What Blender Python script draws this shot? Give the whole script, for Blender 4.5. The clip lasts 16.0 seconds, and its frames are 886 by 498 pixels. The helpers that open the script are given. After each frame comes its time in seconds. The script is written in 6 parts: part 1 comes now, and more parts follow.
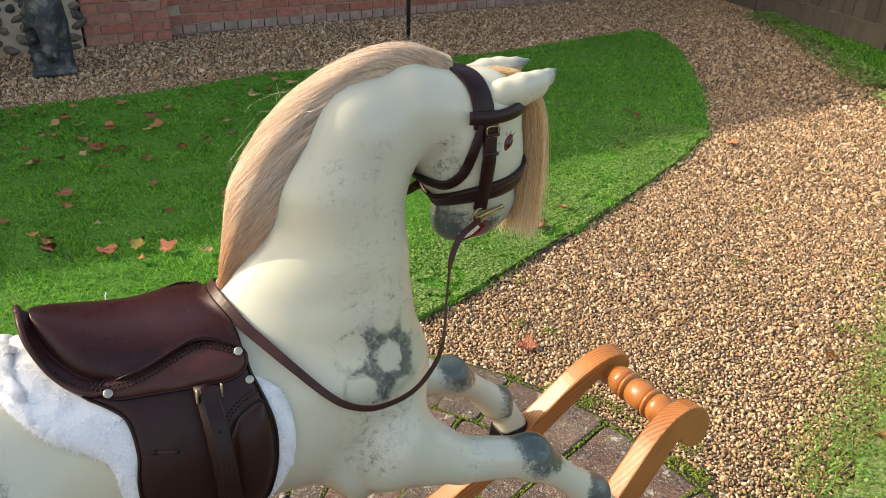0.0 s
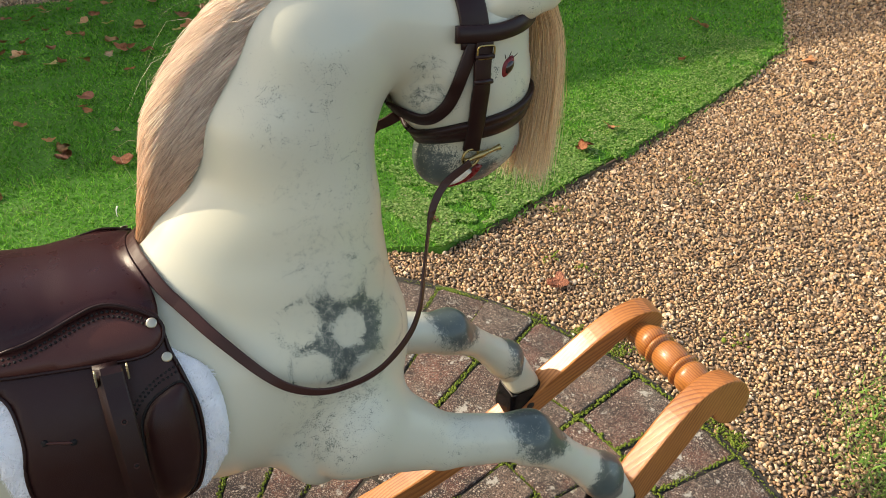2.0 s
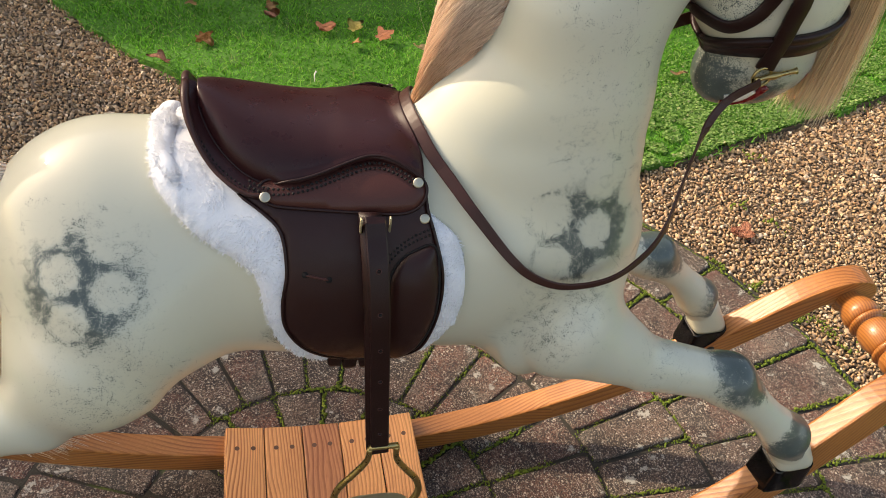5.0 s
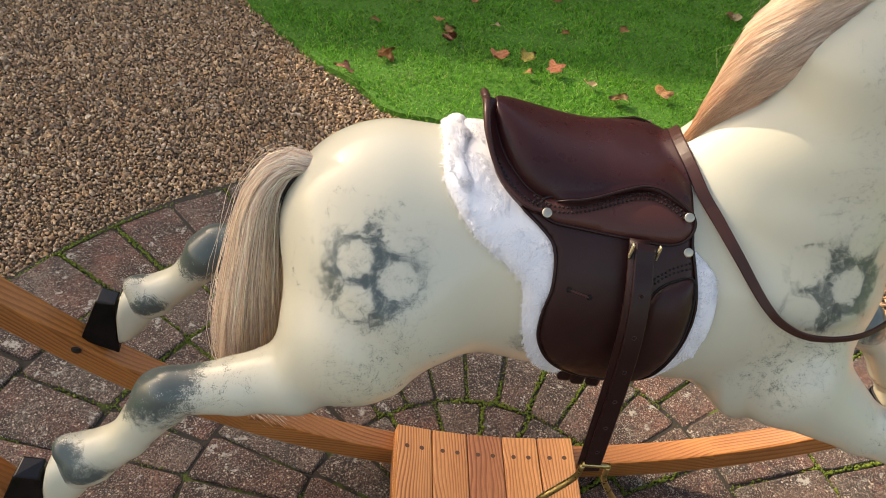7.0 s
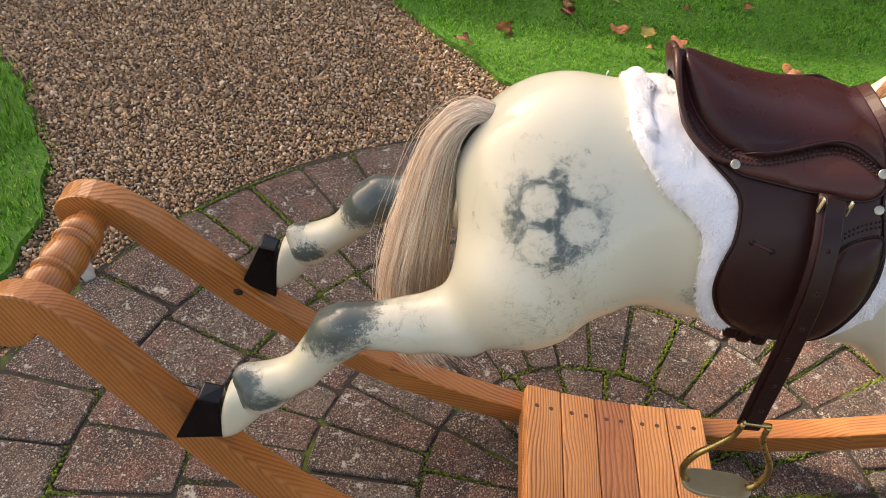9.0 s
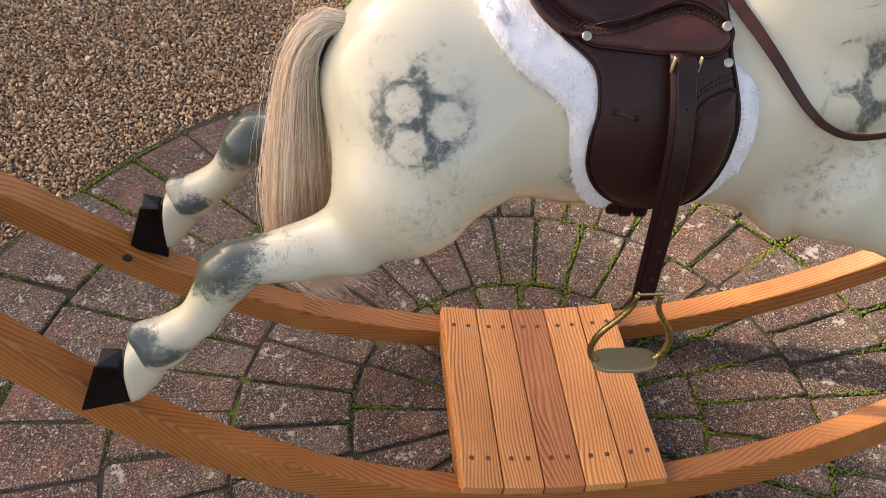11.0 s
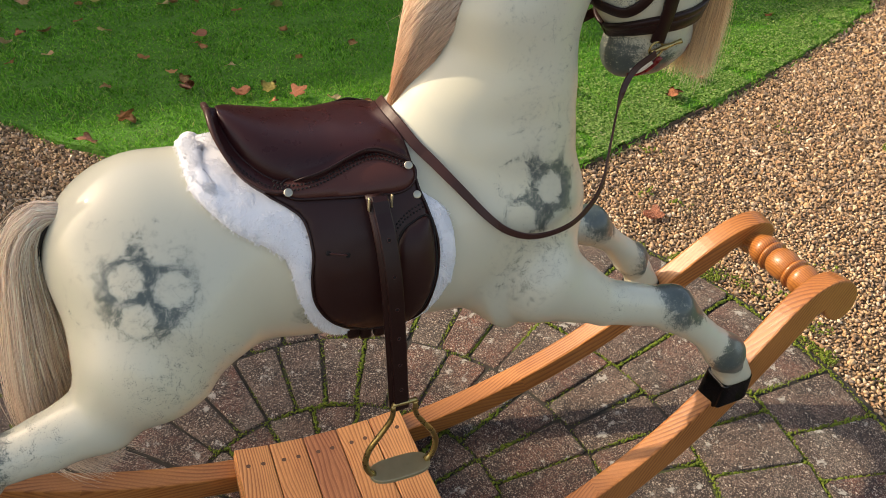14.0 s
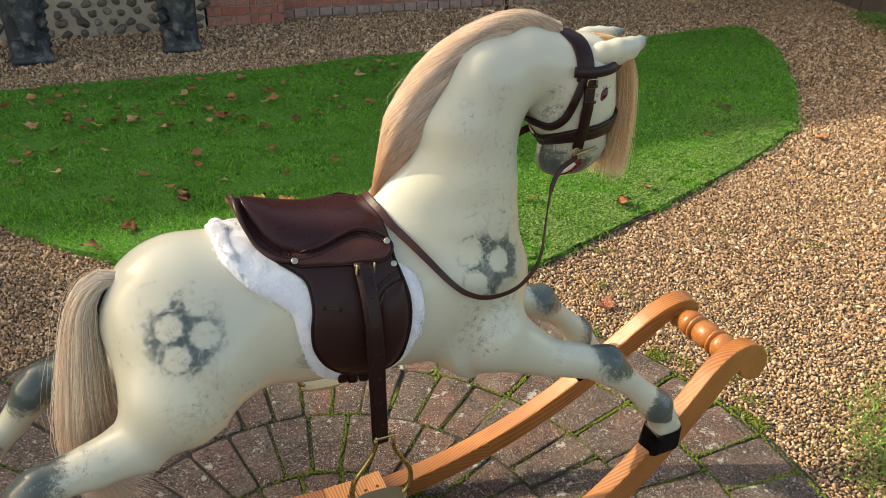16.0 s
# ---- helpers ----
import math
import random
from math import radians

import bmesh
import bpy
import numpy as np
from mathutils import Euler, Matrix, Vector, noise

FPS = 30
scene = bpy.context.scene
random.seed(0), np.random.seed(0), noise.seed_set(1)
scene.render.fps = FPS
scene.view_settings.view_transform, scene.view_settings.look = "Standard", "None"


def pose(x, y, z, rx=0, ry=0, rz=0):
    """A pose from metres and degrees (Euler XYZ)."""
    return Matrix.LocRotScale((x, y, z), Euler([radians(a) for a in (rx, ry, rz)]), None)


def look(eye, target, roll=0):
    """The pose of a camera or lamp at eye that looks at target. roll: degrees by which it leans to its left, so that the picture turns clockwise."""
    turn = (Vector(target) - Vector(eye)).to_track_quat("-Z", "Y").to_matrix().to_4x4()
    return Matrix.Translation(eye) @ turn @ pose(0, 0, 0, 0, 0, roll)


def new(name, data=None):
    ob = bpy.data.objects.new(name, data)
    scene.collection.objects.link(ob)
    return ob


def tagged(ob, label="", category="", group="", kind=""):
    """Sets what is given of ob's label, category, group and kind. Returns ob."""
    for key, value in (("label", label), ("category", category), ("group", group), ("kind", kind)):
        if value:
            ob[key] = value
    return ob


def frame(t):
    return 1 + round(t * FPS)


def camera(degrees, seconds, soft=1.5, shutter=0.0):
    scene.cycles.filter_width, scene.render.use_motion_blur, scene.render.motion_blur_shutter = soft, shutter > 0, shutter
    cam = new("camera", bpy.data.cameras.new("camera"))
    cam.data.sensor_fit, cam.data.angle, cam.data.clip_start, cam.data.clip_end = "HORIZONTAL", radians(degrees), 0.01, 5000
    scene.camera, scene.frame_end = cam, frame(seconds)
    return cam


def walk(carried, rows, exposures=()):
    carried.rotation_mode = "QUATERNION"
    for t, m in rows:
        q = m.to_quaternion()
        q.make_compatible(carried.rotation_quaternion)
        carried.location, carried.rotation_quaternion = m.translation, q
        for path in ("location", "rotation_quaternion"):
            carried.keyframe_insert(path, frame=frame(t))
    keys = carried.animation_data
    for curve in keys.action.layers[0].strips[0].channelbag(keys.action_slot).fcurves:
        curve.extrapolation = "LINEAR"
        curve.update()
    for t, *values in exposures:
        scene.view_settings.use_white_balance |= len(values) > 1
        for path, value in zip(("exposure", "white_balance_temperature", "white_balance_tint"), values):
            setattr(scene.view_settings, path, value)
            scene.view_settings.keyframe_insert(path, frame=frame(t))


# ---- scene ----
cam = camera(60.3, 16.0, 0.65)
PATH = [
    (0, (-0.091, -0.812, 1.317), (0.855, 0.693, 0.4), 1.5),
    (0.5, (-0.053, -0.759, 1.319), (0.868, 0.748, 0.38), 1.8),
    (1, (-0.006, -0.717, 1.316), (0.864, 0.799, 0.342), 1.7),
    (1.5, (0.047, -0.696, 1.293), (0.861, 0.804, 0.251), 1.5),
    (2, (0.081, -0.688, 1.269), (0.846, 0.778, 0.144), 1.4),
    (2.5, (0.092, -0.687, 1.25), (0.807, 0.749, 0.056), 1.8),
    (3, (0.09, -0.684, 1.235), (0.749, 0.737, -0.009), 2.3),
    (3.2, (0.085, -0.682, 1.232), (0.719, 0.736, -0.028), 2.6),
    (5.3, (-0.064, -0.646, 1.237), (0.31, 0.81, -0.082), 6.6),
    (5.5, (-0.084, -0.647, 1.237), (0.264, 0.817, -0.081), 6.9),
    (6, (-0.128, -0.651, 1.239), (0.154, 0.832, -0.073), 7.1),
    (6.5, (-0.165, -0.661, 1.243), (0.054, 0.844, -0.056), 7.2),
    (7, (-0.202, -0.669, 1.243), (-0.042, 0.856, -0.042), 7.5),
    (7.5, (-0.238, -0.681, 1.243), (-0.148, 0.855, -0.036), 7.5),
    (8, (-0.277, -0.694, 1.233), (-0.266, 0.836, -0.056), 7.2),
    (8.2, (-0.289, -0.7, 1.231), (-0.309, 0.823, -0.066), 6.8),
    (10.3, (-0.304, -0.726, 1.19), (-0.28, 0.705, -0.207), 1.1),
    (10.5, (-0.289, -0.728, 1.185), (-0.226, 0.694, -0.219), 1.1),
    (11, (-0.253, -0.745, 1.182), (-0.101, 0.666, -0.227), 1.2),
    (11.5, (-0.213, -0.762, 1.183), (0.039, 0.643, -0.218), 1.5),
    (12, (-0.181, -0.774, 1.19), (0.172, 0.629, -0.191), 1.9),
    (12.5, (-0.16, -0.783, 1.203), (0.288, 0.62, -0.15), 2.0),
    (13, (-0.155, -0.787, 1.217), (0.374, 0.624, -0.098), 2.0),
    (13.5, (-0.162, -0.789, 1.237), (0.43, 0.647, -0.024), 1.8),
    (14, (-0.172, -0.798, 1.259), (0.474, 0.67, 0.064), 1.6),
    (14.5, (-0.193, -0.828, 1.284), (0.501, 0.672, 0.157), 1.6),
    (15, (-0.208, -0.861, 1.304), (0.513, 0.679, 0.252), 1.7),
    (15.5, (-0.224, -0.918, 1.322), (0.513, 0.657, 0.334), 1.8),
    (16, (-0.263, -1.032, 1.335), (0.497, 0.563, 0.399), 1.7),
]
walk(cam, [(t, look(eye, target, roll)) for t, eye, target, roll in PATH], [(0.0, 0.44, 8100.0, 8.0), (3.0, 0.32, 8000.0, 9.0), (5.5, 0.34, 8500.0, 12.0), (7.0, 0.42, 8600.0, 14.0), (8.0, 0.52, 8700.0, 16.0), (11.0, 0.58, 8650.0, 20.0), (13.0, 0.26, 8600.0, 17.0), (14.5, 0.22, 8450.0, 11.0), (16.0, 0.34, 8450.0, 8.0)])

# ---- light ----
SUN = Vector((-1.2, 0.8, 1.0)).normalized()
world = bpy.data.worlds.new("sky")
scene.world = world
world.use_nodes = True
sky = world.node_tree.nodes.new("ShaderNodeTexSky")
sky.sky_type = "NISHITA"
sky.sun_disc = False
sky.sun_elevation = math.asin(SUN.z)
sky.sun_rotation = math.atan2(SUN.x, SUN.y)
sky.air_density, sky.dust_density = 1.0, 3.0
world.node_tree.links.new(sky.outputs[0], world.node_tree.nodes["Background"].inputs[0])
world.node_tree.nodes["Background"].inputs[1].default_value = 0.285
sun = new("sun", bpy.data.lights.new("sun", "SUN"))
sun.data.energy, sun.data.angle, sun.data.color = 3.85, radians(0.8), (1.0, 0.95, 0.87)
sun.matrix_world = look((0, 0, 0), tuple(-SUN))
scene.view_settings.exposure = 0.0


# ---- material helpers ----
def shader(name, rough=0.5, metal=0.0, coat=0.0, sheen=0.0, spec=0.5):
    m = bpy.data.materials.new(name)
    m.use_nodes = True
    b = m.node_tree.nodes["Principled BSDF"]
    b.inputs["Roughness"].default_value = rough
    b.inputs["Metallic"].default_value = metal
    b.inputs["Coat Weight"].default_value = coat
    b.inputs["Coat Roughness"].default_value = 0.12
    b.inputs["Sheen Weight"].default_value = sheen
    b.inputs["Specular IOR Level"].default_value = spec
    return m, m.node_tree, b


def put(nt, value, socket):
    if isinstance(value, (int, float, tuple)):
        socket.default_value = value
    else:
        nt.links.new(value, socket)


def coords(nt, scale=(1, 1, 1), turn=(0, 0, 0)):
    c = nt.nodes.new("ShaderNodeTexCoord")
    mp = nt.nodes.new("ShaderNodeMapping")
    mp.inputs["Scale"].default_value = scale
    mp.inputs["Rotation"].default_value = turn
    nt.links.new(c.outputs["Object"], mp.inputs["Vector"])
    return mp.outputs[0]


def spread(nt, vec, value, amount=7.0):
    """Shifts a texture by a random value, so that alike pieces differ."""
    n = nt.nodes.new("ShaderNodeVectorMath")
    n.operation = "MULTIPLY_ADD"
    nt.links.new(value, n.inputs[0])
    n.inputs[1].default_value = (amount, amount * 1.7, amount * 0.6)
    nt.links.new(vec, n.inputs[2])
    return n.outputs[0]


def grain(nt, vec, scale, detail=4.0, rough=0.55, warp=0.0):
    n = nt.nodes.new("ShaderNodeTexNoise")
    nt.links.new(vec, n.inputs["Vector"])
    n.inputs["Scale"].default_value = scale
    n.inputs["Detail"].default_value = detail
    n.inputs["Roughness"].default_value = rough
    n.inputs["Distortion"].default_value = warp
    return n.outputs["Fac"]


def cells(nt, vec, scale, feature="F1", out="Distance"):
    n = nt.nodes.new("ShaderNodeTexVoronoi")
    n.feature = feature
    nt.links.new(vec, n.inputs["Vector"])
    n.inputs["Scale"].default_value = scale
    return n.outputs[out]


def ramp(nt, fac, *stops):
    n = nt.nodes.new("ShaderNodeValToRGB")
    el = n.color_ramp.elements
    while len(el) < len(stops):
        el.new(0.5)
    for e, (pos, col) in zip(el, stops):
        e.position = pos
        e.color = (*col, 1) if isinstance(col, tuple) else (col, col, col, 1)
    put(nt, fac, n.inputs[0])
    return n.outputs[0]


def blend(nt, fac, a, b, mode="MIX"):
    n = nt.nodes.new("ShaderNodeMix")
    n.data_type, n.blend_type = "RGBA", mode
    put(nt, fac, n.inputs[0])
    put(nt, (*a, 1) if isinstance(a, tuple) else a, n.inputs[6])
    put(nt, (*b, 1) if isinstance(b, tuple) else b, n.inputs[7])
    return n.outputs[2]


def sums(nt, op, a, b=0.0, c=0.0):
    n = nt.nodes.new("ShaderNodeMath")
    n.operation = op
    put(nt, a, n.inputs[0]), put(nt, b, n.inputs[1]), put(nt, c, n.inputs[2])
    return n.outputs[0]


def relief(nt, b, height, strength=0.3, depth=0.002):
    n = nt.nodes.new("ShaderNodeBump")
    n.inputs["Strength"].default_value = strength
    n.inputs["Distance"].default_value = depth
    nt.links.new(height, n.inputs["Height"])
    nt.links.new(n.outputs[0], b.inputs["Normal"])


def by_object(nt):
    return nt.nodes.new("ShaderNodeObjectInfo").outputs["Random"]


def by_island(nt):
    return nt.nodes.new("ShaderNodeNewGeometry").outputs["Random Per Island"]


def attribute(nt, name):
    n = nt.nodes.new("ShaderNodeAttribute")
    n.attribute_name = name
    return n.outputs["Fac"]


def glow_through(nt, b, share, colour):
    """Lets part of the light pass through thin fibres and blades."""
    t = nt.nodes.new("ShaderNodeBsdfTranslucent")
    put(nt, (*colour, 1) if isinstance(colour, tuple) else colour, t.inputs["Color"])
    mix = nt.nodes.new("ShaderNodeMixShader")
    mix.inputs[0].default_value = share
    nt.links.new(b.outputs[0], mix.inputs[1])
    nt.links.new(t.outputs[0], mix.inputs[2])
    nt.links.new(mix.outputs[0], nt.nodes["Material Output"].inputs["Surface"])


# ---- materials ----
def horse_paint():
    m, nt, b = shader("dappled_paint", 0.45, coat=0.55, spec=0.3)
    b.inputs["Coat Roughness"].default_value = 0.07
    v = coords(nt)
    grey = attribute(nt, "grey")
    soft = attribute(nt, "wash")
    big = grain(nt, v, 7, 3)
    cream = blend(nt, big, (0.52, 0.522, 0.435), (0.605, 0.588, 0.460))
    cream = blend(nt, ramp(nt, grain(nt, v, 3.1, 2), (0.5, 0.0), (0.75, 0.6)), cream, (0.70, 0.63, 0.42))
    cream = blend(nt, soft, cream, (0.165, 0.215, 0.215))
    speck = grain(nt, v, 980, 1.5, 0.5)
    clump = grain(nt, v, 120, 3, 0.6)
    edge = sums(nt, "MULTIPLY_ADD", speck, 0.75, sums(nt, "MULTIPLY", clump, 0.45))
    cluster = sums(nt, "MULTIPLY_ADD", grain(nt, v, 42, 2, 0.5), 0.24, -0.12)
    on = sums(nt, "SUBTRACT", sums(nt, "ADD", sums(nt, "MULTIPLY_ADD", grey, 0.62, 0.30), cluster), edge)
    fac = ramp(nt, on, (-0.0, 0.0), (0.09, 0.92))
    paint = blend(nt, grain(nt, v, 40, 3), (0.016, 0.034, 0.036), (0.046, 0.075, 0.078))
    nt.links.new(blend(nt, fac, cream, paint), b.inputs["Base Color"])
    nt.links.new(ramp(nt, big, (0.3, 0.38), (0.7, 0.52)), b.inputs["Roughness"])
    relief(nt, b, grain(nt, v, 18, 2), 0.05, 0.003)
    return m


def leather(name, a, bcol, rough=0.36):
    m, nt, b = shader(name, rough, spec=0.30)
    v = coords(nt)
    nt.links.new(blend(nt, grain(nt, v, 22, 5), a, bcol), b.inputs["Base Color"])
    nt.links.new(ramp(nt, grain(nt, v, 60, 4), (0.3, rough - 0.08), (0.7, rough + 0.12)), b.inputs["Roughness"])
    relief(nt, b, cells(nt, v, 900), 0.18, 0.0006)
    return m


def timber(name, light, dark, along="y", rough=0.38, ring=0.0042, coat=0.25):
    """Sawn softwood: growth rings round a pith, with the grain along y, z, or along the straight lengths that a bow rocker is cut from."""
    m, nt, b = shader(name, rough, coat=coat)
    pick = by_object(nt)
    other = lambda k: sums(nt, "FRACT", sums(nt, "MULTIPLY", pick, k))
    v = coords(nt)
    sep = nt.nodes.new("ShaderNodeSeparateXYZ")
    nt.links.new(v, sep.inputs[0])
    x, y, z = sep.outputs
    if along == "bow":
        up = sums(nt, "SUBTRACT", 1.0, z)
        radius = sums(nt, "SQRT", sums(nt, "ADD", sums(nt, "MULTIPLY", x, x), sums(nt, "MULTIPLY", up, up)))
        turn = sums(nt, "ARCTAN2", x, up)
        length = sums(nt, "MULTIPLY", sums(nt, "ROUND", sums(nt, "DIVIDE", turn, 0.9)), 0.9)
        turn = sums(nt, "SUBTRACT", turn, length)
        across, deep = y, sums(nt, "MULTIPLY_ADD", radius, sums(nt, "COSINE", turn), -0.80)
        run = sums(nt, "MULTIPLY_ADD", radius, sums(nt, "SINE", turn), sums(nt, "MULTIPLY", length, 3.0))
    elif along == "y":
        across, deep, run = x, z, y
    else:
        across, deep, run = x, y, z
    across = sums(nt, "ADD", across, sums(nt, "MULTIPLY_ADD", other(17.3), 0.085, 0.20 if along == "bow" else 0.028))
    deep = sums(nt, "ADD", deep, sums(nt, "MULTIPLY_ADD", other(31.7), 0.05, 0.022))
    deep = sums(nt, "ADD", deep, sums(nt, "MULTIPLY", run, sums(nt, "MULTIPLY_ADD", other(53.1), 0.12, -0.06)))
    flow = nt.nodes.new("ShaderNodeCombineXYZ")
    put(nt, sums(nt, "MULTIPLY", across, 11.0), flow.inputs[0])
    put(nt, sums(nt, "MULTIPLY", deep, 11.0), flow.inputs[1])
    put(nt, sums(nt, "MULTIPLY_ADD", run, 3.2, sums(nt, "MULTIPLY", pick, 40.0)), flow.inputs[2])
    wander = grain(nt, flow.outputs[0], 1.0, 2.0, 0.45)
    far = sums(nt, "SQRT", sums(nt, "ADD", sums(nt, "MULTIPLY", across, across), sums(nt, "MULTIPLY", deep, deep)))
    far = sums(nt, "MULTIPLY_ADD", wander, 0.040 if along == "y" else 0.020, far)
    year = sums(nt, "FRACT", sums(nt, "DIVIDE", far, ring))
    band = ramp(nt, year, (0.0, 0.05), (0.40, 0.12), (0.72, 0.95), (0.90, 1.0), (1.0, 0.05))
    fib = nt.nodes.new("ShaderNodeCombineXYZ")
    put(nt, sums(nt, "MULTIPLY", across, 900.0), fib.inputs[0])
    put(nt, sums(nt, "MULTIPLY", deep, 900.0), fib.inputs[1])
    put(nt, sums(nt, "MULTIPLY", run, 26.0), fib.inputs[2])
    fine = grain(nt, fib.outputs[0], 1.0, 2, 0.6)
    strong = sums(nt, "MULTIPLY", band, ramp(nt, grain(nt, flow.outputs[0], 2.3, 2), (0.3, 0.30 if along == "bow" else 0.55), (0.7, 1.0)))
    col = blend(nt, strong, light, dark)
    col = blend(nt, ramp(nt, fine, (0.45, 0.0), (0.75, 0.45)), col, dark)
    col = blend(nt, ramp(nt, grain(nt, flow.outputs[0], 0.7, 3), (0.42, 0.0), (0.68, 0.38)), col, dark)
    tint = ramp(nt, other(7.9), (0.0, (0.72, 0.62, 0.60)), (0.35, (0.95, 0.92, 0.90)), (1.0, (1.08, 1.08, 1.05)))
    nt.links.new(blend(nt, 1.0, col, tint, "MULTIPLY"), b.inputs["Base Color"])
    nt.links.new(ramp(nt, fine, (0.3, rough - 0.06), (0.7, rough + 0.10)), b.inputs["Roughness"])
    relief(nt, b, sums(nt, "MULTIPLY_ADD", band, -0.6, fine), 0.22, 0.0008)
    return m


def hair(name, root, tip, ends, low, high, rough=0.45):
    """Horsehair that differs from strand to strand and turns to another tone at its ends."""
    m, nt, b = shader(name, rough, spec=0.35)
    v = coords(nt)
    col = ramp(nt, by_island(nt), (0.0, root), (0.35, tip), (1.0, tuple(min(1.0, c * 1.22) for c in tip)))
    sep = nt.nodes.new("ShaderNodeSeparateXYZ")
    nt.links.new(v, sep.inputs[0])
    down = ramp(nt, sums(nt, "DIVIDE", sums(nt, "SUBTRACT", high, sums(nt, "MULTIPLY_ADD", grain(nt, v, 30, 2), 0.04, sep.outputs[2])), high - low), (0.0, 0.0), (1.0, 0.8))
    tone = blend(nt, down, col, ends)
    tone = blend(nt, 1.0, tone, ramp(nt, attribute(nt, "lock"), (0.0, (0.62, 0.55, 0.49)), (0.45, (0.96, 0.94, 0.92)), (1.0, (1.18, 1.17, 1.15))), "MULTIPLY")
    nt.links.new(tone, b.inputs["Base Color"])
    glow_through(nt, b, 0.35, tone)
    return m


def plain(name, a, bcol, scale=30.0, rough=0.5, metal=0.0, bump=0.1, coat=0.0):
    m, nt, b = shader(name, rough, metal, coat)
    v = coords(nt)
    g = grain(nt, v, scale, 4)
    nt.links.new(blend(nt, g, a, bcol), b.inputs["Base Color"])
    nt.links.new(ramp(nt, grain(nt, v, scale * 2.3, 3), (0.3, max(0.03, rough - 0.1)), (0.7, min(1.0, rough + 0.1))), b.inputs["Roughness"])
    relief(nt, b, g, bump, 0.001)
    return m


def paver_stone():
    m, nt, b = shader("block_paver", 0.85)
    pick = by_object(nt)
    v = spread(nt, coords(nt), pick, 11.0)
    base = ramp(nt, pick, (0.0, (0.185, 0.070, 0.048)), (0.3, (0.135, 0.068, 0.050)), (0.55, (0.115, 0.078, 0.060)), (0.8, (0.155, 0.096, 0.070)), (1.0, (0.215, 0.082, 0.055)))
    base = blend(nt, ramp(nt, grain(nt, v, 13, 5, 0.65), (0.36, 0.0), (0.58, 0.9)), base, (0.034, 0.026, 0.022))
    base = blend(nt, ramp(nt, grain(nt, v, 8, 5, 0.65), (0.52, 0.0), (0.70, 0.55)), base, (0.20, 0.175, 0.14))
    grit = cells(nt, v, 330, "F1", "Color")
    near = ramp(nt, cells(nt, v, 330), (0.32, 1.0), (0.46, 0.0))
    speck = sums(nt, "MULTIPLY", ramp(nt, grit, (0.60, 0.0), (0.70, 1.0)), near)
    tone = blend(nt, grain(nt, v, 55, 3), (0.22, 0.165, 0.125), (0.62, 0.56, 0.48))
    base = blend(nt, speck, base, tone)
    dark = sums(nt, "MULTIPLY", ramp(nt, grit, (0.25, 1.0), (0.36, 0.0)), near)
    base = blend(nt, sums(nt, "MULTIPLY", dark, 0.85), base, (0.022, 0.018, 0.017))
    fine = cells(nt, v, 520, "F1", "Color")
    base = blend(nt, ramp(nt, fine, (0.70, 0.0), (0.77, 0.7)), base, (0.30, 0.23, 0.175))
    base = blend(nt, ramp(nt, fine, (0.30, 0.8), (0.38, 0.0)), base, (0.020, 0.016, 0.015))
    chip = sums(nt, "MULTIPLY", ramp(nt, cells(nt, v, 150, "F1", "Color"), (0.74, 0.0), (0.78, 1.0)), ramp(nt, cells(nt, v, 150), (0.20, 1.0), (0.40, 0.0)))
    base = blend(nt, chip, base, blend(nt, grain(nt, v, 40, 2), (0.62, 0.56, 0.46), (0.34, 0.24, 0.17)))
    lichen = ramp(nt, grain(nt, v, 26, 6, 0.7), (0.60, 0.0), (0.65, 0.85))
    base = blend(nt, lichen, base, (0.42, 0.40, 0.35))
    nt.links.new(base, b.inputs["Base Color"])
    relief(nt, b, sums(nt, "MULTIPLY_ADD", grain(nt, v, 90, 5), 1.0, sums(nt, "MULTIPLY", speck, 0.6)), 0.7, 0.003)
    return m


def joint_soil():
    m, nt, b = shader("joint_soil", 0.95)
    v = coords(nt)
    soil = blend(nt, grain(nt, v, 160, 3), (0.022, 0.020, 0.016), (0.055, 0.048, 0.036))
    moss = ramp(nt, grain(nt, v, 4.2, 5, 0.65), (0.56, 0.0), (0.64, 1.0))
    green = blend(nt, grain(nt, v, 220, 3), (0.045, 0.08, 0.008), (0.14, 0.20, 0.02))
    nt.links.new(blend(nt, moss, soil, green), b.inputs["Base Color"])
    relief(nt, b, grain(nt, v, 300, 3), 0.8, 0.004)
    return m


def pebble():
    m, nt, b = shader("pea_shingle", 0.62)
    pick = by_island(nt)
    v = spread(nt, coords(nt), pick, 5.0)
    col = ramp(nt, pick, (0.0, (0.050, 0.036, 0.026)), (0.10, (0.11, 0.075, 0.048)), (0.20, (0.36, 0.22, 0.11)), (0.32, (0.52, 0.36, 0.20)), (0.42, (0.19, 0.10, 0.05)), (0.52, (0.62, 0.48, 0.31)), (0.62, (0.33, 0.18, 0.09)),
               (0.72, (0.15, 0.12, 0.10)), (0.80, (0.46, 0.31, 0.18)), (0.88, (0.64, 0.54, 0.42)), (0.94, (0.36, 0.24, 0.15)), (1.0, (0.08, 0.068, 0.06)))
    col = blend(nt, 0.15, col, (0.34, 0.235, 0.145))
    col = blend(nt, 1.0, col, (1.38, 1.33, 1.28), "MULTIPLY")
    nt.links.new(blend(nt, ramp(nt, grain(nt, v, 160, 3), (0.4, 0.0), (0.75, 0.6)), col, (0.17, 0.10, 0.05)), b.inputs["Base Color"])
    return m


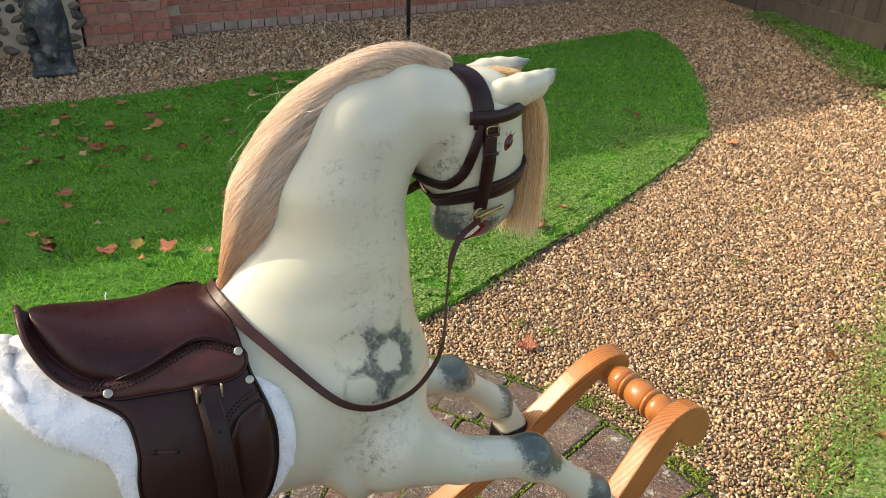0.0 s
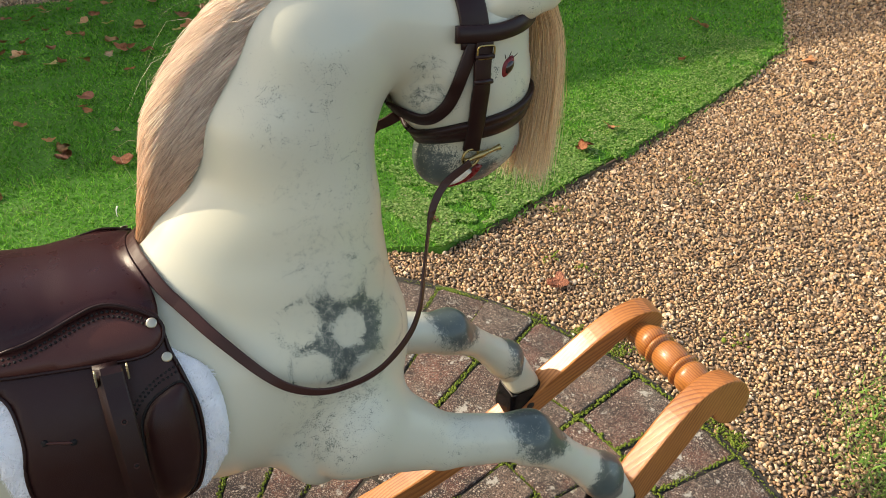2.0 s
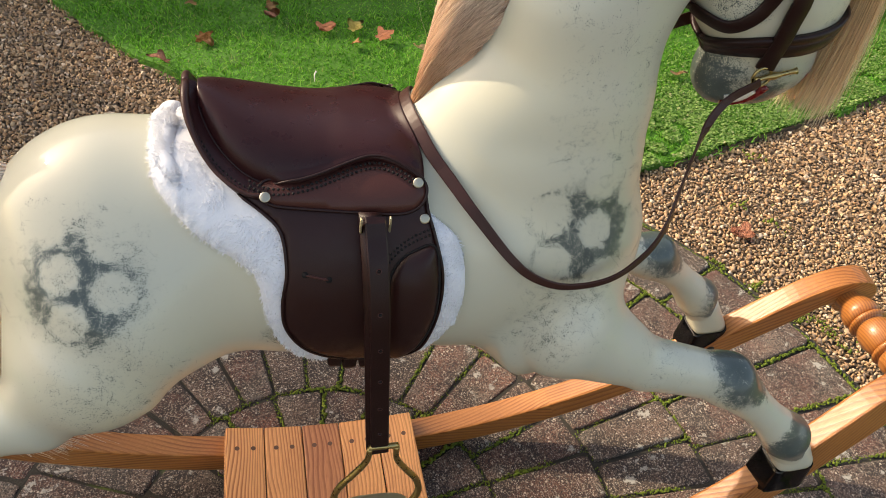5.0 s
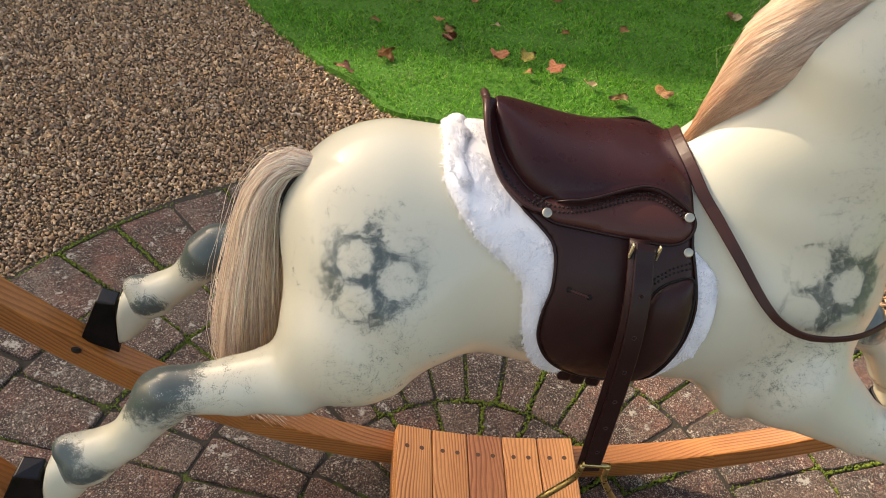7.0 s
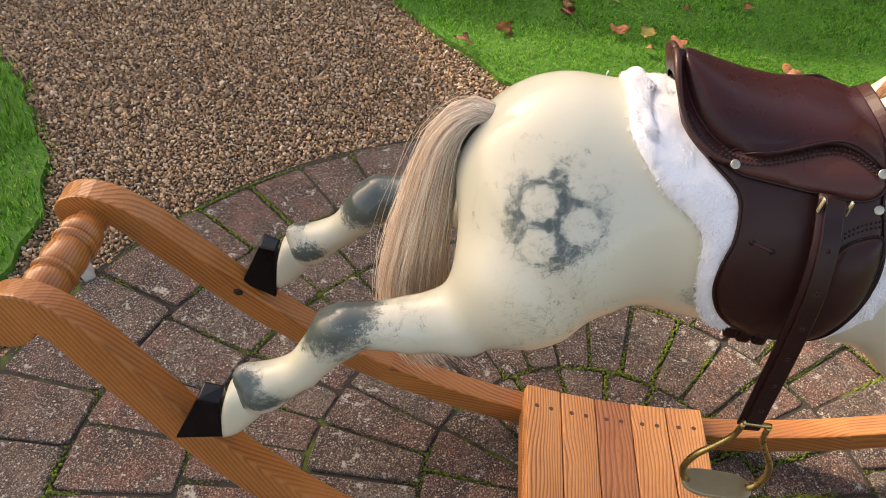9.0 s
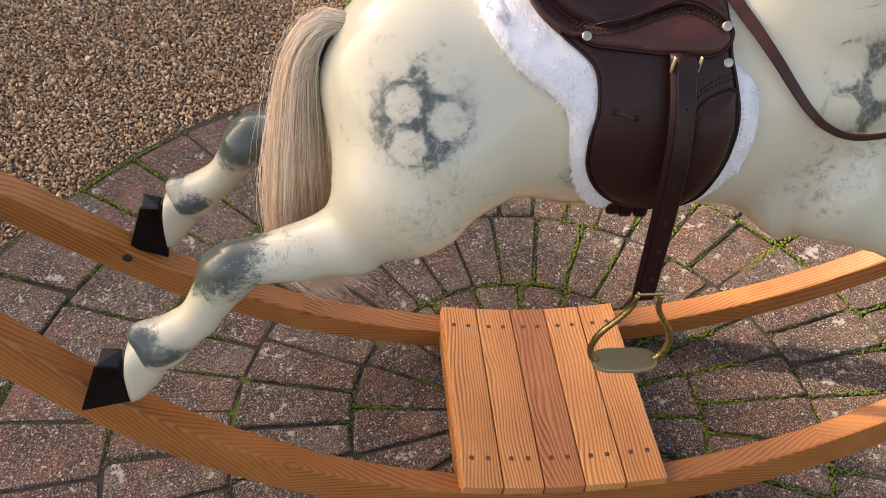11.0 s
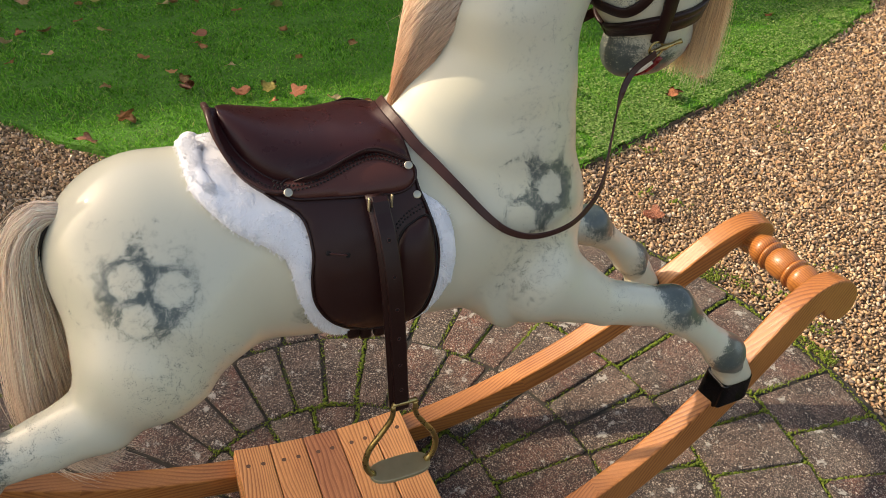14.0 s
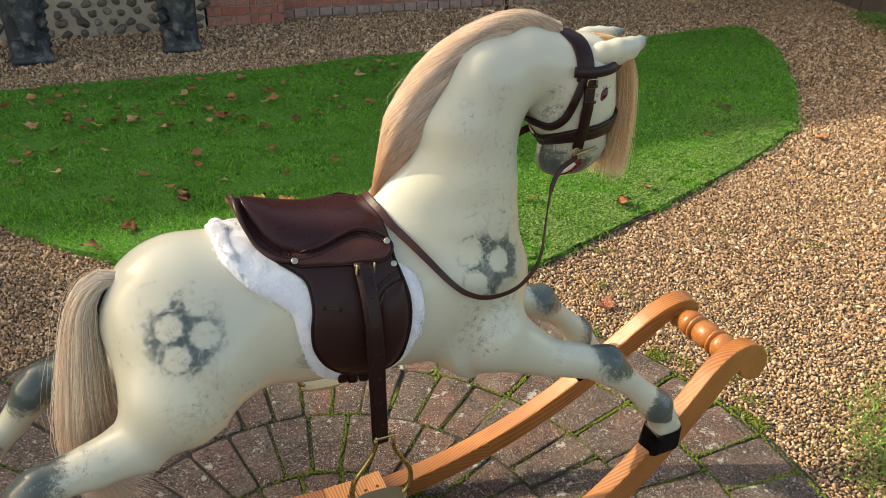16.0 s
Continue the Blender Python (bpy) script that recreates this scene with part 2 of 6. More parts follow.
def gravel_bed():
    m, nt, b = shader("gravel_bed", 0.9)
    v = coords(nt)
    pick = cells(nt, v, 75, "F1", "Color")
    col = ramp(nt, pick, (0.1, (0.10, 0.065, 0.04)), (0.3, (0.34, 0.225, 0.125)), (0.5, (0.49, 0.335, 0.195)), (0.7, (0.28, 0.17, 0.085)), (0.9, (0.60, 0.48, 0.33)))
    # shade between the stones is painted in: each cell darkens towards its rim
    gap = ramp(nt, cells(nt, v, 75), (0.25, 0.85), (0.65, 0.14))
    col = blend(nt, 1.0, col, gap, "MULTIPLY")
    col = blend(nt, ramp(nt, grain(nt, v, 0.8, 4), (0.4, 0.0), (0.7, 0.4)), col, (0.10, 0.075, 0.05))
    nt.links.new(col, b.inputs["Base Color"])
    relief(nt, b, gap, 0.9, 0.008)
    return m


def turf(name, blade, pale=0.0):
    """Grass, as blades or as the sward under them; pale: how dry it is."""
    m, nt, b = shader(name, 0.6, spec=0.3)
    v = coords(nt)
    patch = grain(nt, v, 1.7, 4)
    if blade:
        col = ramp(nt, by_island(nt), (0.0, (0.036, 0.128, 0.010)), (0.3, (0.092, 0.31, 0.027)), (0.55, (0.135, 0.42, 0.040)), (0.8, (0.21, 0.53, 0.068)), (0.96, (0.34, 0.56, 0.11)), (1.0, (0.38, 0.34, 0.15)))
        col = blend(nt, ramp(nt, patch, (0.45, 0.0), (0.65, 0.5)), col, (0.06, 0.21, 0.022))
        col = blend(nt, sums(nt, "MULTIPLY", ramp(nt, grain(nt, v, 5, 3), (0.3, 0.5), (0.6, 1.0)), pale), col, (0.33, 0.36, 0.13))
    else:
        col = blend(nt, grain(nt, v, 60, 4), (0.045, 0.135, 0.016), (0.09, 0.27, 0.030))
        col = blend(nt, ramp(nt, grain(nt, v, 4, 4), (0.6, 0.0), (0.75, 0.5)), col, (0.06, 0.05, 0.025))
        col = blend(nt, pale, col, (0.27, 0.27, 0.12))
        relief(nt, b, grain(nt, v, 120, 4), 0.8, 0.01)
    nt.links.new(col, b.inputs["Base Color"])
    if blade:
        glow_through(nt, b, 0.45, col)
    return m


PAINT = horse_paint()
SADDLE = leather("saddle_leather", (0.022, 0.0056, 0.0062), (0.038, 0.0095, 0.0096), 0.31)
FLAP = leather("flap_leather", (0.021, 0.0062, 0.0058), (0.031, 0.0090, 0.0080), 0.40)
SKIRT = leather("skirt_leather", (0.058, 0.0185, 0.015), (0.080, 0.027, 0.021), 0.34)
STRAP = leather("strap_leather", (0.014, 0.0037, 0.0036), (0.021, 0.0056, 0.0050), 0.36)
REIN = leather("rein_leather", (0.034, 0.012, 0.010), (0.055, 0.020, 0.016), 0.36)
RAIL = timber("rail_timber", (0.57, 0.232, 0.064), (0.24, 0.074, 0.016), "bow", 0.36, 0.0056, 0.18)
PLANK = timber("plank_timber", (0.88, 0.42, 0.150), (0.36, 0.105, 0.028), "y", 0.44, 0.0042, 0.15)
DARK_PLANK = timber("dark_plank_timber", (0.82, 0.37, 0.14), (0.27, 0.074, 0.025), "y", 0.44, 0.0038, 0.15)
TURNED = timber("turned_timber", (0.54, 0.215, 0.060), (0.25, 0.078, 0.018), "y", 0.34, 0.0042, 0.3)
MANE = hair("mane_hair", (0.57, 0.43, 0.345), (0.88, 0.74, 0.625), (0.74, 0.42, 0.20), 0.875, 1.01)
TAIL = hair("tail_hair", (0.68, 0.54, 0.45), (0.93, 0.80, 0.69), (0.70, 0.55, 0.45), 0.28, 0.62)
LOCK = hair("forelock_hair", (0.66, 0.45, 0.24), (0.90, 0.68, 0.43), (0.90, 0.75, 0.54), 0.86, 0.95)
HOOF = plain("hoof_gloss", (0.0015, 0.0015, 0.002), (0.003, 0.003, 0.004), 20, 0.09, bump=0.02)
HOOF.node_tree.nodes["Principled BSDF"].inputs["Specular IOR Level"].default_value = 0.32
BRASS = plain("brass", (0.50, 0.37, 0.15), (0.38, 0.29, 0.13), 60, 0.30, 1.0)
DULL_BRASS = plain("dull_brass", (0.56, 0.50, 0.34), (0.46, 0.40, 0.25), 40, 0.5, 0.85)
NICKEL = plain("nickel", (0.50, 0.47, 0.38), (0.38, 0.36, 0.29), 80, 0.40, 1.0)
SCREW = plain("dark_plug", (0.10, 0.040, 0.020), (0.16, 0.07, 0.035), 200, 0.6)
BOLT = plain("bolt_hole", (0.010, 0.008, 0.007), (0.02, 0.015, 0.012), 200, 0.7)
FLEECE = plain("white_fleece", (0.76, 0.78, 0.82), (0.85, 0.86, 0.89), 150, 0.55, bump=0.5)
NAP = plain("fleece_fibre", (0.80, 0.81, 0.84), (0.88, 0.89, 0.91), 60, 0.38, bump=0.0)
glow_through(NAP.node_tree, NAP.node_tree.nodes["Principled BSDF"], 0.3, (0.86, 0.87, 0.90))
RED = plain("red_paint", (0.15, 0.008, 0.010), (0.22, 0.012, 0.014), 60, 0.3)
TEETH = plain("ivory_paint", (0.72, 0.68, 0.58), (0.78, 0.74, 0.64), 60, 0.3)
GLASS_EYE = plain("eye_gloss", (0.010, 0.003, 0.002), (0.03, 0.008, 0.004), 200, 0.08, coat=0.6)
STITCH = plain("stitch", (0.003, 0.002, 0.002), (0.006, 0.003, 0.003), 200, 0.9)
PAVER = paver_stone()
SOIL = joint_soil()
PEBBLE = pebble()
BED = gravel_bed()
TURF = turf("turf", False)
PALE_TURF = turf("dry_turf", False, 0.8)
BLADE = turf("grass_blades", True)
PALE_BLADE = turf("pale_grass_blades", True, 0.55)


from mathutils import geometry


# ---- mesh helpers ----
def thing(name, label, category, group="", kind="", m=None):
    ob = new(name)
    ob.empty_display_size = 0.05
    if m is not None:
        ob.matrix_world = m
    return tagged(ob, label, category, group, kind)


def quick_mesh(name, verts, faces, mat, smooth=True):
    v, q = np.asarray(verts, np.float32), np.asarray(faces, np.int32)
    me = bpy.data.meshes.new(name)
    me.vertices.add(len(v))
    me.vertices.foreach_set("co", v.ravel())
    me.loops.add(q.size)
    me.loops.foreach_set("vertex_index", q.ravel())
    me.polygons.add(len(q))
    me.polygons.foreach_set("loop_start", np.arange(len(q), dtype=np.int32) * q.shape[1])
    me.polygons.foreach_set("use_smooth", np.full(len(q), smooth))
    me.update(calc_edges=True)
    me.materials.append(mat)
    return me


def hang(ob, parent):
    if parent is not None:
        ob.parent = parent
    return ob


def part(name, bm, mat, parent, label="", smooth=True):
    me = bpy.data.meshes.new(name)
    bmesh.ops.recalc_face_normals(bm, faces=bm.faces)
    bm.to_mesh(me)
    bm.free()
    me.polygons.foreach_set("use_smooth", np.full(len(me.polygons), smooth))
    me.materials.append(mat)
    return tagged(hang(new(name, me), parent), label)


def np_part(name, verts, faces, mat, parent, label="", smooth=True):
    return tagged(hang(new(name, quick_mesh(name, verts, faces, mat, smooth)), parent), label)


def curve_points(pts, n):
    """A smooth line through points, with n samples at even steps."""
    p = np.array(pts, float)
    q = np.vstack([2 * p[0] - p[1], p, 2 * p[-1] - p[-2]])
    out = []
    for i in range(1, len(q) - 2):
        for t in np.linspace(0, 1, 24, endpoint=False):
            a, b, c, d = q[i - 1], q[i], q[i + 1], q[i + 2]
            out.append(0.5 * (2 * b + (c - a) * t + (2 * a - 5 * b + 4 * c - d) * t * t + (3 * b - a - 3 * c + d) * t ** 3))
    out.append(p[-1])
    out = np.array(out)
    s = np.concatenate([[0], np.cumsum(np.linalg.norm(np.diff(out, axis=0), axis=1))])
    return np.stack([np.interp(np.linspace(0, s[-1], n), s, out[:, k]) for k in range(out.shape[1])], 1)


def unit(v):
    return v / np.maximum(np.linalg.norm(v, axis=-1, keepdims=True), 1e-9)


def sweep(bm, line, sides, ups, profile, closed_ends=True, loop=False):
    """Sweeps a closed profile of (side, up) pairs along a line."""
    rings = []
    for p, s, u in zip(line, sides, ups):
        rings.append([bm.verts.new(p + s * a + u * b) for a, b in profile])
    n = len(profile)
    pairs = list(zip(rings, rings[1:])) + ([(rings[-1], rings[0])] if loop else [])
    for r0, r1 in pairs:
        for i in range(n):
            bm.faces.new((r0[i], r0[(i + 1) % n], r1[(i + 1) % n], r1[i]))
    if closed_ends and not loop:
        bm.faces.new(rings[0][::-1])
        bm.faces.new(rings[-1])


def tube(bm, line, radius, n=10, loop=False):
    line = np.array(line, float)
    t = unit(np.gradient(line, axis=0))
    if loop:
        t = unit(np.roll(line, -1, 0) - np.roll(line, 1, 0))
    ref = np.array((0.13, 0.2, 1.0)) if abs(t[:, 2]).mean() < 0.8 else np.array((1.0, 0.1, 0.05))
    s = unit(np.cross(t, ref))
    u = np.cross(s, t)
    r = radius if np.ndim(radius) else np.full(len(line), radius)
    rings = [[bm.verts.new(p + rr * (math.cos(a) * ss + math.sin(a) * uu)) for a in np.linspace(0, math.tau, n, endpoint=False)] for p, ss, uu, rr in zip(line, s, u, r)]
    for r0, r1 in list(zip(rings, rings[1:])) + ([(rings[-1], rings[0])] if loop else []):
        for i in range(n):
            bm.faces.new((r0[i], r0[(i + 1) % n], r1[(i + 1) % n], r1[i]))
    if not loop:
        bm.faces.new(rings[0][::-1])
        bm.faces.new(rings[-1])


def box(bm, x0, x1, y0, y1, z0, z1, bevel=0.0, m=None):
    made = bmesh.ops.create_cube(bm, size=1.0)["verts"]
    bmesh.ops.transform(bm, matrix=Matrix.Translation(((x0 + x1) / 2, (y0 + y1) / 2, (z0 + z1) / 2)) @ Matrix.Diagonal((x1 - x0, y1 - y0, z1 - z0, 1)), verts=made)
    if bevel:
        edges = list({e for v in made for e in v.link_edges})
        made = bmesh.ops.bevel(bm, geom=edges, offset=bevel, segments=2, affect="EDGES", profile=0.6)["verts"]
    if m is not None:
        bmesh.ops.transform(bm, matrix=m, verts=[v for v in bm.verts if v.is_valid and v in set(made)])


def prism(bm, outline, axis_points, bevel=0.0):
    """A solid between two copies of an outline; axis_points gives the 3D place of each outline point on each side."""
    a = [bm.verts.new(axis_points(p, 0)) for p in outline]
    b = [bm.verts.new(axis_points(p, 1)) for p in outline]
    n = len(outline)
    bm.faces.new(a)
    bm.faces.new(b[::-1])
    for i in range(n):
        bm.faces.new((a[i], b[i], b[(i + 1) % n], a[(i + 1) % n]))
    bmesh.ops.recalc_face_normals(bm, faces=bm.faces)
    if bevel:
        sharp = [e for e in bm.edges if len(e.link_faces) == 2 and e.calc_face_angle() > 0.45]
        bmesh.ops.bevel(bm, geom=sharp, offset=bevel, segments=2, affect="EDGES", profile=0.6)


def inside(poly, x, y):
    p = np.array(poly)
    hit = np.zeros(np.shape(x), bool)
    for (xa, ya), (xb, yb) in zip(p, np.roll(p, -1, 0)):
        with np.errstate(divide="ignore", invalid="ignore"):
            cut = ((ya > y) != (yb > y)) & (x < (xb - xa) * (y - ya) / (yb - ya) + xa)
        hit ^= cut
    return hit



def strands(lines, width):
    """Thin tapered ribbons along many lines (n, k, 3), as vertices and faces."""
    n, k, _ = lines.shape
    t = unit(np.gradient(lines, axis=1))
    side = unit(np.cross(t, unit(np.random.normal(size=(n, 1, 3)))))
    taper = np.linspace(1.0, 0.35, k)[None, :, None] * width * np.random.uniform(0.6, 1.3, (n, 1, 1))
    v = np.stack([lines - side * taper / 2, lines + side * taper / 2], 2).reshape(-1, 3)
    base = (np.arange(n)[:, None] * k + np.arange(k - 1)[None, :]).ravel() * 2
    return v, np.stack([base, base + 1, base + 3, base + 2], 1)


def hair_part(name, lines, tone, width, mat, parent, label):
    """Many strands as one mesh; tone: how light each strand's lock is, 0 to 1."""
    v, f = strands(lines, width)
    ob = tagged(np_part(name, v, f, mat, parent, label), kind="stuff")
    ob.data.attributes.new("lock", "FLOAT", "POINT").data.foreach_set("value", np.repeat(np.clip(tone, 0, 1), lines.shape[1] * 2).astype(np.float32))
    return ob


# ---- the horse's carved form ----
ROCK = pose(0, 0, 0, 0, 3.6, 0)
# chains of balls (x, y, z, radius, width over depth), melted together: mirrored, width over depth, softness
CHAINS = [
    (0, 0.92, 0.03, [(-0.235, 0.000, 0.691, 0.125), (-0.059, 0.000, 0.682, 0.130), (0.120, 0.000, 0.684, 0.136), (0.215, 0.000, 0.671, 0.124)]),
    (0, 0.85, 0.05, [(0.000, 0.000, 0.724, 0.068), (0.070, 0.000, 0.762, 0.072), (0.125, 0.000, 0.812, 0.085)]),
    (0, 1, 0.05, [(0.192, 0.000, 0.741, 0.122, 0.940), (0.197, 0.000, 0.798, 0.109, 0.880), (0.197, 0.000, 0.859, 0.102, 0.820), (0.200, 0.000, 0.951, 0.090, 0.760), (0.229, 0.000, 1.021, 0.082, 0.740), (0.288, 0.000, 1.053, 0.063, 0.800), (0.358, 0.000, 1.046, 0.057, 0.920)]),
    (0, 0.84, 0.02, [(0.401, 0.000, 1.040, 0.063, 0.900), (0.405, 0.000, 0.985, 0.068, 0.840), (0.410, 0.000, 0.925, 0.056, 0.840)]),
    (0, 0.95, 0.02, [(0.376, 0.000, 1.000, 0.062), (0.370, 0.000, 0.985, 0.055)]),
    (0, 0.95, 0.015, [(0.382, 0.000, 0.897, 0.036), (0.412, 0.000, 0.902, 0.036), (0.440, 0.000, 0.913, 0.034)]),
    (1, 1.0, 0.03, [(0.228, 0.069, 0.611, 0.083), (0.240, 0.087, 0.615, 0.066), (0.350, 0.113, 0.561, 0.034), (0.465, 0.117, 0.526, 0.031), (0.482, 0.120, 0.521, 0.035)]),
    (1, 1.0, 0.012, [(0.482, 0.120, 0.521, 0.035), (0.553, 0.134, 0.463, 0.022), (0.613, 0.139, 0.408, 0.033), (0.629, 0.140, 0.381, 0.0245), (0.645, 0.139, 0.352, 0.0220)]),
    (1, 1.0, 0.05, [(-0.239, 0.070, 0.645, 0.090), (-0.266, 0.090, 0.613, 0.080), (-0.325, 0.110, 0.556, 0.043), (-0.385, 0.119, 0.541, 0.032), (-0.456, 0.126, 0.530, 0.026), (-0.466, 0.122, 0.514, 0.031)]),
    (1, 1.0, 0.012, [(-0.466, 0.122, 0.514, 0.031), (-0.507, 0.134, 0.449, 0.0225), (-0.556, 0.137, 0.405, 0.031), (-0.564, 0.139, 0.392, 0.0230), (-0.582, 0.141, 0.362, 0.0190)]),
    (1, 1.0, 0.010, [(-0.558, 0.137, 0.408, 0.026), (-0.577, 0.137, 0.422, 0.0165)]),
]


def carved(p, chains=None):
    """Distance of points from the carved surface; inside is negative."""
    d = None
    for mirrored, flat, soft, chain in (chains or CHAINS):
        x, z = p[..., 0], p[..., 2]
        y = np.abs(p[..., 1]) if mirrored else p[..., 1]
        one = None
        for (ax, ay, az, ra, *fa), (bx, by, bz, rb, *fb) in zip(chain, chain[1:]):
            ux, uy, uz = bx - ax, by - ay, bz - az
            t = np.clip(((x - ax) * ux + (y - ay) * uy + (z - az) * uz) / (ux * ux + uy * uy + uz * uz), 0, 1)
            wide = fa[0] + (fb[0] - fa[0]) * t if fa else flat
            e = np.sqrt((x - ax - t * ux) ** 2 + ((y - ay - t * uy) / wide) ** 2 + (z - az - t * uz) ** 2) - (ra + (rb - ra) * t)
            if one is None:
                one = e
            else:
                h = np.maximum(0.008 - np.abs(one - e), 0) / 0.008
                one = np.minimum(one, e) - h * h * 0.002
        if d is None:
            d = one
        else:
            h = np.maximum(soft - np.abs(d - one), 0) / soft
            d = np.minimum(d, one) - h * h * soft / 4
    return d


def slope(p, e=0.002, chains=None):
    g = np.stack([carved(p + np.eye(3)[k] * e, chains) - carved(p - np.eye(3)[k] * e, chains) for k in range(3)], -1)
    return unit(g)


def hug(p, off):
    """Moves points onto the carved surface, off metres above it."""
    p = np.array(p, float)
    for _ in range(5):
        p = p - slope(p) * (carved(p) - off)[..., None] * 0.9
    return p


def skin(low, high, step, chains=None):
    """A quad mesh of the carved surface between two corners."""
    ax = [np.arange(a, b, step) for a, b in zip(low, high)]
    g = np.stack(np.meshgrid(*ax, indexing="ij"), -1)
    val = np.empty(g.shape[:3], np.float32)
    for i in range(0, g.shape[0], 40):
        val[i:i + 40] = carved(g[i:i + 40], chains)
    ins = val < 0
    nx, ny, nz = val.shape
    corner = [(i, j, k) for i in (0, 1) for j in (0, 1) for k in (0, 1)]
    cnt = sum(ins[i:nx - 1 + i, j:ny - 1 + j, k:nz - 1 + k].astype(np.int8) for i, j, k in corner)
    act = (cnt > 0) & (cnt < 8)
    idx = np.full(act.shape, -1, np.int64)
    idx[act] = np.arange(act.sum())
    cells_ = np.argwhere(act)
    acc, num = np.zeros((len(cells_), 3)), np.zeros(len(cells_))
    for a in corner:
        for k in range(3):
            if a[k]:
                continue
            b = list(a)
            b[k] = 1
            va = val[tuple((cells_ + a).T)]
            vb = val[tuple((cells_ + b).T)]
            cross = (va < 0) != (vb < 0)
            t = np.where(cross, va / np.where(va == vb, 1, va - vb), 0)
            off = np.array(a, float)[None].repeat(len(cells_), 0)
            off[:, k] += t
            acc += off * cross[:, None]
            num += cross
    v = np.array(low) + (cells_ + acc / num[:, None]) * step
    for _ in range(2):
        v = v - slope(v, 0.002, chains) * carved(v, chains)[:, None]
    quads = []
    for k, (o1, o2) in enumerate(((1, 2), (2, 0), (0, 1))):
        s0, s1 = [slice(None)] * 3, [slice(None)] * 3
        s0[k], s1[k] = slice(0, -1), slice(1, None)
        a, b = ins[tuple(s0)], ins[tuple(s1)]
        for first in (True, False):
            e = np.argwhere((a != b) & (a == first))
            keep = (e[:, o1] > 0) & (e[:, o2] > 0) & (e[:, o1] < val.shape[o1] - 1) & (e[:, o2] < val.shape[o2] - 1)
            e = e[keep]
            d1, d2 = np.eye(3, dtype=int)[o1], np.eye(3, dtype=int)[o2]
            q = np.stack([idx[tuple((e - d1 - d2).T)], idx[tuple((e - d2).T)], idx[tuple(e.T)], idx[tuple((e - d1).T)]], 1)
            quads.append(q if first else q[:, ::-1])
    return v, np.vstack(quads)


def near_to(v, c, r):
    """1 at a place (mirrored in y), falling to 0 at distance r."""
    p = np.stack([v[:, 0], np.abs(v[:, 1]), v[:, 2]], 1)
    c = hug([c], 0.0)[0] if c[1] else c
    return np.clip(1 - np.linalg.norm(p - np.array(c), axis=1) / r, 0, 1)


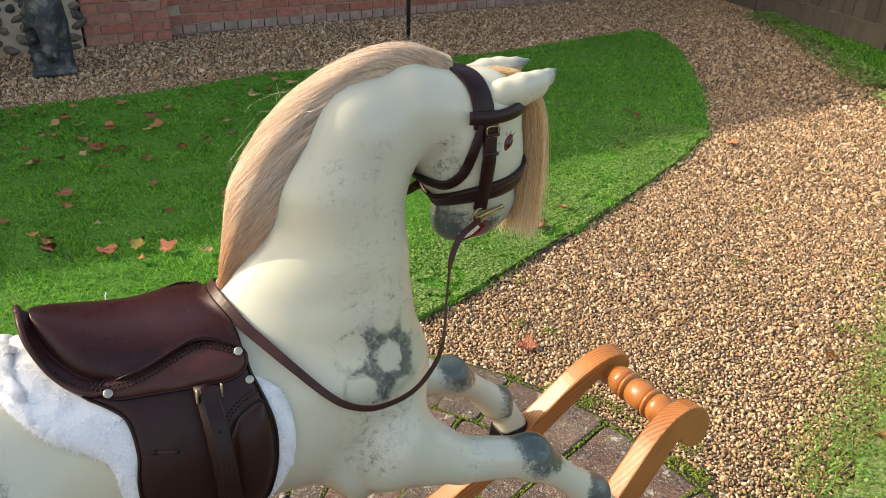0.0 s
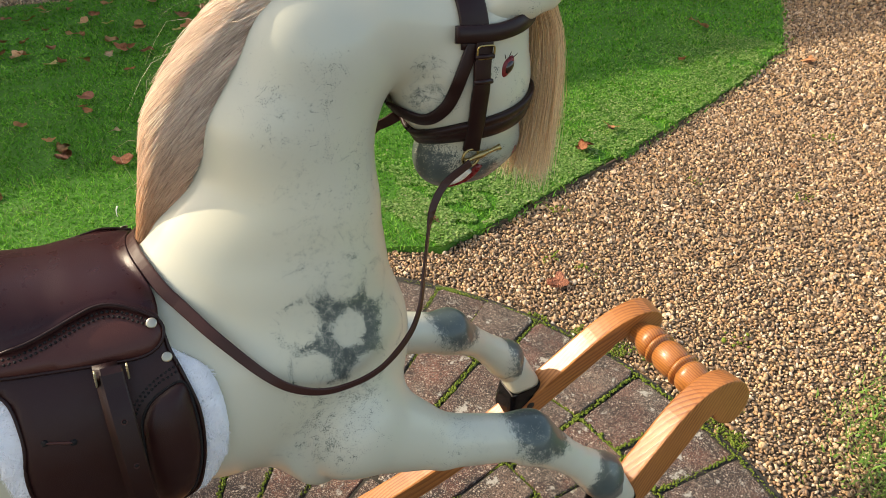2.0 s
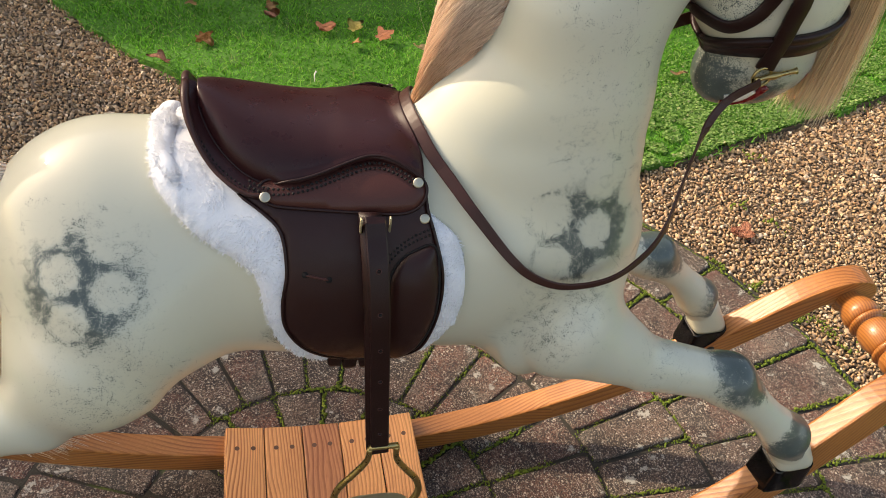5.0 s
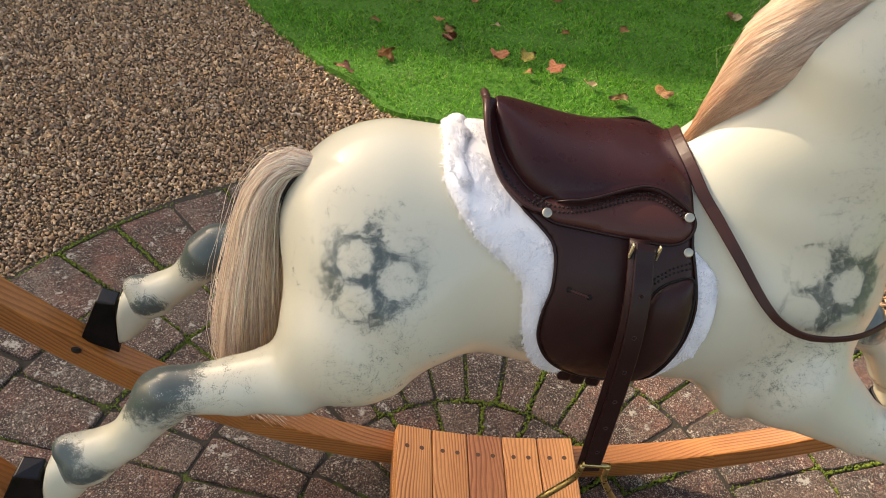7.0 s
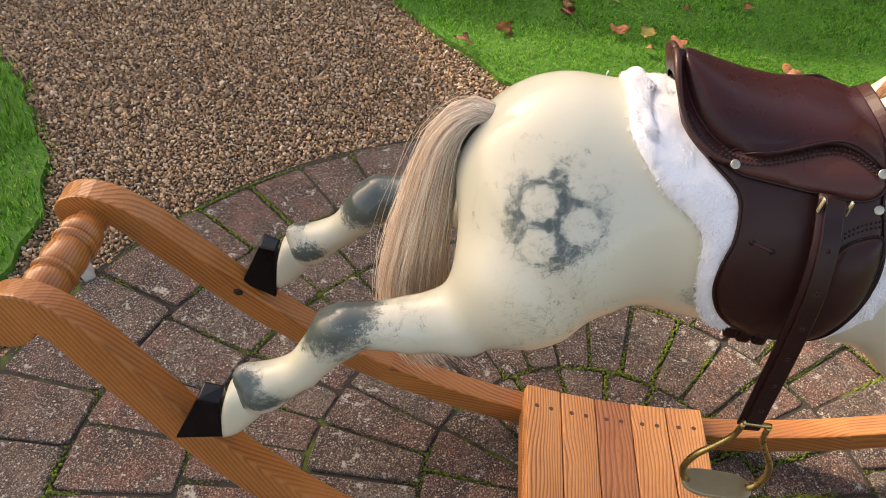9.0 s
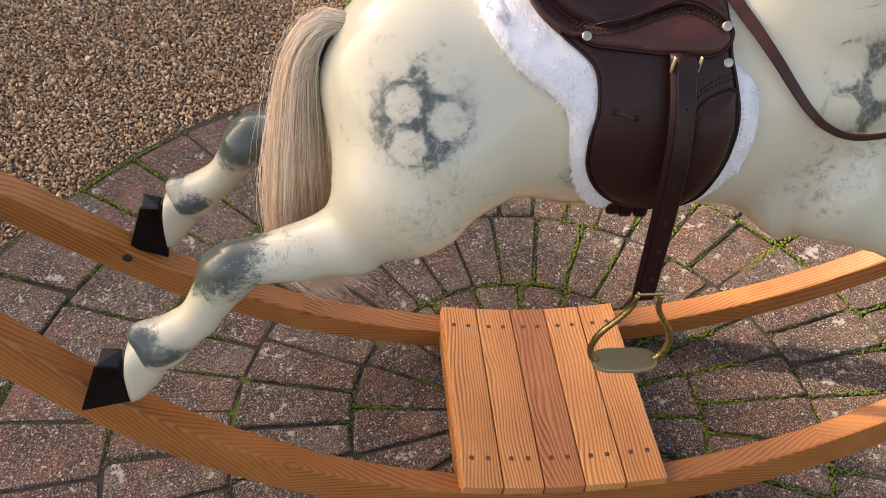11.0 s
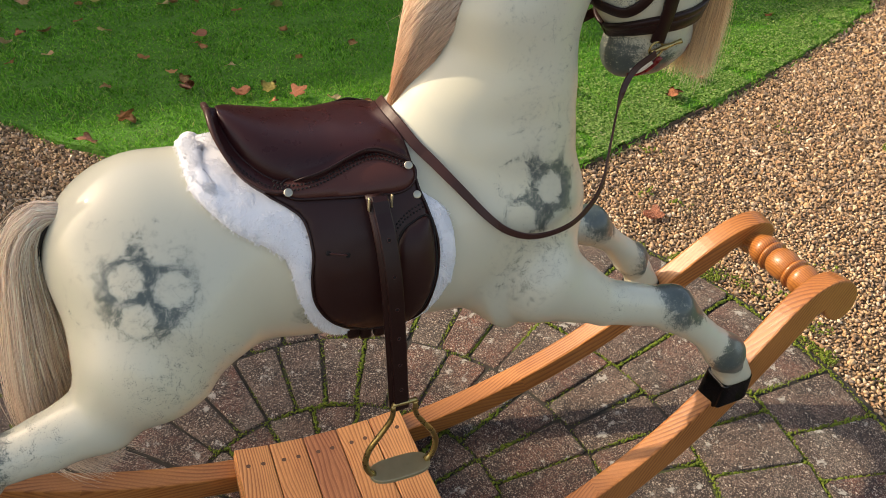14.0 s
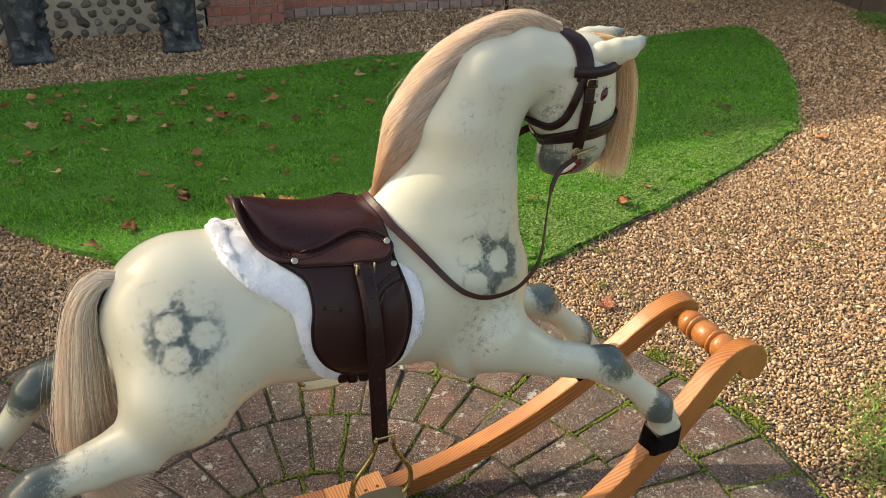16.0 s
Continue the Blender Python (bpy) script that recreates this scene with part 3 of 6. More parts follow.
def dapples(v):
    """How grey the paint is (stippled), and how washed with smooth grey."""
    g, halo = np.zeros(len(v)), []
    ring = lambda c, r, soft: np.clip((np.linalg.norm(np.stack([v[:, 0], np.abs(v[:, 1]), v[:, 2]], 1) - hug([c], 0.0)[0], axis=1) - r) / soft, 0, 1)
    rump = np.clip(near_to(v, (-0.258, 0.120, 0.728), 0.088) * 1.22, 0, 0.68)
    for c, r in (((-0.273, 0.107, 0.734), 0.0160), ((-0.269, 0.135, 0.703), 0.0155), ((-0.230, 0.123, 0.725), 0.0165), ((-0.286, 0.078, 0.768), 0.0180), ((-0.230, 0.093, 0.764), 0.0200), ((-0.320, 0.091, 0.706), 0.020)):
        rump = np.minimum(rump, 0.08 + ring(c, r, 0.0062))
        halo.append((c, r + 0.006, 0.38))
    chest = np.clip(near_to(v, (0.226, 0.107, 0.766), 0.094) * 1.22, 0, 0.68)
    for c, r in (((0.232, 0.104, 0.767), 0.0170), ((0.231, 0.090, 0.819), 0.0190), ((0.179, 0.104, 0.786), 0.0190), ((0.185, 0.123, 0.737), 0.0185), ((0.246, 0.116, 0.711), 0.0200), ((0.290, 0.084, 0.742), 0.020), ((0.275, 0.078, 0.800), 0.016)):
        chest = np.minimum(chest, 0.08 + ring(c, r, 0.0075))
        halo.append((c, r + 0.007, 0.46))
    g = np.maximum(g, np.maximum(rump, chest))
    for c, r, k in halo:
        g = np.maximum(g, k * np.exp(-((ring(c, 0.0, 1.0) - r) / 0.0075) ** 2))
    for c, r, k in (((0.487, 0.12, 0.53), 0.085, 1.7), ((0.616, 0.142, 0.408), 0.080, 2.4), ((-0.470, 0.118, 0.532), 0.088, 1.7), ((-0.576, 0.152, 0.418), 0.050, 1.35), ((-0.540, 0.168, 0.400), 0.050, 1.25), ((-0.524, 0.140, 0.390), 0.040, 1.1), ((-0.552, 0.104, 0.402), 0.050, 1.35),
                    ((0.365, 0.0, 0.885), 0.085, 1.2), ((0.405, 0.03, 0.880), 0.075, 1.0), ((0.455, 0.0, 0.895), 0.075, 0.9)):
        g = np.maximum(g, np.clip(near_to(v, c, r) * k, 0, 0.84))
    thin = (((-0.25, 0.14, 0.63), 0.13, 0.35), ((-0.258, 0.12, 0.728), 0.13, 0.36), ((0.224, 0.107, 0.768), 0.12, 0.30), ((0.20, 0.12, 0.66), 0.11, 0.38), ((0.342, 0.05, 0.985), 0.04, 0.45), ((0.23, 0.07, 0.92), 0.12, 0.31),
            ((0.22, 0.08, 0.86), 0.11, 0.32), ((0.20, 0.07, 1.0), 0.10, 0.31), ((0.435, 0.05, 0.985), 0.04, 0.35), ((-0.087, 0.116, 0.646), 0.035, 0.5), ((-0.30, 0.16, 0.63), 0.07, 0.25), ((0.335, 0.045, 1.02), 0.035, 0.42), ((0.328, 0.036, 0.985), 0.03, 0.45), ((0.396, 0.061, 1.015), 0.02, 0.4), ((0.215, 0.06, 1.03), 0.05, 0.30), ((0.21, 0.07, 0.935), 0.06, 0.33), ((0.215, 0.13, 0.68), 0.09, 0.42), ((-0.40, 0.13, 0.56), 0.08, 0.34), ((0.37, 0.12, 0.59), 0.1, 0.30))
    for c, r, k in thin:
        g = np.maximum(g, k * np.clip(near_to(v, c, r) * 1.6, 0, 1))
    wash = np.maximum(np.zeros(len(v)), 0.8 * np.clip(near_to(v, (0.440, 0.0, 0.89), 0.085) * 1.6, 0, 1))
    for c in ((0.487, 0.12, 0.54), (-0.478, 0.118, 0.545), (0.63, 0.145, 0.41), (-0.585, 0.158, 0.412)):
        wash = np.maximum(wash, 0.5 * np.clip(near_to(v, c, 0.07) * 1.4, 0, 1))
    wash = np.maximum(wash, 0.35 * np.clip(near_to(v, (0.224, 0.107, 0.766), 0.07) * 1.4, 0, 1) * np.minimum(chest * 2, 1))
    wash = np.maximum(wash, 0.45 * np.clip(near_to(v, (-0.259, 0.117, 0.729), 0.07) * 1.4, 0, 1) * np.minimum(rump * 2, 1))
    coronet = np.where(v[:, 0] > 0.57, np.clip((v[:, 2] - 0.374) / 0.010, 0, 1), 1.0)
    coronet = np.where(v[:, 0] < -0.52, np.clip((v[:, 2] - 0.391 - 0.35 * (v[:, 0] + 0.56)) / 0.008, 0, 1), coronet)
    return g * coronet, wash * coronet


horse = thing("rocking_horse", "dapple grey painted wooden rocking horse on pine bow rockers", "rocking horse", m=ROCK)
verts, faces = skin((-0.66, -0.215, 0.28), (0.70, 0.215, 1.16), 0.0065)
body = np_part("body", verts, faces, PAINT, horse, "glossy cream paint with blue-grey dapples")
for attr_name, attr_values in zip(("grey", "wash"), dapples(verts)):
    body.data.attributes.new(attr_name, "FLOAT", "POINT").data.foreach_set("value", attr_values.astype(np.float32))

# ears: pointed leaves with a hollow front
for s in (-1, 1):
    ear_form = [(0, 0.72, 0.010, [(0.390, s * 0.036, 1.066, 0.0185), (0.412, s * 0.039, 1.076, 0.0190), (0.438, s * 0.043, 1.081, 0.0205), (0.462, s * 0.042, 1.086, 0.0175), (0.484, s * 0.036, 1.093, 0.0105), (0.506, s * 0.028, 1.103, 0.0012)])]
    lo_y, hi_y = sorted((s * 0.005, s * 0.075))
    v_, f_ = skin((0.360, lo_y, 1.04), (0.515, hi_y, 1.13), 0.0034, ear_form)
    ear = np_part("ear", v_, f_, PAINT, horse, "cream ear with a blue-grey tip")
    fall = lambda c, r: np.clip(1 - np.linalg.norm(v_ - np.array(c), axis=1) / r, 0, 1)
    for attr_name, attr_values in (("grey", np.maximum(0.36 * np.clip(fall((0.435, s * 0.06, 1.066), 0.036) * 1.8, 0, 1), 0.40 * np.clip(fall((0.490, s * 0.032, 1.090), 0.032) * 1.6, 0, 1))), ("wash", 0.95 * np.clip(fall((0.512, s * 0.028, 1.100), 0.046) * 1.5, 0, 1))):
        ear.data.attributes.new(attr_name, "FLOAT", "POINT").data.foreach_set("value", attr_values.astype(np.float32))

# hooves: black wedges behind, rounded blocks in front, let into the rails
for s in (-1, 1):
    bm = bmesh.new()
    top_ring = [(-0.634, 0.160, 0.392), (-0.607, 0.158, 0.386), (-0.608, 0.130, 0.388), (-0.634, 0.130, 0.390)]
    low_ring = [(-0.664, 0.173, 0.318), (-0.604, 0.163, 0.322), (-0.606, 0.118, 0.296), (-0.660, 0.118, 0.318)]
    hi, lo = ([bm.verts.new((x, s * y, z)) for x, y, z in r] for r in (top_ring, low_ring))
    bm.faces.new(hi)
    bm.faces.new(lo[::-1])
    for i in range(4):
        bm.faces.new((hi[i], lo[i], lo[(i + 1) % 4], hi[(i + 1) % 4]))
    bmesh.ops.recalc_face_normals(bm, faces=bm.faces)
    bmesh.ops.bevel(bm, geom=bm.edges[:], offset=0.0022, segments=2, affect="EDGES", profile=0.6)
    part("hoof", bm, HOOF, horse, "gloss black hoof", False)
    bm = bmesh.new()
    rings = []
    for t in np.linspace(0, 1, 9):
        mid = Vector((-0.6045, 0.141, 0.3455)) * (1 - t) + Vector((-0.560, 0.138, 0.402)) * t
        up = Vector((0.04 - 0.71 * t, 0, 1.0 - 0.26 * t)).normalized()
        wide, tall = (np.interp(t, [0, 0.08, 0.25, 0.6, 1.0], q) for q in ([0.0225, 0.0242, 0.0262, 0.0252, 0.022], [0.0385, 0.0405, 0.0410, 0.0335, 0.024]))
        square = 0.62 + 0.38 * t
        rings.append([bm.verts.new((mid.x + up.x * tall * math.copysign(abs(math.sin(a)) ** square, math.sin(a)), s * (mid.y + wide * math.copysign(abs(math.cos(a)) ** square, math.cos(a))), mid.z + up.z * tall * math.copysign(abs(math.sin(a)) ** square, math.sin(a))))
                      for a in np.linspace(0, math.tau, 32, endpoint=False)])
    for r0, r1 in zip(rings, rings[1:]):
        for i in range(32):
            bm.faces.new((r0[i], r0[(i + 1) % 32], r1[(i + 1) % 32], r1[i]))
    bm.faces.new(rings[0][::-1])
    bm.faces.new(rings[-1])
    bmesh.ops.recalc_face_normals(bm, faces=bm.faces)
    part("coronet", bm, PAINT, horse, "cream painted coronet above the hoof")
    bm = bmesh.new()
    rings = []
    for zz, grow in ((0.296, 1.03), (0.299, 1.06), (0.322, 1.02), (0.343, 0.98), (0.3450, 0.95)):
        rings.append([bm.verts.new((0.6525 + 0.0305 * grow * math.copysign(abs(math.cos(a)) ** 0.3, math.cos(a)), s * (0.1345 + 0.0275 * grow * math.copysign(abs(math.sin(a)) ** 0.3, math.sin(a))), zz + 0.008 * math.cos(a)))
                      for a in np.linspace(0, math.tau, 36, endpoint=False)])
    for v in rings[0] + rings[1]:
        if abs(v.co.y) < 0.152:
            v.co.z = max(0.0, 0.997 - math.sqrt(0.945 ** 2 - v.co.x ** 2) + (0.002 if v in rings[1] else 0.0))
    for r0, r1 in zip(rings, rings[1:]):
        for i in range(36):
            bm.faces.new((r0[i], r0[(i + 1) % 36], r1[(i + 1) % 36], r1[i]))
    bm.faces.new(rings[0][::-1])
    bm.faces.new(rings[-1])
    part("hoof", bm, HOOF, horse, "gloss black hoof", False)
    bm = bmesh.new()
    rings = []
    for t in np.linspace(0, 1, 8):
        mid = Vector((0.6550, 0.1355, 0.3445)) * (1 - t) + Vector((0.630, 0.140, 0.388)) * t
        deep, wide = (np.interp(t, [0, 0.1, 0.35, 0.7, 1.0], q) for q in ([0.0275, 0.0285, 0.0268, 0.0250, 0.023], [0.0255, 0.0268, 0.0262, 0.0250, 0.023]))
        square = 0.5 + 0.5 * t
        rings.append([bm.verts.new((mid.x + deep * math.copysign(abs(math.cos(a)) ** square, math.cos(a)), s * (mid.y + wide * math.copysign(abs(math.sin(a)) ** square, math.sin(a))), mid.z + (0.008 + 0.008 * t) * math.cos(a)))
                      for a in np.linspace(0, math.tau, 32, endpoint=False)])
    for r0, r1 in zip(rings, rings[1:]):
        for i in range(32):
            bm.faces.new((r0[i], r0[(i + 1) % 32], r1[(i + 1) % 32], r1[i]))
    bm.faces.new(rings[0][::-1])
    bm.faces.new(rings[-1])
    bmesh.ops.recalc_face_normals(bm, faces=bm.faces)
    part("coronet", bm, PAINT, horse, "cream painted coronet above the hoof")

# eyes, teeth and lips
for s in (-1, 1):
    at = hug([(0.416, s * 0.06, 1.016)], -0.001)[0]
    lid = Matrix.Translation(at) @ pose(0, 0, 0, 0, 28, 0)
    bm = bmesh.new()
    bmesh.ops.create_uvsphere(bm, u_segments=20, v_segments=12, radius=1.0)
    for v in bm.verts:
        v.co.x *= 1 - 0.45 * abs(v.co.z) ** 1.5
    bmesh.ops.transform(bm, matrix=lid @ Matrix.Diagonal((0.0075, 0.0042, 0.0135, 1)), verts=bm.verts)
    part("eyelid", bm, RED, horse, "dark red painted eye corner")
    bm = bmesh.new()
    bmesh.ops.create_uvsphere(bm, u_segments=20, v_segments=12, radius=1.0)
    bmesh.ops.transform(bm, matrix=lid @ Matrix.Translation((0.001, 0, 0.0015)) @ Matrix.Diagonal((0.0058, 0.0056, 0.0088, 1)), verts=bm.verts)
    part("eye", bm, GLASS_EYE, horse, "dark brown glass eye")
    bm = bmesh.new()
    for k in (-1, 0, 1):
        root = at + np.array((0.004 * k, s * 0.003, 0.0125 - 0.002 * abs(k)))
        tube(bm, [root, root + np.array((0.0022 * k, s * 0.002, 0.0035)), root + np.array((0.0035 * k, s * 0.003, 0.0060))], np.array((0.0004, 0.0004, 0.0002)), 5)
    part("eyelash", bm, STITCH, horse, "dark painted lashes")
    bm = bmesh.new()
    tube(bm, hug(curve_points([(0.371, s * 0.028, 0.868), (0.386, s * 0.033, 0.872), (0.397, s * 0.037, 0.886), (0.404, s * 0.038, 0.904)], 12), 0.0), np.linspace(0.0036, 0.0046, 12), 8)
    part("lip", bm, RED, horse, "red painted lip")
    bm = bmesh.new()
    tube(bm, hug(curve_points([(0.372, s * 0.030, 0.878), (0.384, s * 0.035, 0.884), (0.393, s * 0.037, 0.898)], 10), 0.0), 0.0055, 8)
    part("teeth", bm, TEETH, horse, "white painted teeth")

for s in (-1, 1):
    bm = bmesh.new()
    at = hug([(0.452, s * 0.024, 0.908)], -0.001)[0]
    q = Vector(slope(at[None])[0]).to_track_quat("Z", "X").to_matrix().to_4x4()
    bmesh.ops.create_uvsphere(bm, u_segments=16, v_segments=8, radius=1.0, matrix=Matrix.Translation(at) @ q @ Matrix.Diagonal((0.0065, 0.0038, 0.0015, 1)))
    part("nostril", bm, RED, horse, "dark red painted nostril")

# ---- bow rockers ----
RAIL_Y, RAIL_LEAN = 0.153, 0.15      # inner face at the ground, and how the rails lean in with height


def rail_side(p, s, outward):
    """A point of a rail from its (x, z), on its inner (0) or outer (1) face."""
    w = 0.038 * outward
    return (p[0], s * (RAIL_Y - RAIL_LEAN * p[1] + w), p[1] + RAIL_LEAN * w)


def rail_outline():
    top, low = [], []
    for a in np.linspace(0, 46, 24):
        a = radians(a)
        top.append((0.945 * math.sin(a), 1.0 - 0.945 * math.cos(a)))
        low.append((1.0 * math.sin(a), 1.0 - 1.0 * math.cos(a)))
    end_top = curve_points([top[-1], (0.735, 0.400), (0.775, 0.440), (0.820, 0.470), (0.865, 0.480), (0.900, 0.468), (0.918, 0.440), (0.912, 0.412), (0.890, 0.395), (0.866, 0.398), (0.848, 0.412)], 26)
    end_low = curve_points([(0.842, 0.424), (0.825, 0.414), (0.790, 0.375), low[-1]], 10)
    right = [tuple(q) for q in top[:-1]] + [tuple(q) for q in end_top] + [tuple(q) for q in end_low] + [tuple(q) for q in low[::-1][1:]]
    left = [(-x, z) for x, z in right[::-1]]
    return right[:-1] + left[:-1]


outline = rail_outline()
outline = [p for i, p in enumerate(outline) if math.dist(p, outline[i - 1]) > 1e-4]
for s in (-1, 1):
    bm = bmesh.new()
    prism(bm, outline, lambda p, k: rail_side(p, s, k), 0.004)
    rail = part("rail", bm, RAIL, horse, "varnished pine bow rocker rail", False)
    for x, z in ((-0.663, 0.309), (0.664, 0.306)):
        bm = bmesh.new()
        inner = np.array(rail_side((x, z), s, 0.0))
        tube(bm, [inner + (0, -s * 0.0015, 0), inner + (0, s * 0.004, 0)], 0.0075, 14)
        part("bolt_hole", bm, BOLT, rail, "dark bolt hole")

# turned cross rungs
for end in (-1, 1):
    bm = bmesh.new()
    ys = np.linspace(-0.1, 0.1, 170)
    prof = []
    for y in ys:
        a = abs(y)
        if a < 0.0235:
            r = 0.0205 + 0.0100 * math.sqrt(1 - (a / 0.0240) ** 2)
        elif a < 0.0245:
            r = 0.0205
        elif a < 0.0355:
            r = 0.0230 + 0.0085 * math.sqrt(max(0.0, 1 - ((a - 0.0300) / 0.0056) ** 2))
        elif a < 0.0370:
            r = 0.0215
        elif a < 0.078:
            r = 0.0195 + 0.0110 * math.sin(math.pi * min(1.0, ((a - 0.037) / 0.041) ** 0.72 * 0.86 + 0.14))
        elif a < 0.086:
            r = 0.0195
        else:
            r = 0.0195 + (a - 0.086) * 0.35
        prof.append(r)
    tube(bm, [(end * 0.862, y, 0.437) for y in ys], np.array(prof), 24)
    part("rung", bm, TURNED, horse, "turned wooden cross rung with bulbs and rings")

# platform of five boards on the rails
x0, gap = -0.163, 0.0026
for i in range(5):
    xa, xb = x0 + i * 0.0664, x0 + (i + 1) * 0.0664 - gap
    mid = (xa + xb) / 2
    lift = 1.013 - math.sqrt(0.945 ** 2 - mid * mid)
    tilt = Matrix.Translation((mid, 0, lift)) @ pose(0, 0, 0, 0, -math.degrees(math.asin(mid / 0.945)), 0)
    bm = bmesh.new()
    h = (xb - xa) / 2
    box(bm, -h, h, -0.186, 0.178, 0.0, 0.02, 0.0025)
    board = part("platform_board", bm, DARK_PLANK if i == 2 else PLANK, horse, "redder pine platform board" if i == 2 else "oiled pine platform board", False)
    board.matrix_local = tilt
    for y in (-0.135, 0.135):
        for dx in (-0.0135, 0.0135):
            bm = bmesh.new()
            tube(bm, [(dx, y, 0.014), (dx, y, 0.0204)], 0.0042, 12)
            part("screw_plug", bm, SCREW, board, "dark wooden screw plug", False)
for s in (-1, 1):
    bm = bmesh.new()
    box(bm, s * 0.155 - 0.009, s * 0.155 + 0.009, -0.176, 0.168, 0.040, 0.0785, 0.002)
    part("cross_bar", bm, RAIL, horse, "wooden cross bar under the platform", False)


# ---- hair ----
def mane_lines(count, k=8):
    base = curve_points([(0.350, 0, 1.098), (0.295, 0, 1.110), (0.235, 0, 1.116), (0.175, 0, 1.083), (0.132, 0, 1.030), (0.104, 0, 0.955), (0.074, 0, 0.895), (0.050, 0, 0.848)], 120)
    rim = curve_points([(0.350, 0, 1.119), (0.293, 0, 1.135), (0.236, 0, 1.129), (0.166, 0, 1.096), (0.114, 0, 1.049), (0.071, 0, 0.982), (0.046, 0, 0.900), (0.042, 0, 0.846)], 120)
    u0 = np.random.uniform(0, 1, count) ** 0.95
    run = np.random.uniform(0.13, 0.26, count)
    s = np.linspace(0, 1, k)[None]
    u = np.clip(u0[:, None] + run[:, None] * s - 0.06, 0, 1.0)
    first = np.random.uniform(0, 1, count)
    ang = np.radians(-160 + 165 * first[:, None] ** 1.1 + s * np.random.uniform(70, 95, count)[:, None])
    tone = np.array([0.52 + 0.75 * noise.noise((a * 7, b * 13, 0.0)) + 0.5 * noise.noise((a * 22, b * 40, 4.0)) for a, b in zip(first, u0)])
    i = u * 119
    b = np.stack([np.interp(i, np.arange(120), base[:, c]) for c in range(3)], -1)
    r = np.stack([np.interp(i, np.arange(120), rim[:, c]) for c in range(3)], -1)
    high = np.linalg.norm(r - b, axis=-1, keepdims=True)
    out = unit(r - b)
    lift = np.clip(0.5 + 0.5 * np.cos(ang), 0, 1)[..., None] ** 0.6
    thin = np.clip((1.03 - u) / 0.30, 0.26, 1.0)
    wide = 0.0235 * np.sin(np.clip(ang, -1.7, 1.7)) * thin
    loose = 1 + 0.03 * np.random.normal(size=(count, 1, 1)) * s[..., None] ** 2
    p = b - out * 0.020 + out * (high * (0.35 + 0.65 * thin[..., None]) + 0.020) * lift * loose
    p[..., 1] += wide * np.clip(0.50 + 1.3 * u, 0.5, 1.15)
    return p + np.random.normal(size=p.shape) * 0.0003, tone


def core(line, widths, heights, mat, name, parent):
    bm = bmesh.new()
    line = np.array(line)
    t = unit(np.gradient(line, axis=0))
    s = np.array([(0, 1, 0)] * len(line), float)
    u = unit(np.cross(s, t))
    rings = [[bm.verts.new(p + w * math.cos(a) * ss + h_ * math.sin(a) * uu) for a in np.linspace(0, math.tau, 14, endpoint=False)] for p, ss, uu, w, h_ in zip(line, s, u, widths, heights)]
    for r0, r1 in zip(rings, rings[1:]):
        for i in range(14):
            bm.faces.new((r0[i], r0[(i + 1) % 14], r1[(i + 1) % 14], r1[i]))
    bm.faces.new(rings[0][::-1])
    bm.faces.new(rings[-1])
    return part(name, bm, mat, parent)


mid_line = curve_points([(0.350, 0, 1.104), (0.294, 0, 1.120), (0.235, 0, 1.120), (0.170, 0, 1.087), (0.124, 0, 1.038), (0.094, 0, 0.968), (0.068, 0, 0.905), (0.055, 0, 0.868)], 40)
mane = core(mid_line, np.concatenate([np.linspace(0.012, 0.014, 30), np.linspace(0.014, 0.005, 10)]), np.concatenate([np.linspace(0.006, 0.010, 30), np.linspace(0.010, 0.004, 10)]), MANE, "mane", horse)
tagged(mane, "blond horsehair mane")
hair_part("mane_hair", *mane_lines(17000), 0.00095, MANE, mane, "loose blond hair")
fly, fly_tone = mane_lines(46)
fly += (unit(np.random.normal(size=(46, 1, 3)) + np.array((-0.8, 0, 0.7))) * np.linspace(0, 1, 8)[None, :, None] ** 2 * np.random.uniform(0.006, 0.034, (46, 1, 1)) + 0.010 * np.sin(np.linspace(0, 7, 8))[None, :, None] * np.random.normal(size=(46, 1, 3)))
high_up = fly[:, -1, 2] > 0.90
hair_part("stray_hair", fly[high_up], fly_tone[high_up] + 0.4, 0.0004, MANE, mane, "stray hairs")


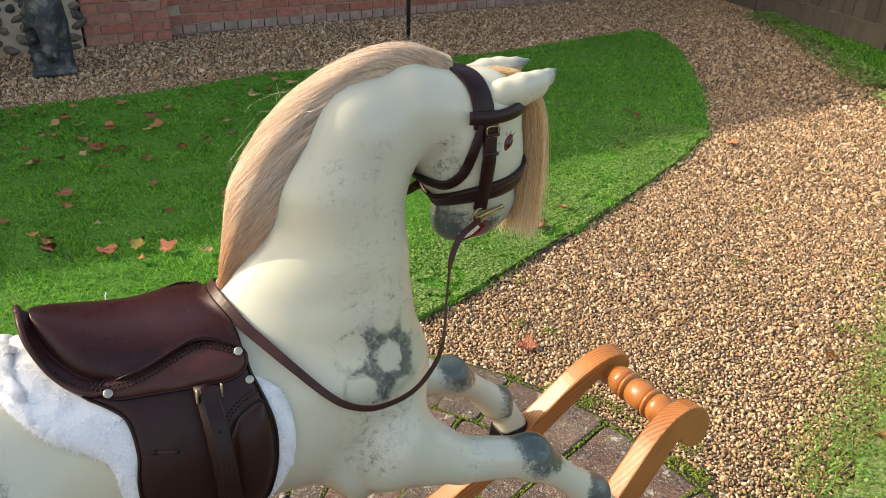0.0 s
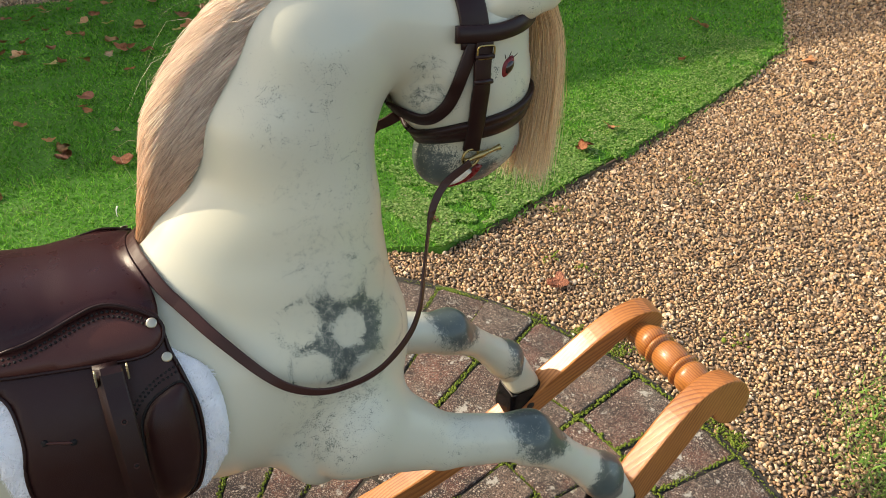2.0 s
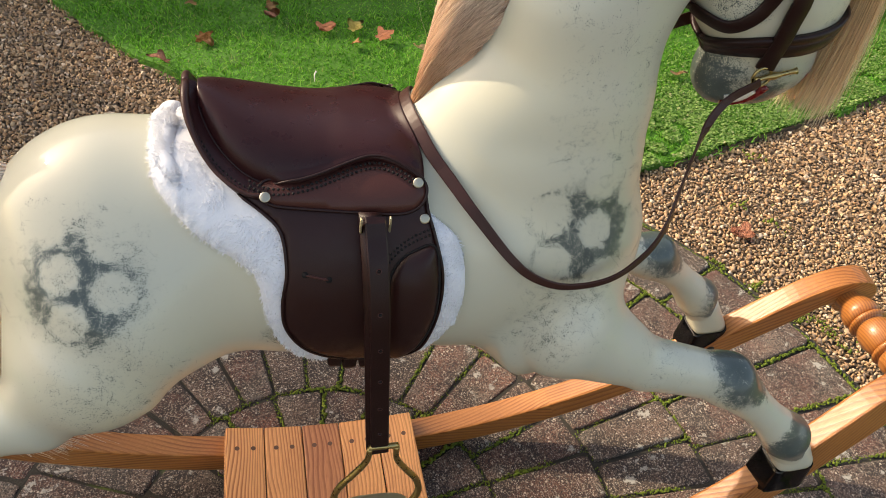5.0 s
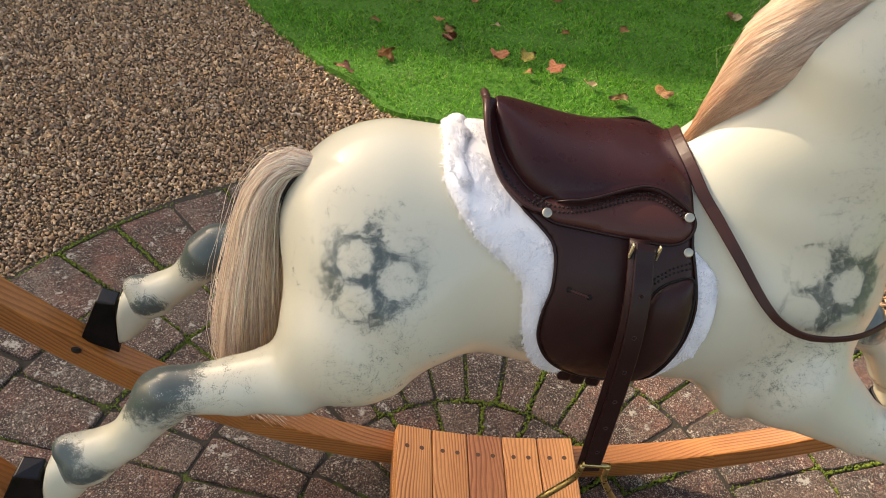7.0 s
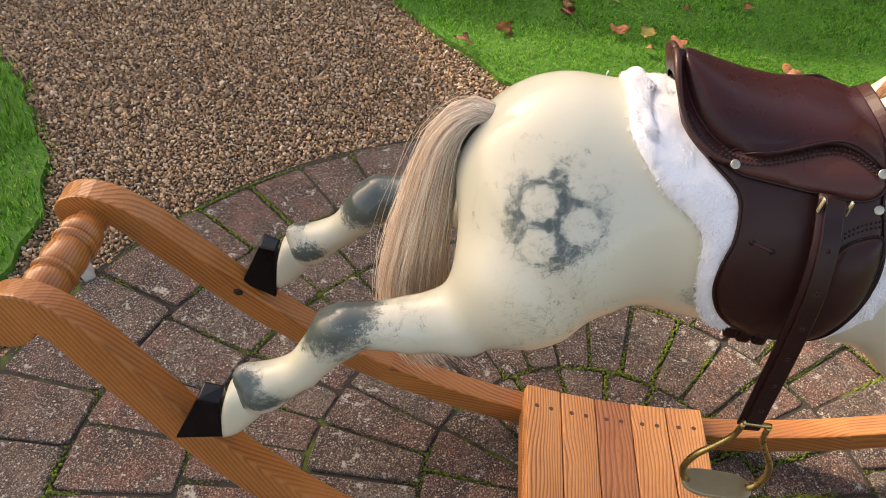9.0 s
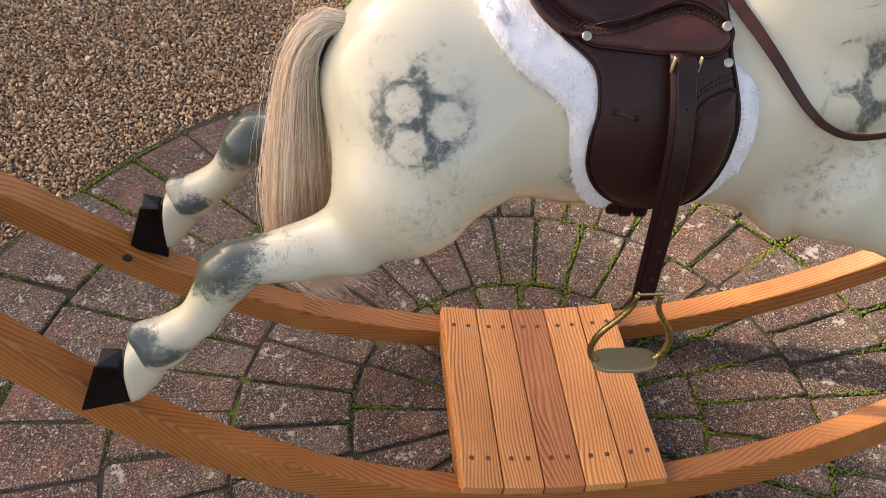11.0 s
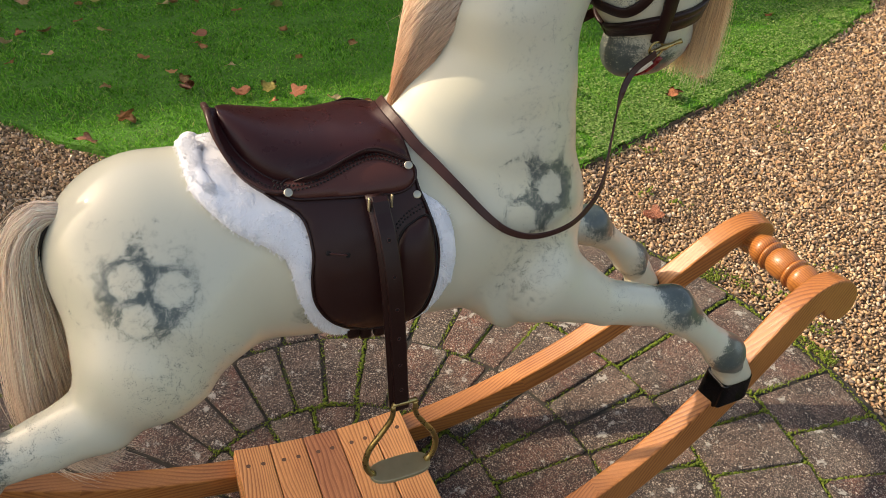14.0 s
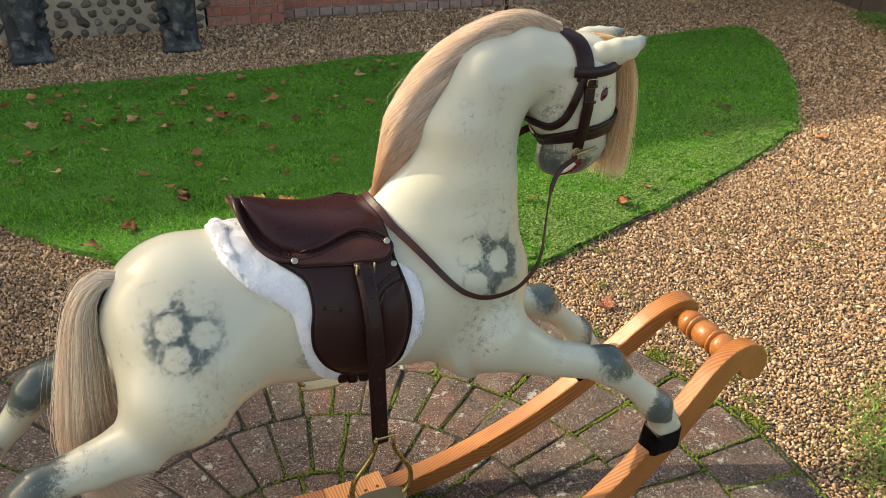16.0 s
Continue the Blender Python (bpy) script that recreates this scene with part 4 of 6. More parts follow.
def bundle(path, count, k, spread_x, spread_y, jitter=0.002):
    """Lines that follow a path and spread out along it."""
    along = np.linspace(0, 1, k) ** 1.7
    line = curve_points(path, 401)[np.round(along * 400).astype(int)]
    spread_x, spread_y = (np.interp(along, np.linspace(0, 1, k), q) for q in (spread_x, spread_y))
    a = np.random.uniform(0, math.tau, count)
    r = np.random.uniform(0, 1, count) ** 0.36
    dx, dy = (r * np.cos(a))[:, None], (r * np.sin(a))[:, None]
    p = np.repeat(line[None], count, 0)
    t = unit(np.gradient(line, axis=0))
    n = unit(np.cross(t, (0, 1, 0)))
    p = p + n[None] * (dx * np.array(spread_x)[None])[..., None]
    p[..., 1] += dy * np.array(spread_y)[None]
    wave = np.cumsum(np.random.normal(size=p.shape) * jitter * math.sqrt(12 / k), axis=1)
    lock_of = np.random.randint(0, 420, count)
    drift = np.cumsum(np.random.normal(size=(420, k, 3)) * jitter * 1.1 * math.sqrt(12 / k), axis=1)[lock_of]
    p = p + (wave + drift) * np.linspace(0, 1, k)[None, :, None]
    cut = np.random.uniform(0.72, 1.0, count) ** 0.6
    at = np.linspace(0, 1, k)[None] * cut[:, None] * (k - 1)
    i = np.minimum(at.astype(int), k - 2)
    rows_ = np.arange(count)[:, None]
    f_ = (at - i)[..., None]
    tone = 0.55 + 0.28 * np.random.normal(size=420)[lock_of] + 0.10 * np.random.normal(size=count)
    return p[rows_, i] * (1 - f_) + p[rows_, i + 1] * f_, tone


k = 14
tail_path = [(-0.316, 0, 0.752), (-0.333, 0, 0.766), (-0.350, 0, 0.766), (-0.367, 0, 0.750), (-0.380, 0, 0.715), (-0.386, 0, 0.650), (-0.392, 0, 0.570), (-0.392, 0.006, 0.480), (-0.368, 0.016, 0.405), (-0.330, 0.03, 0.362)]
sx = np.interp(np.linspace(0, 1, k), [0, 0.05, 0.12, 0.28, 0.6, 1.0], [0.006, 0.009, 0.014, 0.022, 0.033, 0.050])
sy = np.interp(np.linspace(0, 1, k), [0, 0.05, 0.12, 0.28, 0.6, 1.0], [0.009, 0.014, 0.019, 0.026, 0.035, 0.052])
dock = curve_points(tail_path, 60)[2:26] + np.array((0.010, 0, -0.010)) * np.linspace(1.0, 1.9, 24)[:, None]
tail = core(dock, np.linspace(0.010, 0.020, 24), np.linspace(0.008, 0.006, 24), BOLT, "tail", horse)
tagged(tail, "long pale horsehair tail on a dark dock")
hair_part("tail_hair", *bundle(tail_path, 9000, k, sx, sy, 0.0019), 0.00115, TAIL, tail, "loose pale hair")
loose_tail = [(x - 0.004, y, z) for x, y, z in tail_path]
hair_part("stray_hair", *bundle(loose_tail, 110, k, sx * 1.25, sy * 1.2, 0.0042), 0.0006, TAIL, tail, "stray pale hairs")

k = 12
lock_path = [(0.372, 0, 1.084), (0.412, 0, 1.092), (0.455, 0, 1.086), (0.486, 0, 1.058), (0.497, 0, 1.010), (0.499, 0, 0.940), (0.494, 0, 0.850)]
sx = np.interp(np.linspace(0, 1, k), [0, 0.3, 1.0], [0.006, 0.011, 0.026])
sy = np.interp(np.linspace(0, 1, k), [0, 0.3, 1.0], [0.010, 0.020, 0.034])
lock = core(curve_points(lock_path, 30)[:17], np.linspace(0.009, 0.014, 17), np.linspace(0.004, 0.005, 17), LOCK, "forelock", horse)
tagged(lock, "blond horsehair forelock")
hair_part("forelock_hair", *bundle(lock_path, 4600, k, sx, sy, 0.0011), 0.0009, LOCK, lock, "loose blond hair")


# ---- saddle, fleece and bridle ----
AXIS_Z = 0.69


def wrap(x, turn, off):
    """Points on the body at x, turned by an angle from the top of the back (negative: the near side), off metres above it."""
    x, turn = np.asarray(x, float), np.asarray(turn, float)
    way = np.stack([np.zeros_like(turn), np.sin(turn), np.cos(turn)], -1)
    lo, hi = np.full(x.shape, 0.02), np.full(x.shape, 0.30)
    base = np.stack([x, np.zeros_like(x), np.full(x.shape, AXIS_Z)], -1)
    for _ in range(22):
        mid = (lo + hi) / 2
        out = carved(base + way * mid[..., None]) > off
        hi, lo = np.where(out, mid, hi), np.where(out, lo, mid)
    return base + way * lo[..., None]


def turned_at(p):
    """(x, turn) of a place on the body."""
    return p[0], math.atan2(p[1], p[2] - AXIS_Z)


def draped(bm, places, off, thick, step=0.0075, puff=0.0):
    """A padded panel over the body, its outline given as places near the body."""
    out2 = np.array([(x, a * 0.13) for x, a in (turned_at(p) for p in places)])
    edge = curve_points(np.vstack([np.c_[out2, np.zeros(len(out2))], [[*out2[0], 0]]]), 110)[:-1, :2]
    lo, hi = edge.min(0), edge.max(0)
    gx, gy = np.meshgrid(np.arange(lo[0], hi[0], step), np.arange(lo[1], hi[1], step))
    gx, gy = gx.ravel() + 0.001, gy.ravel() + 0.001
    inner = inside(edge, gx, gy)
    d = np.min(np.hypot(gx[:, None] - edge[None, :, 0], gy[:, None] - edge[None, :, 1]), 1)
    keep = inner & (d > step * 0.55)
    pts = np.vstack([edge, np.c_[gx[keep], gy[keep]]])
    dist = np.concatenate([np.zeros(len(edge)), d[keep]])
    co, _, fc, *_ = geometry.delaunay_2d_cdt([Vector(p) for p in pts], [], [list(range(len(edge)))], 1, 1e-7)
    lift = np.concatenate([dist, np.zeros(max(0, len(co) - len(pts)))])
    xy = np.array([tuple(c) for c in co])
    bulge = puff * (1 - np.exp(-lift / 0.012))
    round_ = thick * np.sqrt(np.clip(1 - (1 - np.clip(lift / 0.004, 0, 1)) ** 2, 0.25, 1))
    low = wrap(xy[:, 0], xy[:, 1] / 0.13, off)
    up = low + slope(low) * (round_ + bulge)[:, None]
    va = [bm.verts.new(p) for p in up]
    vb = [bm.verts.new(p) for p in low]
    used = set()
    for f in fc:
        bm.faces.new([va[i] for i in f])
        bm.faces.new([vb[i] for i in f][::-1])
        for i, j in zip(f, f[1:] + f[:1]):
            used.add((i, j))
    for i, j in used:
        if (j, i) not in used:
            bm.faces.new((va[i], vb[i], vb[j], va[j]))
    return edge


def ribbon(bm, pts, width, thick, off=0.002, n=40, held=True):
    """A strap along points; held: pressed onto the carved body."""
    line = curve_points(pts, n)
    if held:
        line = hug(line, off)
    nrm = slope(line)
    t = unit(np.gradient(line, axis=0))
    s = unit(np.cross(t, nrm))
    u = np.cross(s, t)
    w, h = width / 2, thick
    sweep(bm, line, s, u, [(-w, 0), (-w, h * 0.7), (-w * 0.86, h), (w * 0.86, h), (w, h * 0.7), (w, 0)])
    return line


def dots(bm, line, nrm, size, gap):
    s = np.concatenate([[0], np.cumsum(np.linalg.norm(np.diff(line, axis=0), axis=1))])
    for d in np.arange(gap / 2, s[-1], gap):
        p = np.array([np.interp(d, s, line[:, k]) for k in range(3)])
        q = np.array([np.interp(d, s, nrm[:, k]) for k in range(3)])
        m = Matrix.Translation(p) @ Vector(q).to_track_quat("Z", "X").to_matrix().to_4x4() @ Matrix.Diagonal((size, size, size * 0.4, 1))
        bmesh.ops.create_icosphere(bm, subdivisions=1, radius=1.0, matrix=m)


def sided(pts, s):
    return [(x, s * abs(y), z) for x, y, z in pts]


# white fleece pad under the saddle
pad = thing("saddle_pad", "white fluffy fleece pad under the saddle", "saddle pad", m=ROCK)
near_edge = [(-0.198, 0.001, 0.836), (-0.197, 0.050, 0.826), (-0.190, 0.075, 0.812), (-0.160, 0.106, 0.779), (-0.125, 0.122, 0.755), (-0.106, 0.131, 0.735), (-0.098, 0.139, 0.690), (-0.082, 0.131, 0.638), (-0.050, 0.105, 0.595), (-0.010, 0.092, 0.578),
             (0.040, 0.100, 0.583), (0.072, 0.122, 0.618), (0.092, 0.138, 0.679), (0.095, 0.133, 0.727), (0.085, 0.114, 0.770), (0.055, 0.10, 0.80), (0.030, 0.06, 0.82), (0.02, 0.001, 0.83)]
bm = bmesh.new()
draped(bm, sided(near_edge, -1) + sided(near_edge, 1)[::-1], 0.001, 0.0095, 0.011)
fleece = part("fleece", bm, FLEECE, pad)
bm = bmesh.new()
roll = wrap(np.interp(np.linspace(-1, 1, 40), [-1, -0.55, 0.55, 1], [-0.168, -0.183, -0.183, -0.168]), np.linspace(-0.62, 0.62, 40), 0.004)
tube(bm, roll, 0.0105 * np.clip(1.2 - np.abs(np.linspace(-1, 1, 40)) ** 3, 0.25, 1.0) * (1 + 0.12 * np.sin(np.linspace(0, 17, 40))), 14)
fleece_roll = part("fleece_roll", bm, FLEECE, pad, "thick white rolled rear edge")


def nap(ob, count, short, long):
    """Short fibres over the outer faces of a mesh."""
    me = ob.data
    me.calc_loop_triangles()
    tri = np.empty(len(me.loop_triangles) * 3, np.int32)
    me.loop_triangles.foreach_get("vertices", tri)
    co = np.empty(len(me.vertices) * 3, np.float32)
    me.vertices.foreach_get("co", co)
    t = co.reshape(-1, 3)[tri.reshape(-1, 3)].astype(float)
    flat_n = np.cross(t[:, 1] - t[:, 0], t[:, 2] - t[:, 0])
    area = np.linalg.norm(flat_n, axis=1)
    mid = t.mean(1)
    seen = ((flat_n * slope(mid)).sum(1) > -0.3 * area) & (carved(mid) > 0.003) & ((mid[:, 0] < -0.13) | (np.abs(mid[:, 1]) > 0.09))
    t, flat_n, area = t[seen], unit(flat_n[seen]), area[seen]
    pick = np.random.choice(len(t), count, p=area / area.sum())
    u, w = np.random.uniform(size=(2, count, 1))
    flip = u + w > 1
    u, w = np.where(flip, 1 - u, u), np.where(flip, 1 - w, w)
    root = t[pick, 0] * (1 - u - w) + t[pick, 1] * u + t[pick, 2] * w
    tuft = np.array([noise.noise_vector(Vector(p) * 45) for p in root])
    way = unit(flat_n[pick] * 0.50 + tuft * 0.9 + np.random.normal(size=root.shape) * 0.10 + np.array((-0.25, 0, -0.55)))
    s_ = np.linspace(0, 1, 3)[None, :, None]
    rim = np.clip(1.15 - 90 * (carved(root) - 0.0005), 0.6, 1.15)[:, None, None]
    v, f = strands(root[:, None] + way[:, None] * s_ * rim * np.random.uniform(short, long, (count, 1, 1)), 0.0007)
    tagged(np_part("fleece_nap", v, f, NAP, ob, "white plush fibres"), kind="stuff")


nap(fleece, 46000, 0.003, 0.0062)
nap(fleece_roll, 12000, 0.003, 0.007)

saddle = thing("saddle", "small dark brown leather saddle on the rocking horse", "saddle", m=ROCK)
FLAP_EDGE = [(-0.120, 0.095, 0.822), (-0.096, 0.105, 0.798), (-0.083, 0.113, 0.779), (-0.079, 0.126, 0.742), (-0.083, 0.134, 0.711), (-0.080, 0.137, 0.679), (-0.063, 0.134, 0.646), (-0.035, 0.124, 0.619), (-0.007, 0.116, 0.604), (0.030, 0.116, 0.604), (0.056, 0.127, 0.623), (0.066, 0.139, 0.666), (0.070, 0.138, 0.708),
             (0.069, 0.130, 0.740), (0.061, 0.116, 0.772), (0.054, 0.105, 0.796), (0.044, 0.08, 0.830), (0.0, 0.085, 0.830), (-0.06, 0.09, 0.822)]
SKIRT_EDGE = [(-0.105, 0.088, 0.810), (-0.092, 0.095, 0.802), (-0.076, 0.098, 0.800), (-0.024, 0.103, 0.798), (0.022, 0.107, 0.797), (0.041, 0.105, 0.801), (0.0505, 0.097, 0.808), (0.0500, 0.084, 0.814), (0.032, 0.069, 0.823), (0.006, 0.060, 0.828), (-0.020, 0.063, 0.826), (-0.060, 0.075, 0.820), (-0.095, 0.077, 0.819)]
ROLL_EDGE = [(0.016, 0.140, 0.700), (0.0175, 0.133, 0.735), (0.026, 0.126, 0.752), (0.040, 0.121, 0.761), (0.060, 0.118, 0.764), (0.0655, 0.128, 0.735), (0.066, 0.136, 0.700), (0.062, 0.138, 0.668), (0.052, 0.127, 0.634), (0.034, 0.118, 0.617), (0.018, 0.125, 0.640)]
for s in (-1, 1):
    bm = bmesh.new()
    edge = draped(bm, sided(FLAP_EDGE, s), 0.0125, 0.004)
    flap = part("flap", bm, FLAP, saddle, "dark brown leather flap")
    rim = wrap(edge[:, 0], edge[:, 1] / 0.13, 0.0150)
    bm = bmesh.new()
    tube(bm, rim, 0.0017, 6, loop=True)
    part("piping", bm, STRAP, flap, "rolled leather edge")
    bm = bmesh.new()
    edge = draped(bm, sided(ROLL_EDGE, s), 0.0158, 0.002, 0.005, 0.0105)
    part("knee_roll", bm, FLAP, flap, "padded knee roll")
    rim = wrap(edge[:, 0], edge[:, 1] / 0.13, 0.0168)
    bm = bmesh.new()
    tube(bm, rim, 0.0015, 6, loop=True)
    hang(part("welt", bm, STITCH, flap, "dark sewn edge"), flap)
    bm = bmesh.new()
    for k in (0.0, 0.0065):
        line = curve_points([(0.008 - k * 0.5, s * 0.14, 0.722 + k), (0.013 - k * 0.5, s * 0.133, 0.746 + k), (0.022, s * 0.127, 0.760 + k), (0.038, s * 0.12, 0.770 + k), (0.058, s * 0.116, 0.777 + k)], 30)
        line = hug(line, 0.0168)
        dots(bm, line, slope(line), 0.0016, 0.0043)
    tagged(part("stitching", bm, STITCH, flap, "dark stitch holes"), kind="stuff")
    bm = bmesh.new()
    line = hug(curve_points([(-0.063, s * 0.15, 0.7500), (-0.040, s * 0.15, 0.7425)], 8), 0.0172)
    tube(bm, line, 0.0013, 6)
    part("lace", bm, SKIRT, flap, "lace threaded through two holes")
    for q in (0, -1):
        bm = bmesh.new()
        dots(bm, np.array([line[q], line[q] + 1e-4]), slope(line[[q, q]]), 0.0036, 0.0001)
        part("lace_hole", bm, STITCH, flap, "dark punched hole")
    bm = bmesh.new()
    edge = draped(bm, sided(SKIRT_EDGE, s), 0.0168, 0.0035, 0.0075, 0.0035)
    skirt = part("skirt", bm, SKIRT, saddle, "reddish brown leather skirt")
    rim = wrap(edge[:, 0], edge[:, 1] / 0.13, 0.0190)
    bm = bmesh.new()
    tube(bm, rim, 0.0016, 6, loop=True)
    part("piping", bm, STRAP, skirt, "rolled leather edge")
    for p in ((-0.097, 0.094, 0.809), (0.0450, 0.078, 0.809), (0.0500, 0.103, 0.786)):
        at = hug([(p[0], s * p[1], p[2])], 0.0262 if p[2] > 0.8 else 0.0170)[0]
        q = Vector(slope(at[None])[0]).to_track_quat("Z", "X").to_matrix().to_4x4()
        bm = bmesh.new()
        bmesh.ops.create_uvsphere(bm, u_segments=18, v_segments=10, radius=1.0, matrix=Matrix.Translation(at) @ q @ Matrix.Diagonal((0.0050, 0.0050, 0.0011, 1)))
        part("rivet", bm, NICKEL, saddle, "domed nickel rivet")

# seat: rounded from seam to seam, ringed behind by a stitched band that rises to the cantle
SEAT = [(-0.153, 0.869, 0.016, 0.855), (-0.148, 0.8685, 0.028, 0.844), (-0.140, 0.8665, 0.040, 0.832), (-0.130, 0.8630, 0.052, 0.823), (-0.115, 0.8580, 0.064, 0.813), (-0.097, 0.8530, 0.072, 0.807), (-0.076, 0.8485, 0.074, 0.806), (-0.057, 0.8460, 0.072, 0.809),
        (-0.038, 0.8450, 0.068, 0.815), (-0.020, 0.8455, 0.065, 0.823), (-0.003, 0.8445, 0.063, 0.829), (0.012, 0.8440, 0.064, 0.829), (0.026, 0.8430, 0.068, 0.825), (0.038, 0.8410, 0.073, 0.820), (0.046, 0.8380, 0.076, 0.815), (0.051, 0.8340, 0.076, 0.812)]
CANTLE = [(-0.163, 0.0, 0.868), (-0.1635, 0.014, 0.867), (-0.163, 0.027, 0.861), (-0.160, 0.040, 0.850), (-0.152, 0.053, 0.833), (-0.140, 0.066, 0.818), (-0.124, 0.080, 0.809), (-0.110, 0.086, 0.8045), (-0.098, 0.087, 0.8045)]
rows = curve_points(np.array(SEAT), 52)
bm = bmesh.new()
rings = []
for x, zt, yw, zs in rows:
    ring_ = []
    for a in np.linspace(-1, 1, 33):
        a = math.sin(a * math.pi / 2) * 0.6 + a * 0.4
        ring_.append(bm.verts.new((x, yw * a, zs + (zt - zs) * max(0.0, 1 - abs(a) ** 2.5) ** 0.55)))
    rings.append(ring_)
for r0, r1 in zip(rings, rings[1:]):
    for i in range(32):
        bm.faces.new((r0[i], r0[i + 1], r1[i + 1], r1[i]))
for v, edge_at in [(v, abs(i / 16 - 1)) for r in rings for i, v in enumerate(r)]:
    raised = 0.0205 * min(1.0, max(0.0, (v.co.x + 0.105) / 0.03)) * (1 - 0.35 * min(1.0, max(0.0, (v.co.x - 0.02) / 0.03))) * edge_at ** 8
    lack = 0.007 + raised - float(carved(np.array(v.co)))
    if lack > 0:
        v.co += Vector(slope(np.array(v.co)[None])[0]) * lack
under = [[bm.verts.new((v.co.x, v.co.y * 0.93, v.co.z - 0.010)) for v in (r[0], r[-1])] for r in rings]
for (a0, a1), (b0, b1), r0, r1 in zip(under, under[1:], rings, rings[1:]):
    bm.faces.new((a0, r0[0], r1[0], b0))
    bm.faces.new((r0[-1], a1, b1, r1[-1]))
bm.faces.new([*rings[0], under[0][1], under[0][0]])
bm.faces.new([*rings[-1], under[-1][1], under[-1][0]][::-1])
seam = {s: np.array([(*r[0 if s < 0 else -1].co,) for r in rings]) for s in (-1, 1)}
seat = part("seat", bm, SADDLE, saddle, "polished dark burgundy brown leather seat")
bm = bmesh.new()
tube(bm, [*seam[-1][::-1], *seam[1]], 0.0013, 8)
part("piping", bm, STRAP, seat, "leather piping")
for s in (-1, 1):
    outer = curve_points(np.array(CANTLE) * (1, s, 1), 30)
    inner = curve_points([(-0.154, 0.0, 0.8695)] + [tuple(p) for p in seam[s][0:24:3]], 30)
    cols = np.linspace(0, 1, 7)
    grid = inner[:, None] * (1 - cols[None, :, None]) + outer[:, None] * cols[None, :, None]
    away = unit(np.stack([grid[..., 0] + 0.06, grid[..., 1], (grid[..., 2] - 0.80) * 0.8], -1))
    grid = grid + away * (0.0035 * np.sin(cols * math.pi))[None, :, None]
    low = grid - away * np.array((0.004, 0.004, 0.004))
    bm = bmesh.new()
    va = [[bm.verts.new(p) for p in r] for r in grid]
    vb = [[bm.verts.new(p) for p in r] for r in low]
    for layer, k in ((va, 1), (vb, -1)):
        for r0, r1 in zip(layer, layer[1:]):
            for i in range(6):
                bm.faces.new((r0[i], r0[i + 1], r1[i + 1], r1[i])[::k])
    for i in range(29):
        bm.faces.new((va[i][6], vb[i][6], vb[i + 1][6], va[i + 1][6]))
    part("cantle_band", bm, SADDLE, saddle, "stitched leather band round the cantle")
    bm = bmesh.new()
    skirt_ = outer + (np.array((0.010, 0, -0.030)) - 0.0) * np.linspace(1, 0.35, 30)[:, None]
    skirt_[:, 1] *= 0.93
    for (p0, q0), (p1, q1) in zip(zip(outer, skirt_), zip(outer[1:], skirt_[1:])):
        bm.faces.new([bm.verts.new(p) for p in (p0, q0, q1, p1)])
    bmesh.ops.remove_doubles(bm, verts=bm.verts, dist=1e-5)
    bmesh.ops.solidify(bm, geom=bm.faces[:], thickness=0.002)
    part("cantle_back", bm, REIN, saddle, "brown leather back of the cantle")
    bm = bmesh.new()
    tube(bm, outer, np.interp(np.arange(30), [0, 6, 12, 29], [0.0040, 0.0036, 0.0026, 0.0020]), 10)
    part("piping", bm, REIN, saddle, "rolled leather rim of the cantle")
    bm = bmesh.new()
    for k in (3.0, 4.4):
        i = int(k)
        line = (grid[:, i] * (1 - (k - i)) + grid[:, i + 1] * (k - i)) + away[:, i] * 0.0004
        dots(bm, line, away[:, i], 0.0017, 0.0046)
    for d in (0.0065, 0.0115):
        line = seam[s][16:50] + np.array((0, s * d * 0.62, -d * 0.78))
        line = hug(line, 0.0238)
        dots(bm, line, slope(line), 0.0016, 0.0044)
    tagged(part("stitching", bm, STITCH, saddle, "double row of dark stitch holes"), kind="stuff")

